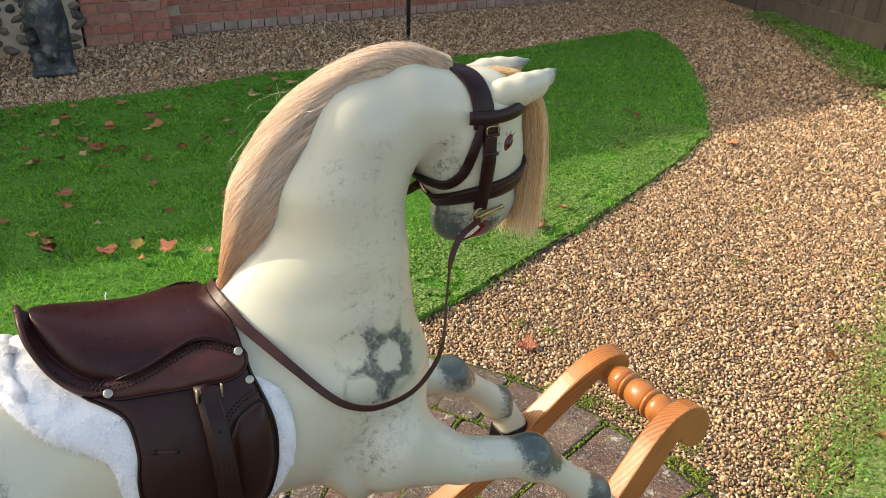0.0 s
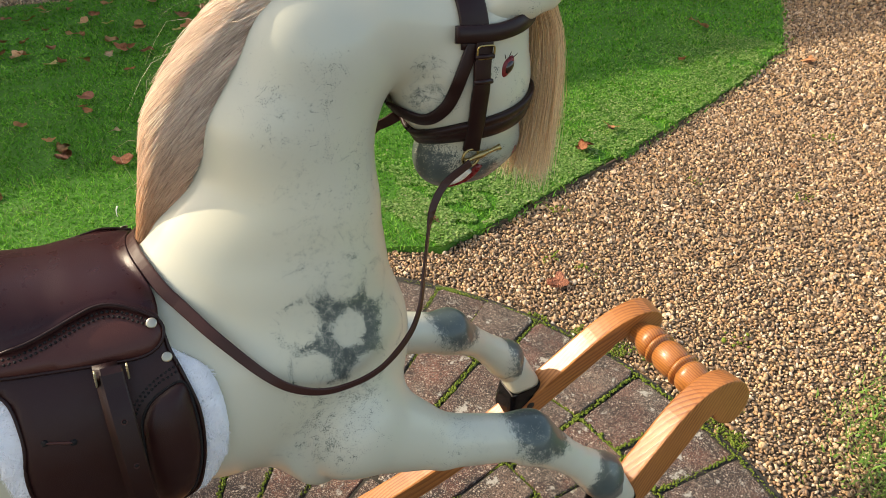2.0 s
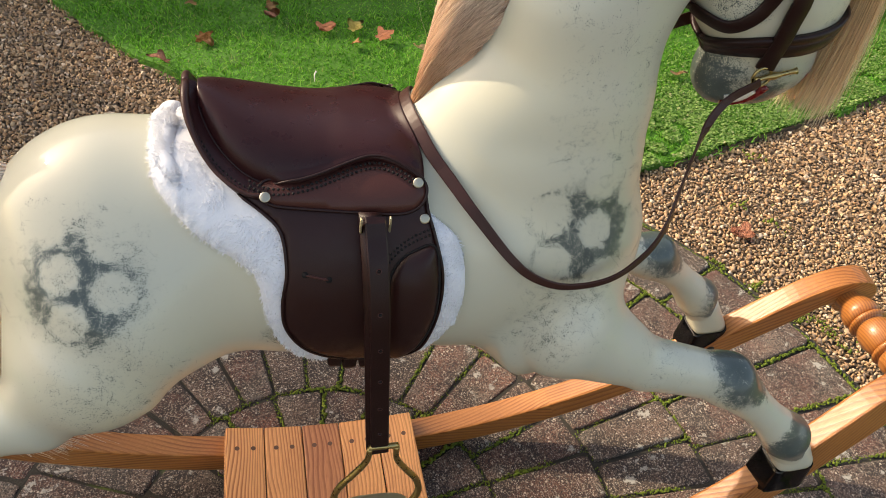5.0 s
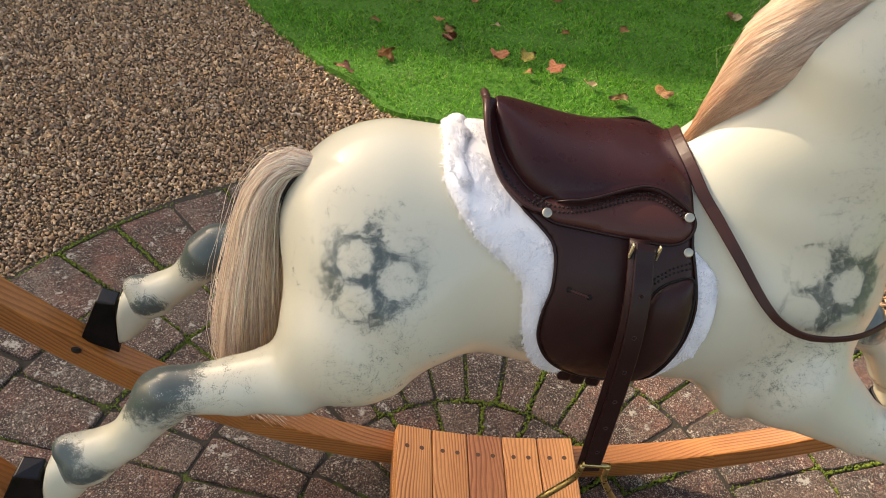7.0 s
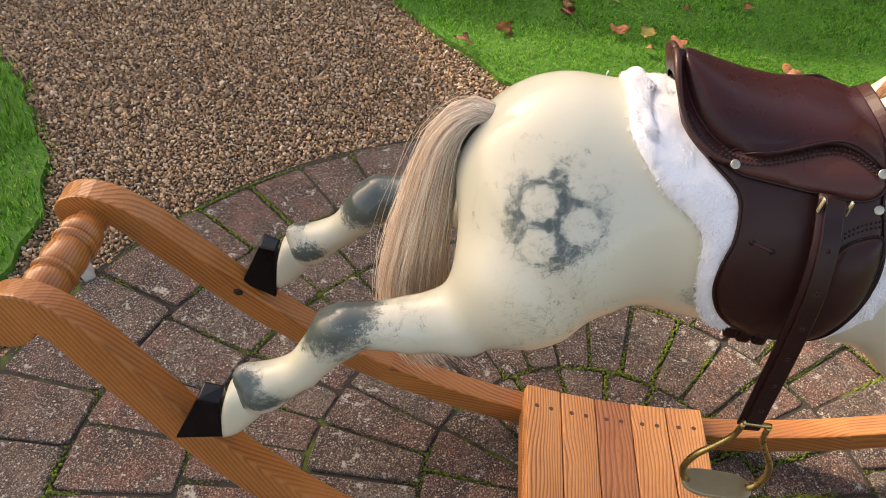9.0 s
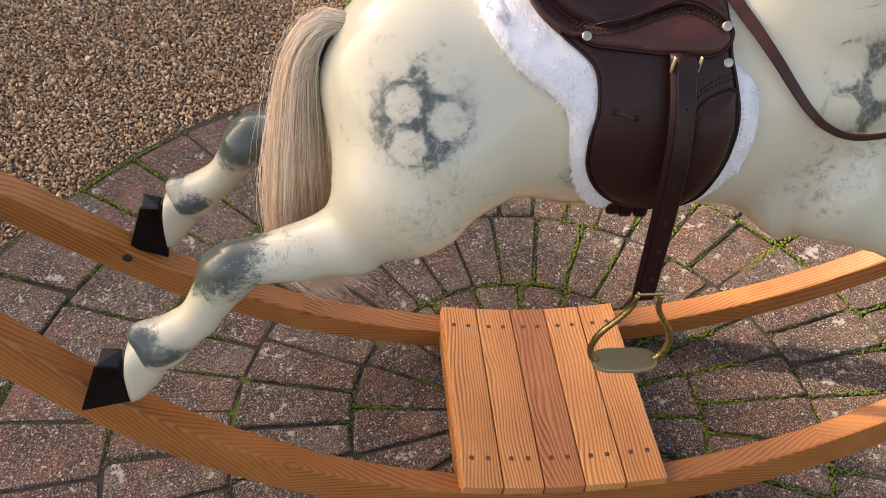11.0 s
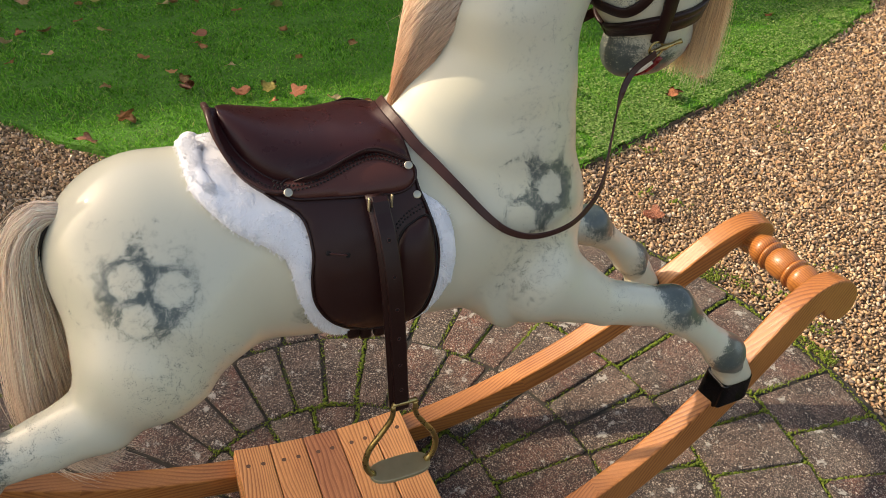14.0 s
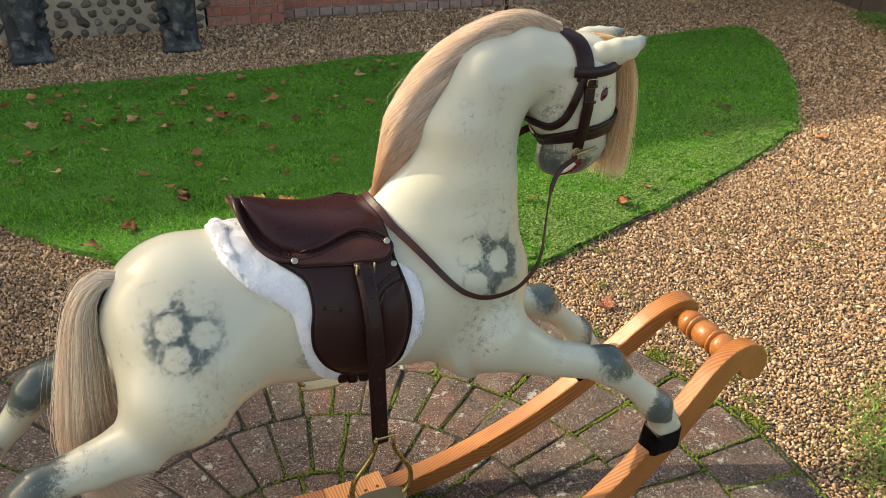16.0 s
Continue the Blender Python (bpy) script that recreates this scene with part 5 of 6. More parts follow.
# stirrups hang on doubled leathers
for s in (-1, 1):
    bm = bmesh.new()
    top_pts = [(0.0010, 0.1105, 0.7925), (0.0016, 0.120, 0.780), (0.0035, 0.139, 0.753), (0.0065, 0.156, 0.705), (0.011, 0.163, 0.640), (0.0165, 0.165, 0.570), (0.0225, 0.165, 0.503)]
    tucked = hug(sided([(0.0005, 0.097, 0.808), (0.0008, 0.104, 0.801)], s), 0.0160)
    line = curve_points([*tucked, *sided(top_pts, s)], 54)[4:]
    line = line[:50]
    nrm = np.array([(0.0, s, 0.10)] * 50)
    t = unit(np.gradient(line, axis=0))
    side = unit(np.cross(t, nrm))
    up = np.cross(side, t)
    up *= np.sign((up * nrm).sum(1))[:, None]
    sweep(bm, line, side, up, [(-0.0098, 0), (-0.0098, 0.0022), (-0.0085, 0.003), (0.0085, 0.003), (0.0098, 0.0022), (0.0098, 0)])
    leather_ = part("stirrup_leather", bm, STRAP, saddle, "dark brown stirrup strap with punched holes", False)
    bm = bmesh.new()
    back = line.copy()
    back[:, 1] -= s * 0.007
    back[:, 0] -= 0.004
    sweep(bm, back, side, up, [(-0.0105, 0), (-0.0105, 0.003), (0.0105, 0.003), (0.0105, 0)])
    part("strap_lining", bm, STRAP, leather_, "second layer of the strap")
    for i in (8, 15, 22, 29, 36, 43):
        bm = bmesh.new()
        dots(bm, np.array([line[i] + up[i] * 0.0031, line[i] + up[i] * 0.0031 + 1e-4]), np.array([up[i], up[i]]), 0.0020, 0.0001)
        part("punched_hole", bm, STITCH, leather_, "dark punched hole")
        bm = bmesh.new()
        mid_hole = line[i] + up[i] * 0.0034
        tube(bm, [mid_hole + 0.0023 * (math.cos(a) * side[i] + math.sin(a) * t[i]) for a in np.linspace(0, math.tau, 14, endpoint=False)], 0.0004, 5, loop=True)
        part("hole_rim", bm, SKIRT, leather_, "paler rim of a punched hole")
    for dx in (-0.0135, 0.0135):
        bm = bmesh.new()
        at = int(np.argmin(np.abs(line[:, 2] - 0.790)))
        c = line[at] + side[at] * dx
        box(bm, c[0] - 0.0010, c[0] + 0.0010, c[1] - 0.003, c[1] + 0.0015, c[2] - 0.0085, c[2] + 0.008, 0.0008)
        part("buckle", bm, DULL_BRASS, leather_, "dull brass buckle side")
    bm = bmesh.new()
    cx, cy = 0.026, s * 0.166
    half = curve_points([(0.015, 0, 0.512), (0.017, 0, 0.488), (0.030, 0, 0.464), (0.045, 0, 0.440), (0.051, 0, 0.415), (0.046, 0, 0.394), (0.038, 0, 0.385)], 26)
    for k in (-1, 1):
        tube(bm, [(cx + k * p[0] , cy, p[2]) for p in half], np.linspace(0.0034, 0.0048, 26), 10)
    tube(bm, [(cx + x, cy, 0.513) for x in np.linspace(-0.0165, 0.0165, 6)], 0.0034, 10)
    iron = part("stirrup", bm, BRASS, saddle, "brass stirrup iron")
    bm = bmesh.new()
    pl = [(cx + 0.044 * math.copysign(abs(math.cos(a)) ** 0.6, math.cos(a)), cy + 0.019 * math.copysign(abs(math.sin(a)) ** 0.8, math.sin(a))) for a in np.linspace(0, math.tau, 40, endpoint=False)]
    prism(bm, pl, lambda p, k: (p[0], p[1], 0.380 + 0.006 * k), 0.0012)
    part("tread", bm, DULL_BRASS, iron, "flat pale brass tread", False)
# girth under the belly
bm = bmesh.new()
line = wrap(np.full(40, 0.012), np.linspace(-radians(118), radians(118), 40) + math.pi, 0.002)
nrm = slope(line)
t = unit(np.gradient(line, axis=0))
side = unit(np.cross(t, nrm))
sweep(bm, line, side, nrm, [(-0.02, 0), (-0.02, 0.004), (0.02, 0.004), (0.02, 0)])
girth = part("girth", bm, STRAP, saddle, "dark leather girth strap")
for s in (-1, 1):
    for x in (-0.026, -0.010, 0.008):
        bm = bmesh.new()
        p = wrap(np.array([x]), np.array([s * radians(126)]), 0.006)[0]
        box(bm, p[0] - 0.0085, p[0] + 0.0075, p[1] - 0.006, p[1] + 0.006, p[2] - 0.020 - 0.004 * (x > -0.02), p[2] + 0.012, 0.0045)
        part("girth_buckle", bm, STRAP, girth, "dark girth buckle")

# bridle and reins
bridle = thing("bridle", "dark brown leather bridle with brass bit and reins", "bridle", m=ROCK)
poll = [(0.374, -0.062, 1.040), (0.372, -0.060, 1.075), (0.368, -0.050, 1.105), (0.362, -0.025, 1.122), (0.360, 0.0, 1.126)]
bm = bmesh.new()
ribbon(bm, poll + [(x, -y, z) for x, y, z in poll[:-1]][::-1], 0.030, 0.003, 0.0015, 60)
part("headpiece", bm, STRAP, bridle, "broad leather headpiece")
brow = [(0.352, -0.058, 1.054), (0.372, -0.061, 1.054), (0.400, -0.062, 1.055), (0.432, -0.056, 1.061), (0.462, -0.035, 1.070), (0.474, 0.0, 1.074)]
bm = bmesh.new()
ribbon(bm, brow + [(x, -y, z) for x, y, z in brow[:-1]][::-1], 0.0165, 0.0045, 0.0045, 70)
part("browband", bm, STRAP, bridle, "leather browband")
nose = [(0.349, 0.0, 0.930), (0.350, -0.022, 0.936), (0.362, -0.040, 0.941), (0.380, -0.050, 0.945), (0.405, -0.050, 0.950), (0.432, -0.042, 0.957), (0.452, -0.026, 0.964), (0.460, 0.0, 0.967)]
for lift, wide in ((0.0, 0.0165), (0.0125, 0.0095)):
    bm = bmesh.new()
    pts = [(x, y, z + lift) for x, y, z in nose]
    ribbon(bm, pts + [(x, -y, z) for x, y, z in pts[1:-1]][::-1] + [pts[0]], wide, 0.0055, 0.001, 80)
    part("noseband", bm, STRAP, bridle, "padded leather noseband")
for s in (-1, 1):
    bm = bmesh.new()
    ribbon(bm, sided([(0.383, 0.062, 1.048), (0.3815, 0.064, 1.02), (0.383, 0.062, 0.985), (0.386, 0.055, 0.95), (0.389, 0.046, 0.925)], s), 0.0185, 0.0040, 0.004, 40)
    cheek = part("cheekpiece", bm, STRAP, bridle, "leather cheek strap")
    for z, hgt in ((1.033, 0.0026), (1.008, 0.0026)):
        bm = bmesh.new()
        line = hug([(0.372, s * 0.066, z), (0.382, s * 0.067, z), (0.392, s * 0.067, z)], 0.0085)
        tube(bm, line, hgt, 8)
        part("keeper", bm, STRAP, cheek, "leather keeper loop")
    bm = bmesh.new()
    c = hug([(0.3825, s * 0.067, 1.0375)], 0.0095)[0]
    tube(bm, [c + np.array((0.0095 * math.copysign(abs(math.cos(a)) ** 0.4, math.cos(a)), 0, 0.0065 * math.copysign(abs(math.sin(a)) ** 0.4, math.sin(a)))) for a in np.linspace(0, math.tau, 24, endpoint=False)], 0.0011, 6, loop=True)
    part("buckle", bm, BRASS, cheek, "brass buckle")
    bm = bmesh.new()
    line = hug([(0.385, s * 0.06, 0.990), (0.386, s * 0.06, 0.978), (0.387, s * 0.06, 0.966)], 0.0078)
    dots(bm, line, slope(line), 0.0013, 0.011)
    part("punched_hole", bm, STITCH, cheek, "dark punched holes")
    bm = bmesh.new()
    ribbon(bm, sided([(0.372, 0.061, 1.046), (0.360, 0.062, 1.012), (0.352, 0.056, 0.982), (0.336, 0.042, 0.962), (0.318, 0.022, 0.962), (0.308, 0.002, 0.962)], s), 0.0135, 0.003, 0.003, 50)
    part("throat_lash", bm, STRAP, bridle, "narrow leather throat strap")
    bm = bmesh.new()
    a, b = np.array((0.382, s * 0.050, 0.912)), np.array((0.420, s * 0.056, 0.927))
    tube(bm, [a + (b - a) * t for t in np.linspace(0, 1, 10)], np.array([0.0036, 0.0024, 0.0024, 0.003, 0.0042, 0.003, 0.0024, 0.0024, 0.0026, 0.0036]), 10)
    tube(bm, [np.array((0.388, s * 0.052, 0.916)) + 0.010 * np.array((math.cos(t), 0.15, math.sin(t))) for t in np.linspace(0, math.tau, 24, endpoint=False)], 0.0016, 8, loop=True)
    part("bit", bm, BRASS, bridle, "brass bit cheek and ring")
    bm = bmesh.new()
    tail_end = [(0.385, 0.054, 0.912), (0.352, 0.060, 0.893), (0.333, 0.070, 0.862), (0.324, 0.082, 0.812), (0.312, 0.100, 0.768)]
    low_run = [(0.290, 0.117, 0.745), (0.250, 0.134, 0.728), (0.205, 0.138, 0.722), (0.170, 0.136, 0.730), (0.139, 0.128, 0.750), (0.100, 0.104, 0.790), (0.078, 0.080, 0.812), (0.063, 0.058, 0.826), (0.054, 0.034, 0.838), (0.050, 0.014, 0.843), (0.049, 0.0, 0.844)]
    if s > 0:
        tail_end = [(0.385, 0.054, 0.924), (0.360, 0.050, 0.932), (0.335, 0.048, 0.924), (0.314, 0.062, 0.900), (0.310, 0.090, 0.820), (0.304, 0.104, 0.775)]
    line = curve_points(sided(tail_end + low_run, s), 90)
    near_ = carved(line)
    line = line + slope(line) * np.clip(0.003 - near_, 0, None)[:, None]
    nrm = slope(line)
    t = unit(np.gradient(line, axis=0))
    side = unit(np.cross(t, nrm))
    up = np.cross(side, t)
    side = side * np.interp(np.arange(90), [0, 45, 75, 89], [1.25, 1.0, 1.75, 1.9] if s < 0 else [1.9, 1.2, 1.75, 1.9])[:, None]
    sweep(bm, line, side, up, [(-0.0034, 0), (-0.0034, 0.0020), (-0.0028, 0.0025), (0.0028, 0.0025), (0.0034, 0.0020), (0.0034, 0)])
    part("rein", bm, REIN, bridle, "brown leather rein", False)


# ---- ground: gravel drive, lawns, paved circle ----
RING = Vector((-0.012, 0.010))
RADII = (0.11, 0.318, 0.528, 0.740, 0.955, 1.172)
COUNTS = (20, 32, 45, 42, 50)
LAWN = [(-0.95, 2.50), (-0.76, 2.20), (-0.59, 1.94), (-0.42, 1.71), (-0.22, 1.49), (0.10, 1.34), (0.40, 1.22), (0.70, 1.08), (0.93, 0.97), (1.11, 1.01), (1.41, 1.11), (1.76, 1.22), (2.22, 1.38), (2.83, 1.62),
        (3.27, 1.84), (3.84, 2.37), (4.30, 2.90), (4.70, 3.40), (4.98, 3.90), (4.90, 4.08), (4.40, 4.02), (3.40, 3.90), (2.40, 3.98), (1.60, 4.06), (0.90, 3.96), (0.0, 3.98), (-0.8, 3.98), (-1.8, 4.02), (-2.6, 4.0), (-1.9, 3.4), (-1.3, 2.9)]
LEFT_LAWN = [(-4.5, 2.6), (-2.4, 1.75), (-1.70, 1.25), (-1.52, 1.00), (-1.40, 0.84), (-1.32, 0.64), (-1.30, 0.45), (-1.36, 0.10), (-1.46, -0.5), (-1.8, -1.2), (-4.5, -1.2)]
RIGHT_LAWN = [(1.22, -0.22), (1.34, -0.12), (1.69, 0.0), (1.97, 0.10), (2.37, 0.26), (3.10, 0.50), (4.00, 0.78), (5.2, 1.0), (5.2, -1.6), (1.6, -1.6), (1.35, -0.8)]
RIGHT_SWARD = [(x + 0.07, y - 0.07) for x, y in RIGHT_LAWN]
FENCE_LAWN = [(6.64, 4.0), (6.40, 3.58), (5.74, 2.68), (5.20, 1.95), (4.75, 1.30), (5.75, 1.25), (6.13, 2.42), (6.46, 3.35), (6.70, 3.98)]


bm = bmesh.new()
for q in ((-220, -220), (220, -220), (220, 220), (-220, 220)):
    bm.verts.new((*q, -0.016))
bm.faces.new(bm.verts)
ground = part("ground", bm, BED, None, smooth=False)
tagged(ground, "tan pea shingle gravel drive", "gravel", kind="structure")


def wobble(poly, step=0.05, amount=0.03):
    p = np.array(poly + poly[:1], float)
    out = []
    for a, b in zip(p, p[1:]):
        n = max(1, int(np.linalg.norm(b - a) / step))
        for t in np.linspace(0, 1, n, endpoint=False):
            q = a + (b - a) * t
            out.append((q[0] + amount * noise.noise((q[0] * 9, q[1] * 9, 0.3)), q[1] + amount * noise.noise((q[0] * 9, q[1] * 9, 5.1))))
    return out


def turf_patch(name, poly, label, mat=TURF):
    edge = wobble(poly)
    bm = bmesh.new()
    up = [bm.verts.new((x, y, 0.006)) for x, y in edge]
    low = [bm.verts.new((x, y, -0.03)) for x, y in edge]
    bm.faces.new(up)
    for i in range(len(edge)):
        bm.faces.new((up[i], low[i], low[(i + 1) % len(edge)], up[(i + 1) % len(edge)]))
    bmesh.ops.triangulate(bm, faces=[f for f in bm.faces if len(f.verts) > 4])
    return tagged(part(name, bm, mat, None, smooth=False), label, "lawn", kind="structure")


turf_patch("lawn", LAWN, "mown green lawn strewn with autumn leaves")
turf_patch("lawn_1", LEFT_LAWN, "rough green grass verge beside the gravel")
turf_patch("lawn_2", RIGHT_SWARD, "rough dry grass verge by the paving", PALE_TURF)
turf_patch("lawn_3", FENCE_LAWN, "weedy grass strip under the fence")


def blades(name, poly, density, height, label, lean=0.6, mat=BLADE, stray=0.022):
    p = np.array(poly)
    lo, hi = p.min(0), np.minimum(p.max(0), (7.2, 4.2))
    n = int((hi[0] - lo[0]) * (hi[1] - lo[1]) * density)
    x, y = np.random.uniform(lo[0], hi[0], n), np.random.uniform(lo[1], hi[1], n)
    keep = inside(wobble(poly), x + np.random.normal(size=n) * stray, y + np.random.normal(size=n) * stray)
    x, y = x[keep], y[keep]
    far = np.hypot(x - 0.0, y + 0.8)
    keep = np.random.uniform(size=len(x)) < np.where((x < -2.6) | (y < -0.9), 0.16, np.clip((2.6 / far) ** 1.6, 0.28, 1.0))
    x, y, far = x[keep], y[keep], far[keep]
    n = len(x)
    tuft = np.array([noise.noise((a * 6, b * 6, 0.0)) for a, b in zip(x, y)])
    h = height * np.random.uniform(0.5, 1.2, n) * (1 + 0.7 * tuft)
    a = np.random.uniform(0, math.tau, n)
    w = np.random.uniform(0.0013, 0.0027, n) * np.where((x < -2.6) | (y < -0.9), 3.4, np.clip(far / 2.4, 1.0, 2.2))
    side = np.stack([np.cos(a), np.sin(a), np.zeros(n)], 1) * w[:, None]
    b = np.random.uniform(0, math.tau, n)
    bend = np.stack([np.cos(b), np.sin(b), np.zeros(n)], 1) * (h * lean * np.random.uniform(0.2, 1.3, n))[:, None]
    root = np.stack([x, y, np.full(n, 0.003)], 1)
    up = np.zeros((n, 3))
    up[:, 2] = h
    v = np.stack([root - side, root + side, root + 0.3 * bend + 0.6 * up + side * 0.75, root + 0.3 * bend + 0.6 * up - side * 0.75, root + bend + up], 1).reshape(-1, 3)
    i = np.arange(n)[:, None] * 5
    tri = np.vstack([i + (0, 1, 2), i + (0, 2, 3), i + (3, 2, 4)])
    return tagged(np_part(name, v, tri, mat, None, smooth=False), label, "grass", kind="stuff")


blades("grass", LAWN, 19000, 0.0150, "short green lawn grass", 1.5)
blades("grass", LEFT_LAWN, 12000, 0.028, "green verge grass")
blades("grass", RIGHT_LAWN, 17000, 0.0155, "pale rough verge grass", 1.6, PALE_BLADE, 0.05)
blades("grass", FENCE_LAWN, 12000, 0.026, "weedy green grass", 1.2)

CLOVER = turf("clover", True, 0.0)
b_clover = CLOVER.node_tree.nodes["Principled BSDF"]
put(CLOVER.node_tree, ramp(CLOVER.node_tree, by_island(CLOVER.node_tree), (0.0, (0.13, 0.28, 0.05)), (0.5, (0.25, 0.41, 0.11)), (0.92, (0.36, 0.50, 0.18)), (1.0, (0.46, 0.46, 0.25))), b_clover.inputs["Base Color"])


def clover(edge, count, reach, small, big, tall, label):
    """Small round leaves that grow thick inside one edge of a lawn."""
    edge = np.array(edge)
    seg = np.random.randint(0, len(edge) - 1, count)
    t = np.random.uniform(size=count)[:, None]
    p = edge[seg] * (1 - t) + edge[seg + 1] * t
    side = unit(edge[seg + 1] - edge[seg])
    depth = np.abs(np.random.normal(size=count)) * reach - 0.01
    p = p + np.stack([-side[:, 1], side[:, 0]], 1) * depth[:, None]
    keep = np.array([noise.noise((a * 5, b * 5, 6.0)) + 0.5 * noise.noise((a * 17, b * 17, 2.0)) > -0.30 for a, b in p])
    p = p[keep]
    n = len(p)
    r = np.random.uniform(small, big, n)
    a = np.linspace(0, math.tau, 6, endpoint=False)
    tilt, way = np.random.uniform(0.0, 0.65, n), np.random.uniform(0, math.tau, n)
    flat = np.stack([np.cos(a)[None] * r[:, None], np.sin(a)[None] * r[:, None]], -1)
    lean = flat[..., 0] * np.cos(way)[:, None] + flat[..., 1] * np.sin(way)[:, None]
    v = np.concatenate([p[:, None] + flat, (np.random.uniform(0.010, tall, n)[:, None] + lean * np.tan(tilt)[:, None])[..., None]], -1)
    f = np.arange(n * 6).reshape(n, 6)
    tagged(np_part("clover", v.reshape(-1, 3), np.vstack([f[:, [0, 1, 2, 3]], f[:, [0, 3, 4, 5]]]), CLOVER, None, smooth=False), label, "weeds", kind="stuff")


clover(LAWN[8:15], 35000, 0.24, 0.0022, 0.0048, 0.020, "small pale clover and weed leaves in the lawn")
clover(FENCE_LAWN[:5][::-1], 12000, 0.13, 0.004, 0.010, 0.05, "leafy green weeds along the fence strip")
clover(RIGHT_LAWN[1:7][::-1], 3500, 0.25, 0.0025, 0.0050, 0.020, "small weed leaves in the dry verge")

# loose stones
ico = bmesh.new()
bmesh.ops.create_icosphere(ico, subdivisions=1, radius=1.0)
ICO_V = np.array([v.co for v in ico.verts])
ICO_F = np.array([[v.index for v in f.verts] for f in ico.faces])
ico.free()


OCTA = (np.array([(1, 0, 0), (-1, 0, 0), (0, 1, 0), (0, -1, 0), (0, 0, 1), (0, 0, -1)], float) * 1.18, np.array([(0, 2, 4), (2, 1, 4), (1, 3, 4), (3, 0, 4), (2, 0, 5), (1, 2, 5), (3, 1, 5), (0, 3, 5)]))


def stones(x, y, size, base=-0.016, form=None):
    unit_v, unit_f = form or (ICO_V, ICO_F)
    n = len(x)
    shape = np.random.uniform(0.5, 1.4, (n, 3)) * np.array((1.0, 1.0, 0.62)) * size[:, None]
    q = unit(np.random.normal(size=(n, 4)))
    w, i, j, k = q.T
    rot = np.stack([1 - 2 * (j * j + k * k), 2 * (i * j - k * w), 2 * (i * k + j * w), 2 * (i * j + k * w), 1 - 2 * (i * i + k * k), 2 * (j * k - i * w),
                    2 * (i * k - j * w), 2 * (j * k + i * w), 1 - 2 * (i * i + j * j)], 1).reshape(n, 3, 3)
    lump = 1 + 0.22 * np.random.normal(size=(n, len(unit_v), 1)).clip(-1.2, 1.2)
    v = np.einsum("nab,nvb->nva", rot, unit_v[None] * lump * shape[:, None, :])
    v[..., 0] += x[:, None]
    v[..., 1] += y[:, None]
    v[..., 2] += base + (size * np.random.uniform(0.45, 1.15, n))[:, None]
    return v.reshape(-1, 3), (unit_f[None] + (np.arange(n) * len(unit_v))[:, None, None]).reshape(-1, 3)


def gravel_field(near, far, gap, size):
    gx, gy = np.meshgrid(np.arange(-2.6, 7.2, gap), np.arange(-0.6, 5.6, gap))
    x = gx.ravel() + np.random.uniform(-0.5, 0.5, gx.size) * gap
    y = gy.ravel() + np.random.uniform(-0.5, 0.5, gx.size) * gap
    d = np.hypot(x + 0.1, y + 0.8)
    keep = (d >= near) & (d < far) & (np.hypot(x - RING.x, y - RING.y) > 1.185)
    keep &= (y > -0.35 - 0.2 * x) & (x < 7.35 + 0.36 * (y - 4.9))
    x, y = x[keep], y[keep]
    keep = ~(inside(LAWN, x, y) | inside(LEFT_LAWN, x, y) | inside(RIGHT_SWARD, x, y) | inside(FENCE_LAWN, x, y))
    x, y = x[keep], y[keep]
    return x, y, size * np.random.lognormal(-0.04, 0.22, len(x))


for near, far, gap, size, form in ((0.0, 2.2, 0.0088, 0.0049, None), (2.2, 3.6, 0.0102, 0.0054, OCTA), (3.6, 5.2, 0.0130, 0.0066, OCTA), (5.2, 9.5, 0.0208, 0.0096, OCTA)):
    v_, f_ = stones(*gravel_field(near, far, gap, size), form=form)
    tagged(np_part("gravel", v_, f_, PEBBLE, None, smooth=form is None), "mixed tan, brown and grey pea shingle", "gravel", kind="stuff")

# paved circle
bm = bmesh.new()
bmesh.ops.create_circle(bm, cap_ends=True, segments=96, radius=1.19)
bmesh.ops.translate(bm, verts=bm.verts, vec=(RING.x, RING.y, -0.007))
rim = [e for e in bm.edges if len(e.link_faces) == 1]
low = bmesh.ops.extrude_edge_only(bm, edges=rim)["geom"]
bmesh.ops.translate(bm, verts=[g for g in low if isinstance(g, bmesh.types.BMVert)], vec=(0, 0, -0.03))
pavement = part("pavement", bm, SOIL, None, smooth=False)
tagged(pavement, "circular patio of weathered block pavers with mossy joints", "paving", kind="structure")


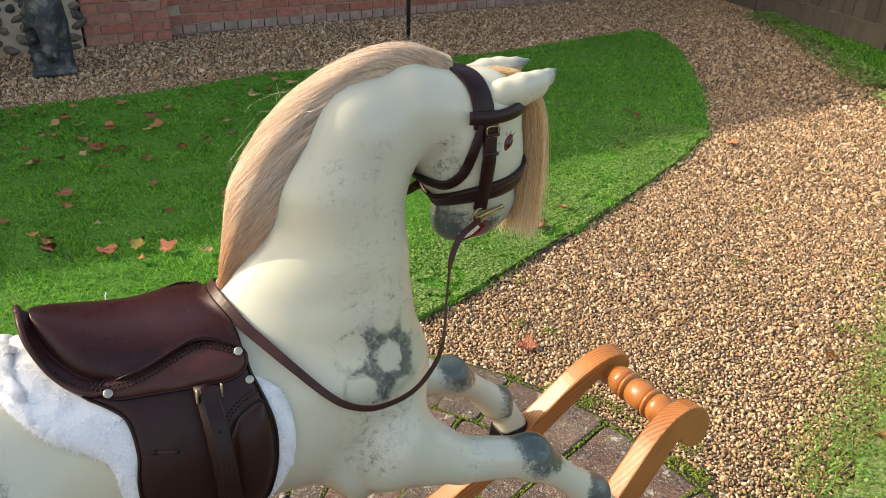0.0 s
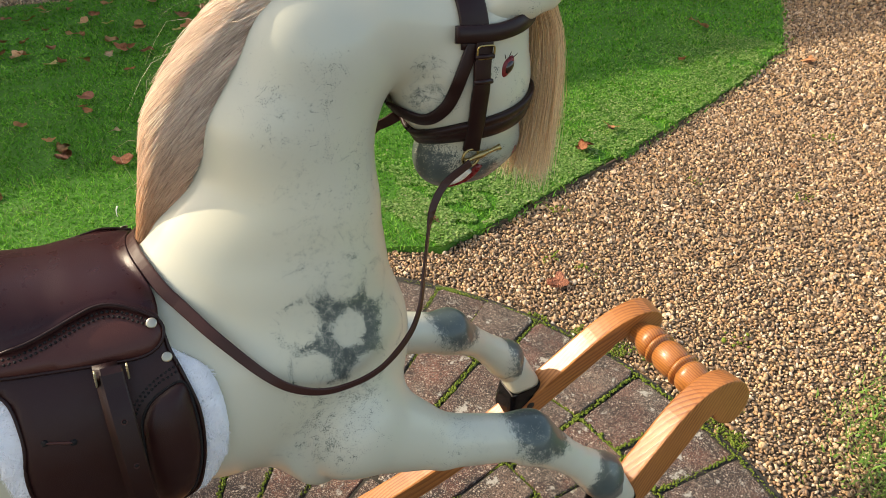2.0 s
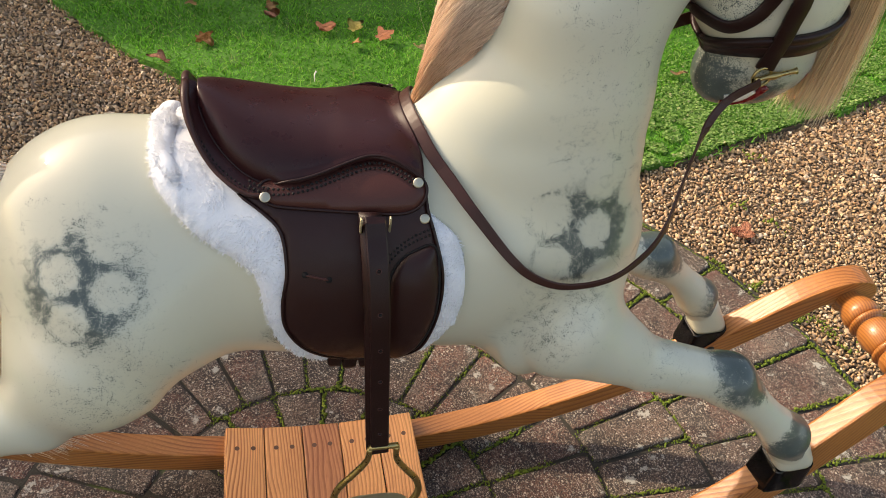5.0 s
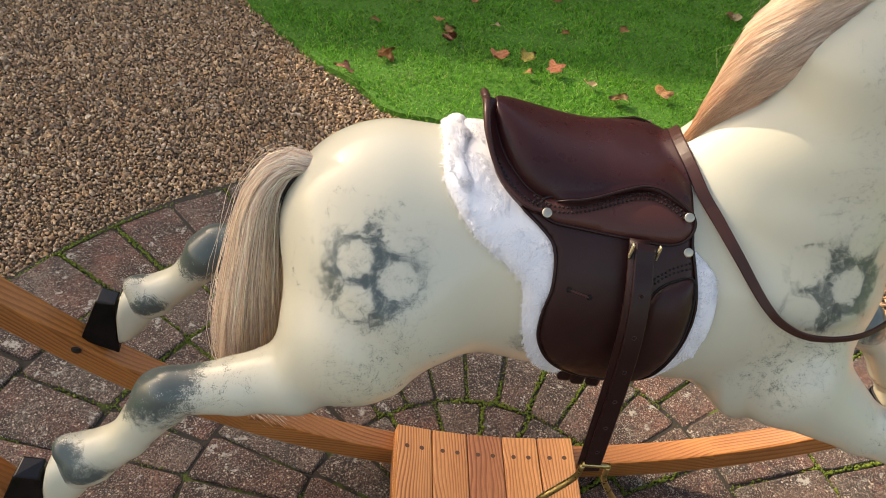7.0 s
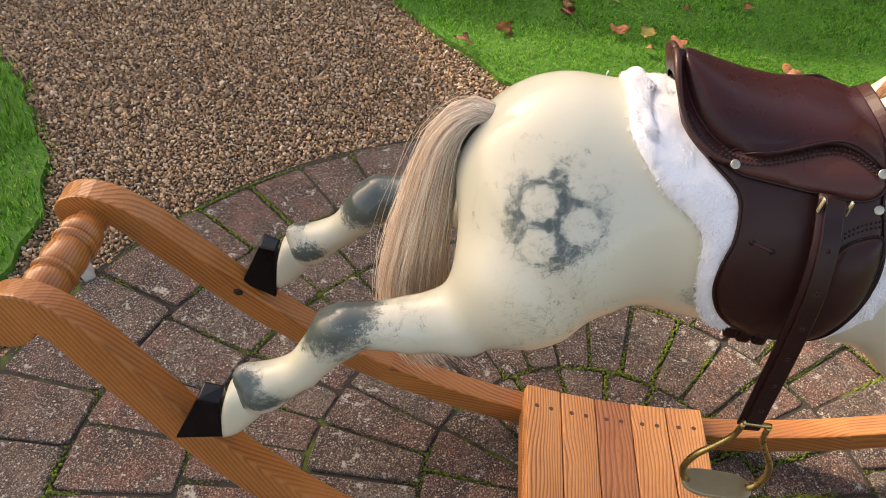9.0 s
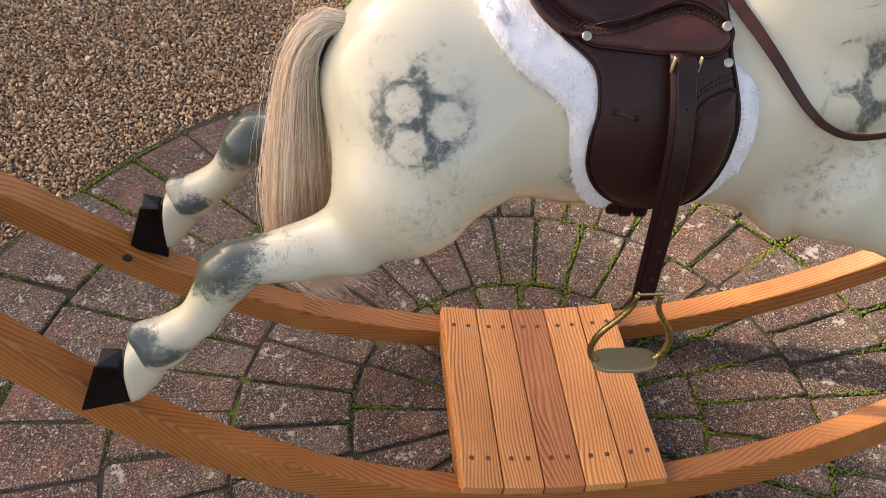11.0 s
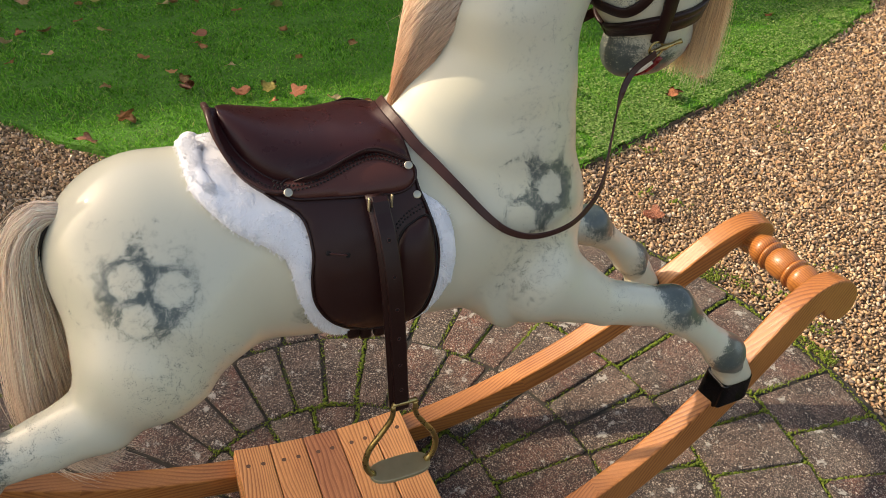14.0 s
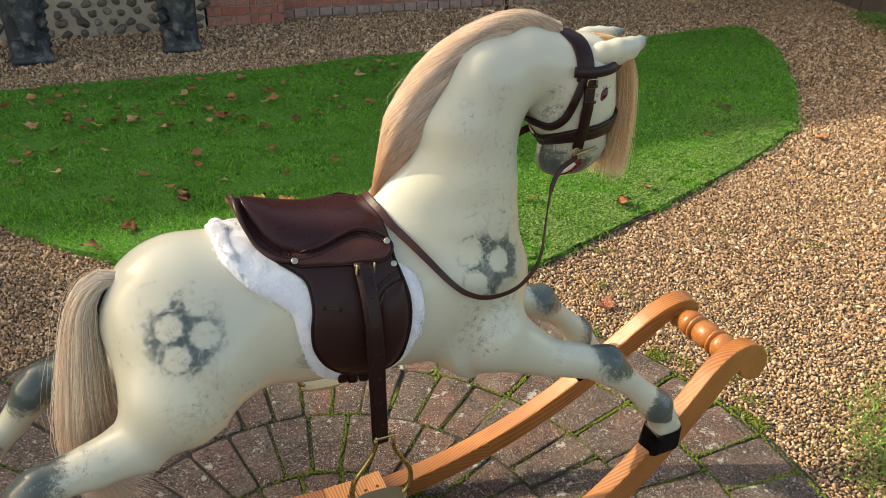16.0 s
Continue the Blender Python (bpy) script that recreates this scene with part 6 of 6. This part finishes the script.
def paver_mesh(r0, r1, angle, seed):
    rnd = random.Random(seed)
    g = 0.0034
    pts = []
    for r, s in ((r0 + g, -1), (r1 - g, -1), (r1 - g, 1), (r0 + g, 1)):
        half = angle / 2 * r - g
        pts.append((r + rnd.uniform(-0.002, 0.002), s * (half + rnd.uniform(-0.002, 0.002))))
    bm = bmesh.new()
    c = 0.005
    rows = []
    for inset, z in ((0.0, -0.02), (0.0, -0.005), (c * 0.45, -0.0012), (c * 1.3, 0.0)):
        row = []
        cx, cy = sum(p[0] for p in pts) / 4, 0.0
        for i, (x, y) in enumerate(pts):
            nx, ny = pts[(i + 1) % 4]
            for t in (0.06, 0.5, 0.94):
                qx, qy = x + (nx - x) * t, y + (ny - y) * t
                d = math.hypot(cx - qx, cy - qy)
                f = inset / d
                row.append(bm.verts.new((qx + (cx - qx) * f, qy + (cy - qy) * f, z + rnd.uniform(-0.0006, 0.0006))))
        rows.append(row)
    for a, b in zip(rows, rows[1:]):
        for i in range(12):
            bm.faces.new((a[i], a[(i + 1) % 12], b[(i + 1) % 12], b[i]))
    bm.faces.new(rows[-1])
    me = bpy.data.meshes.new("paver")
    bmesh.ops.recalc_face_normals(bm, faces=bm.faces)
    bm.to_mesh(me)
    bm.free()
    me.materials.append(PAVER)
    return me


rnd = random.Random(4)
for ring_no, (r0, r1, count) in enumerate(zip(RADII, RADII[1:], COUNTS)):
    meshes = [paver_mesh(r0, r1, math.tau / count, ring_no * 10 + j) for j in range(4)]
    shift = (0.35, radians(4.5), radians(3.0), radians(1.0), radians(3.2))[ring_no]
    for i in range(count):
        ob = new("paver", rnd.choice(meshes))
        ob.parent = pavement
        ob.matrix_world = Matrix.Translation((RING.x, RING.y, rnd.uniform(-0.003, 0.0))) @ pose(0, 0, 0, rnd.uniform(-0.35, 0.35), rnd.uniform(-0.3, 0.3), math.degrees(shift + i * math.tau / count) + rnd.uniform(-0.25, 0.25))
bm = bmesh.new()
bmesh.ops.create_cone(bm, cap_ends=True, segments=32, radius1=0.102, radius2=0.1, depth=0.02)
bmesh.ops.translate(bm, verts=bm.verts, vec=(RING.x, RING.y, -0.0112))
part("paver", bm, PAVER, pavement, smooth=False)

# moss in the joints
MOSS = plain("moss", (0.070, 0.105, 0.010), (0.19, 0.25, 0.026), 240, 0.95, bump=0.6)


def moss_clumps():
    px, py = [], []
    for ring_no, (r0, r1, count) in enumerate(zip(RADII, RADII[1:], COUNTS)):
        shift = (0.35, radians(4.5), radians(3.0), radians(1.0), radians(3.2))[ring_no]
        for a in np.arange(0, math.tau, 0.0020 / r1):
            px.append(RING.x + (r1 + np.random.normal() * 0.0034) * math.cos(a)), py.append(RING.y + (r1 + np.random.normal() * 0.0034) * math.sin(a))
        for i in range(count):
            a = shift + (i + 0.5) * math.tau / count
            for r in np.arange(r0, r1, 0.0020):
                o = np.random.normal() * 0.003
                px.append(RING.x + r * math.cos(a) - o * math.sin(a)), py.append(RING.y + r * math.sin(a) + o * math.cos(a))
    return np.array(px), np.array(py)


x, y = moss_clumps()
grow = 0.12 * x + np.array([noise.noise((a * 2.1, b * 2.1, 3.0)) + 0.6 * noise.noise((a * 9, b * 9, 1.0)) for a, b in zip(x, y)]) + 0.16 * np.clip((np.hypot(x, y) - 0.3) / 0.5, -1, 1.6)
keep = grow > np.random.uniform(-0.10, 0.24, len(x))
x, y, grow = x[keep], y[keep], grow[keep]
v_, f_ = stones(x, y, 0.0015 + 0.0034 * np.clip(grow + 0.1, 0, 0.7) * np.random.uniform(0.4, 1.3, len(x)), -0.0048, OCTA)
tagged(np_part("moss", v_, f_, MOSS, None), "bright green moss in the paving joints", "moss", kind="stuff")
n = 24000
a = np.random.uniform(0, math.tau, n)
r = 1.185 + np.abs(np.random.normal(size=n)) * 0.045
x, y = RING.x + r * np.cos(a), RING.y + r * np.sin(a)
keep = np.array([noise.noise((p * 3.1, q * 3.1, 8.0)) + 0.5 * noise.noise((p * 14, q * 14, 2.0)) > 0.30 - 0.13 * p for p, q in zip(x, y)])
v_, f_ = stones(x[keep], y[keep], np.random.uniform(0.0014, 0.0042, keep.sum()), -0.006, OCTA)
tagged(np_part("moss", v_, f_, MOSS, None), "cushions of moss along the paving edge", "moss", kind="stuff")
n = 224
x, y = np.random.uniform(1.2, 2.7, n), np.random.uniform(0.0, 1.1, n)
spots = [(x[i // 14 * 14] + random.gauss(0, 0.02), y[i // 14 * 14] + random.gauss(0, 0.02)) for i in range(n)]
v_, f_ = stones(np.array([p[0] for p in spots]), np.array([p[1] for p in spots]), np.random.uniform(0.002, 0.0065, n), -0.002)
tagged(np_part("moss", v_, f_, MOSS, None), "small green weeds in the gravel", "weeds", kind="stuff")

# thin dark edging along the lawn
EDGE = plain("edging_steel", (0.06, 0.042, 0.026), (0.10, 0.07, 0.045), 30, 0.8)
bm = bmesh.new()
line = curve_points([(x, y, 0.0) for x, y in LAWN[9:13]], 70)
side = unit(np.cross(unit(np.gradient(line, axis=0)), (0, 0, 1)))
sweep(bm, line + side * 0.008, side, np.array([(0, 0, 1.0)] * 70), [(-0.003, -0.03), (0.003, -0.03), (0.003, 0.003), (-0.003, 0.003)])
tagged(part("lawn_edging", bm, EDGE, None, smooth=False), "thin rusty lawn edging strip", "edging", kind="structure")


# ---- house walls, fence and garden pieces ----


def brick_clay(name, *tones):
    m, nt, b = shader(name, 0.85)
    pick = by_object(nt)
    v = spread(nt, coords(nt), pick, 9.0)
    base = ramp(nt, pick, *[(i / (len(tones) - 1), t) for i, t in enumerate(tones)])
    base = blend(nt, ramp(nt, grain(nt, v, 20, 5), (0.45, 0.0), (0.7, 0.7)), base, tuple(c * 0.55 for c in tones[0]))
    base = blend(nt, ramp(nt, grain(nt, v, 55, 4), (0.62, 0.0), (0.72, 0.6)), base, (0.40, 0.34, 0.30))
    nt.links.new(base, b.inputs["Base Color"])
    relief(nt, b, grain(nt, v, 90, 5), 0.7, 0.004)
    return m


def walling(name, brick, mortar):
    m, nt, b = shader(name, 0.9)
    n = nt.nodes.new("ShaderNodeTexBrick")
    c = nt.nodes.new("ShaderNodeTexCoord")
    mp = nt.nodes.new("ShaderNodeMapping")
    mp.inputs["Rotation"].default_value = (radians(90), 0, 0)
    nt.links.new(c.outputs["Object"], mp.inputs[0])
    nt.links.new(mp.outputs[0], n.inputs["Vector"])
    n.inputs["Scale"].default_value = 1.0
    n.inputs["Brick Width"].default_value, n.inputs["Row Height"].default_value, n.inputs["Mortar Size"].default_value = 0.225, 0.075, 0.005
    n.inputs["Color1"].default_value, n.inputs["Color2"].default_value, n.inputs["Mortar"].default_value = (*brick, 1), (*(k * 0.7 for k in brick), 1), (*mortar, 1)
    nt.links.new(n.outputs["Color"], b.inputs["Base Color"])
    return m


def weathered(name):
    m, nt, b = shader(name, 0.6)
    v = coords(nt)
    col = blend(nt, grain(nt, v, 18, 5), (0.012, 0.017, 0.022), (0.045, 0.055, 0.062))
    col = blend(nt, ramp(nt, grain(nt, v, 11, 5, 0.65), (0.50, 0.0), (0.66, 0.75)), col, (0.20, 0.20, 0.16))
    nt.links.new(col, b.inputs["Base Color"])
    relief(nt, b, grain(nt, v, 60, 5), 0.6, 0.006)
    return m


CLAY = brick_clay("red_brick", (0.40, 0.13, 0.090), (0.46, 0.18, 0.125), (0.34, 0.14, 0.11), (0.50, 0.25, 0.19))
GREY_CLAY = brick_clay("grey_brick", (0.36, 0.22, 0.18), (0.44, 0.31, 0.26), (0.33, 0.25, 0.22))
WALLING = walling("brickwork", (0.23, 0.08, 0.055), (0.34, 0.30, 0.25))
RENDERED = plain("cream_render", (0.66, 0.60, 0.50), (0.74, 0.68, 0.58), 4, 0.9, bump=0.4)
MORTAR = plain("lime_mortar", (0.36, 0.28, 0.20), (0.52, 0.44, 0.34), 25, 0.95, bump=0.6)
FLINT = brick_clay("flint", (0.05, 0.05, 0.055), (0.22, 0.17, 0.12), (0.10, 0.08, 0.065), (0.30, 0.26, 0.21))
BOARD = timber("weathered_board", (0.185, 0.150, 0.120), (0.055, 0.044, 0.035), "z", 0.85, 0.008, 0.0)
STONE = weathered("dark_cast_stone")
BLACK = plain("black_metal", (0.012, 0.012, 0.013), (0.02, 0.02, 0.022), 40, 0.45)
PEG = plain("painted_peg", (0.55, 0.52, 0.46), (0.68, 0.66, 0.60), 60, 0.7)

bm = bmesh.new()
box(bm, -13.0, 0.64, 5.36, 5.85, -0.2, 4.4)
wall = part("wall_north", bm, MORTAR, None, smooth=False)
tagged(wall, "old flint and mortar house wall", "wall", kind="structure")
bm = bmesh.new()
box(bm, 0.66, 1.27, 5.40, 5.85, -0.2, 4.45)
pier = tagged(part("wall_north_pier", bm, WALLING, None, smooth=False), "red brick pier of the house wall", "wall", kind="structure")
bm = bmesh.new()
box(bm, 1.28, 9.5, 5.56, 5.85, -0.2, 4.65)
brickwall = tagged(part("wall_north_brick", bm, WALLING, None, smooth=False), "red brick house wall with grey brick plinth", "wall", kind="structure")
# unseen wall, added to shade the horse and paving; pale to bounce light
bm = bmesh.new()
box(bm, -4.2, 2.2, -0.15, 0.15, -0.2, 9.56)
shade_wall = part("wall_west", bm, RENDERED, None, smooth=False)
shade_wall.matrix_world = Matrix.Translation((-11.30, 7.82, 0)) @ pose(0, 0, 0, 0, 0, 120.0)
tagged(shade_wall, "unseen cream rendered wall added to cast shade", "wall", kind="structure")


def brick_mesh(w, mat):
    bm = bmesh.new()
    box(bm, -w / 2, w / 2, -0.05, 0.05, -0.0325, 0.0325, 0.004)
    me = bpy.data.meshes.new("brick")
    bm.to_mesh(me)
    bm.free()
    me.materials.append(mat)
    return me


kinds = {(w, k): brick_mesh(w, mat) for w in (0.215, 0.1025, 0.048) for k, mat in (("red", CLAY), ("grey", GREY_CLAY))}
rnd = random.Random(8)


def lay(parent, y, x0, x1, row, widths, colour, z0=0.0):
    x, i = x0, 0
    while x < x1 - 0.04:
        w = widths[i % len(widths)]
        if x + w > x1 + 0.01:
            w = 0.1025 if x + 0.1025 <= x1 + 0.01 else 0.048
        ob = new("brick", kinds[(w, colour)])
        ob.parent = parent
        ob.matrix_world = Matrix.Translation((x + w / 2, y + 0.045 + rnd.uniform(-0.003, 0.003), z0 + row * 0.075 + 0.037)) @ pose(0, 0, 0, rnd.uniform(-0.8, 0.8), 0, rnd.uniform(-0.6, 0.6))
        x += w + 0.010
        i += 1


for base, x0, x1, y0 in ((pier, 0.662, 1.272, 5.394), (brickwall, 1.282, 6.35, 5.553)):
    bm = bmesh.new()
    box(bm, x0, x1, y0, y0 + 0.03, -0.1, 0.39)
    part("mortar_bed", bm, MORTAR, base, "pale lime mortar", False)
for row in range(5):
    lay(pier, 5.385, 0.665, 1.27, row, ((0.215, 0.1025, 0.048, 0.1025), (0.1025, 0.215, 0.215))[row % 2], "red")
lay(brickwall, 5.535, 1.29, 6.3, 0, (0.1025,), "grey")
for row in range(1, 4):
    lay(brickwall, 5.545, 1.29 - 0.112 * (row % 2) + 0.112, 6.3, row, (0.215,), "red")

pebbles = []
for i in range(5):
    bm = bmesh.new()
    bmesh.ops.create_icosphere(bm, subdivisions=2, radius=1.0)
    for v in bm.verts:
        v.co *= 1 + 0.35 * noise.noise(v.co * 1.6 + Vector((i * 7, 0, 0)))
    me = bpy.data.meshes.new("flint")
    bm.to_mesh(me)
    bm.free()
    me.materials.append(FLINT)
    pebbles.append(me)
for row in range(8):
    x = -1.75 + 0.03 * (row % 2)
    while x < 0.60:
        w = rnd.uniform(0.03, 0.065)
        ob = new("flint", rnd.choice(pebbles))
        ob.parent = wall
        ob.matrix_world = Matrix.Translation((x + w, 5.365, 0.02 + row * 0.072 + rnd.uniform(-0.012, 0.012))) @ pose(0, 0, 0, rnd.uniform(-30, 30), rnd.uniform(-40, 40), rnd.uniform(0, 360)) @ Matrix.Diagonal((w, 0.03, rnd.uniform(0.024, 0.038), 1))
        x += 2 * w + rnd.uniform(0.01, 0.04)

# boarded fence
a, b = np.array((7.42, 6.05)), np.array((5.42, 0.45))
length = float(np.linalg.norm(b - a))
way = math.degrees(math.atan2(*(b - a)[::-1]))
FENCE_M = Matrix.Translation((*a, 0)) @ pose(0, 0, 0, 0, 0, way)
fence = thing("fence", "weathered grey boarded garden fence on gravel boards", "fence", kind="structure", m=FENCE_M)
x = 0.0
board_mesh = []
for i in range(3):
    bm = bmesh.new()
    prism(bm, [(0.0, 0.018), (0.0, 0.007), (0.150, -0.010), (0.150, -0.002)], lambda p, k: (p[0], p[1], 0.19 + k * 1.55))
    me = bpy.data.meshes.new("board")
    bm.to_mesh(me)
    bm.free()
    me.materials.append(BOARD)
    board_mesh.append(me)
while x < length:
    ob = new("board", board_mesh[int(x * 10) % 3])
    ob.parent = fence
    ob.location = (x, 0, rnd.uniform(-0.004, 0.004))
    ob.rotation_euler = (rnd.uniform(-0.006, 0.006), rnd.uniform(-0.004, 0.004), 0)
    x += 0.146
x = 0.0
while x < length:
    bm = bmesh.new()
    box(bm, x + 0.004, min(x + 1.83, length), -0.016, 0.024, -0.05, 0.175, 0.003)
    part("gravel_board", bm, BOARD, fence, "wide weathered gravel board", False)
    bm = bmesh.new()
    box(bm, x, min(x + 1.83, length), -0.022, 0.006, 0.172, 0.19, 0.003)
    part("capping", bm, BOARD, fence, "thin capping strip", False)
    bm = bmesh.new()
    box(bm, x - 0.05, x + 0.05, 0.03, 0.13, -0.2, 1.85, 0.006)
    part("post", bm, BOARD, fence, "square fence post", False)
    x += 1.85

# two dark horse-head statues, muzzle down over a square foot
def head_form(s):
    slab = [(0, 1.0, .012, [(-.11, y, .018, .022), (.11, y, .018, .022)]) for y in (-.10, -.06, -.02, .02, .06, .10)]
    ramp_ = [(0, 1.0, .02, [(x, -.08, .03, .018), (x, .02, .10, .035)]) for x in (-.085, -.04, .0, .04, .085)]
    neck = [(0, .9, .03, [(x, .09, .05, .07), (x, .10, .30, .075), (x * .8, .08, .55, .06)]) for x in (-.055, 0, .055)]
    face = [(0, .82, .02, [(0, -.07, .125, .042), (0, -.068, .16, .046), (0, -.045, .26, .058), (0, -.02, .38, .078), (0, .02, .50, .08)]),
            (0, 1.0, .02, [(-.045, .0, .33, .05), (-.05, .02, .42, .055)]), (0, 1.0, .02, [(.045, .0, .33, .05), (.05, .02, .42, .055)]),
            (0, 1.0, .006, [(-.022, -.112, .125, .012), (-.026, -.105, .145, .012)]), (0, 1.0, .006, [(.022, -.112, .125, .012), (.026, -.105, .145, .012)]),
            (0, 1.0, .006, [(-.052, -.06, .385, .016), (-.058, -.05, .40, .014)]), (0, 1.0, .006, [(.052, -.06, .385, .016), (.058, -.05, .40, .014)])]
    locks = [(0, 1.0, .006, [(s * .085, .02 + .03 * (k % 2), .12 + k * .048, .024), (s * .118, .055, .085 + k * .048, .017), (s * .112, .11, .07 + k * .048, .012)]) for k in range(10)]
    ears = [(0, .7, .01, [(q * .045, .05, .55, .028), (q * .055, .03, .63, .008)]) for q in (-1, 1)]
    return neck + slab + ramp_ + face + locks + ears


for x, y, turn, s in ((0.365, 4.72, -6.0, -1), (-0.59, 4.70, 4.0, 1)):
    v_, f_ = skin((-0.18, -0.19, -0.02), (0.18, 0.22, 0.66), 0.011, head_form(s))
    ob = new("horse_statue", quick_mesh("horse_statue", v_, f_, STONE))
    ob.matrix_world = Matrix.Translation((x, y, -0.004)) @ pose(0, 0, 0, 0, 0, turn)
    tagged(ob, "dark cast stone horse head statue on the gravel", "statue", "statues by the wall")

bm = bmesh.new()
tube(bm, [(2.96, 4.65, z) for z in (-0.1, 0.4, 1.0, 1.7)], 0.017, 16)
tagged(part("garden_pole", bm, BLACK, None), "slim black metal pole standing in the gravel", "pole")
bm = bmesh.new()
box(bm, -0.012, 0.012, -0.028, 0.028, -0.03, 0.055, 0.004)
peg = part("edging_peg", bm, PEG, None, "", False)
peg.matrix_world = Matrix.Translation((-1.125, 0.45, 0.0)) @ pose(0, 0, 0, 8, -14, 35)
tagged(peg, "short pale wooden peg at the paving edge", "peg")


# fallen leaves
def leaf_mesh(seed):
    rnd = random.Random(seed)
    n = 40
    lobes = rnd.choice((3, 5, 5))
    rim = []
    for i in range(n):
        a = i / n * math.tau
        r = 0.55 + 0.45 * abs(math.cos(lobes * a / 2)) ** 1.6
        r *= 0.75 + 0.35 * math.cos(a) + rnd.uniform(-0.05, 0.05)
        rim.append((max(r, 0.18) * math.cos(a), max(r, 0.18) * math.sin(a)))
    bm = bmesh.new()
    curl, dip = rnd.uniform(0.15, 0.5), rnd.uniform(-0.2, 0.5)
    up = lambda x, y: 0.10 + curl * (abs(y) ** 1.6) + dip * 0.4 * x * x + 0.12 * math.sin(5 * x + seed)
    mid = bm.verts.new((0, 0, up(0, 0)))
    half = [bm.verts.new((x * 0.55, y * 0.55, up(x * 0.55, y * 0.55))) for x, y in rim]
    out = [bm.verts.new((x, y, up(x, y))) for x, y in rim]
    for i in range(n):
        j = (i + 1) % n
        bm.faces.new((mid, half[i], half[j]))
        bm.faces.new((half[i], out[i], out[j], half[j]))
    bmesh.ops.solidify(bm, geom=bm.faces[:], thickness=0.02)
    me = bpy.data.meshes.new("leaf")
    bmesh.ops.recalc_face_normals(bm, faces=bm.faces)
    bm.to_mesh(me)
    bm.free()
    me.polygons.foreach_set("use_smooth", np.full(len(me.polygons), True))
    me.materials.append(LEAF)
    return me


def leaf_skin():
    m, nt, b = shader("dead_leaf", 0.7)
    pick = by_object(nt)
    v = spread(nt, coords(nt), pick, 5.0)
    col = ramp(nt, pick, (0.0, (0.44, 0.15, 0.07)), (0.3, (0.60, 0.27, 0.11)), (0.55, (0.68, 0.39, 0.20)), (0.75, (0.46, 0.17, 0.10)), (0.9, (0.72, 0.52, 0.33)), (1.0, (0.55, 0.44, 0.12)))
    nt.links.new(blend(nt, ramp(nt, grain(nt, v, 3.5, 4), (0.52, 0.0), (0.78, 0.5)), col, (0.20, 0.09, 0.05)), b.inputs["Base Color"])
    relief(nt, b, grain(nt, v, 6, 4), 0.5, 0.05)
    return m


LEAF = leaf_skin()
leaves = [leaf_mesh(i) for i in range(7)]
rnd = random.Random(21)
SPOTS = [(0.06, 2.94), (0.97, 2.92), (-0.16, 3.32), (-0.09, 3.11), (-0.27, 3.06), (-0.68, 3.06), (-0.59, 2.74), (-0.48, 2.74), (-0.26, 2.67), (-0.65, 2.67), (-0.46, 2.47), (0.1, 2.4), (-0.01, 2.04), (0.19, 2.12), (0.52, 2.75), (0.69, 2.83),
         (0.03, 3.42), (-0.59, 3.64), (-0.15, 3.68), (0.16, 3.75), (0.79, 3.53), (1.43, 3.66), (2.64, 1.86), (3.06, 2.2), (4.52, 3.65), (1.32, 1.47), (1.67, 1.3), (1.88, 1.4), (3.25, 1.64), (-0.35, 2.82), (-0.12, 2.3), (1.16, 2.98), (0.7, 2.17)]
MORE = [(-0.61, 2.44), (-0.35, 1.66), (-0.04, 2.13), (0.11, 2.34), (-0.01, 1.97), (0.16, 1.86), (0.45, 2.1), (-0.24, 1.82), (0.26, 1.75), (0.36, 1.79), (0.58, 1.61), (0.74, 1.66), (0.47, 1.7), (1.92, 0.17), (3.09, 2.28), (0.27, 1.86), (1.72, -0.1), (0.99, 3.13), (1.29, 3.79), (1.17, 0.68)]
for i, (x, y) in enumerate(SPOTS + MORE + [(rnd.uniform(-0.9, 1.8), rnd.uniform(2.0, 3.9) if k % 3 else rnd.uniform(3.2, 3.9)) for k in range(48)] + [(rnd.uniform(-0.95, 0.5), rnd.uniform(2.9, 3.75)) for k in range(26)]):
    ob = new("fallen_leaf", leaves[i % 7])
    size = rnd.uniform(0.028, 0.052)
    ob.matrix_world = Matrix.Translation((x, y, 0.030 if inside(LAWN, np.array(x), np.array(y)) else 0.002)) @ pose(0, 0, 0, rnd.uniform(-18, 18), rnd.uniform(-18, 18), rnd.uniform(0, 360)) @ Matrix.Diagonal((size, size, size * 0.8, 1))
    tagged(ob, "curled brown fallen leaf lying on the grass", "leaf", "fallen leaves")

# a pale curled leaf and a white feather on the lawn
ob = new("fallen_leaf", leaves[2])
ob.matrix_world = Matrix.Translation((0.975, 1.087, 0.022)) @ pose(0, 0, 0, 35, 20, 60) @ Matrix.Diagonal((0.026, 0.026, 0.024, 1))
tagged(ob, "pale dry curled leaf standing up in the grass", "leaf", "fallen leaves")
bm = bmesh.new()
line = curve_points([(0, 0, 0.0), (0.012, 0.004, 0.016), (0.03, 0.006, 0.028), (0.052, 0.004, 0.034)], 12)
sweep(bm, line, np.array([(0.1, 1.0, 0.2)] * 12) * np.linspace(0.4, 1.0, 12)[:, None], np.array([(-0.5, 0, 0.8)] * 12), [(-0.005, 0), (0, 0.0008), (0.005, 0), (0, -0.0008)])
feather = part("feather", bm, PEG, None)
feather.matrix_world = Matrix.Translation((0.108, 1.531, 0.012)) @ pose(0, 0, 0, 0, 0, 70) @ Matrix.Scale(0.6, 4)
tagged(feather, "small white feather caught in the grass", "feather")
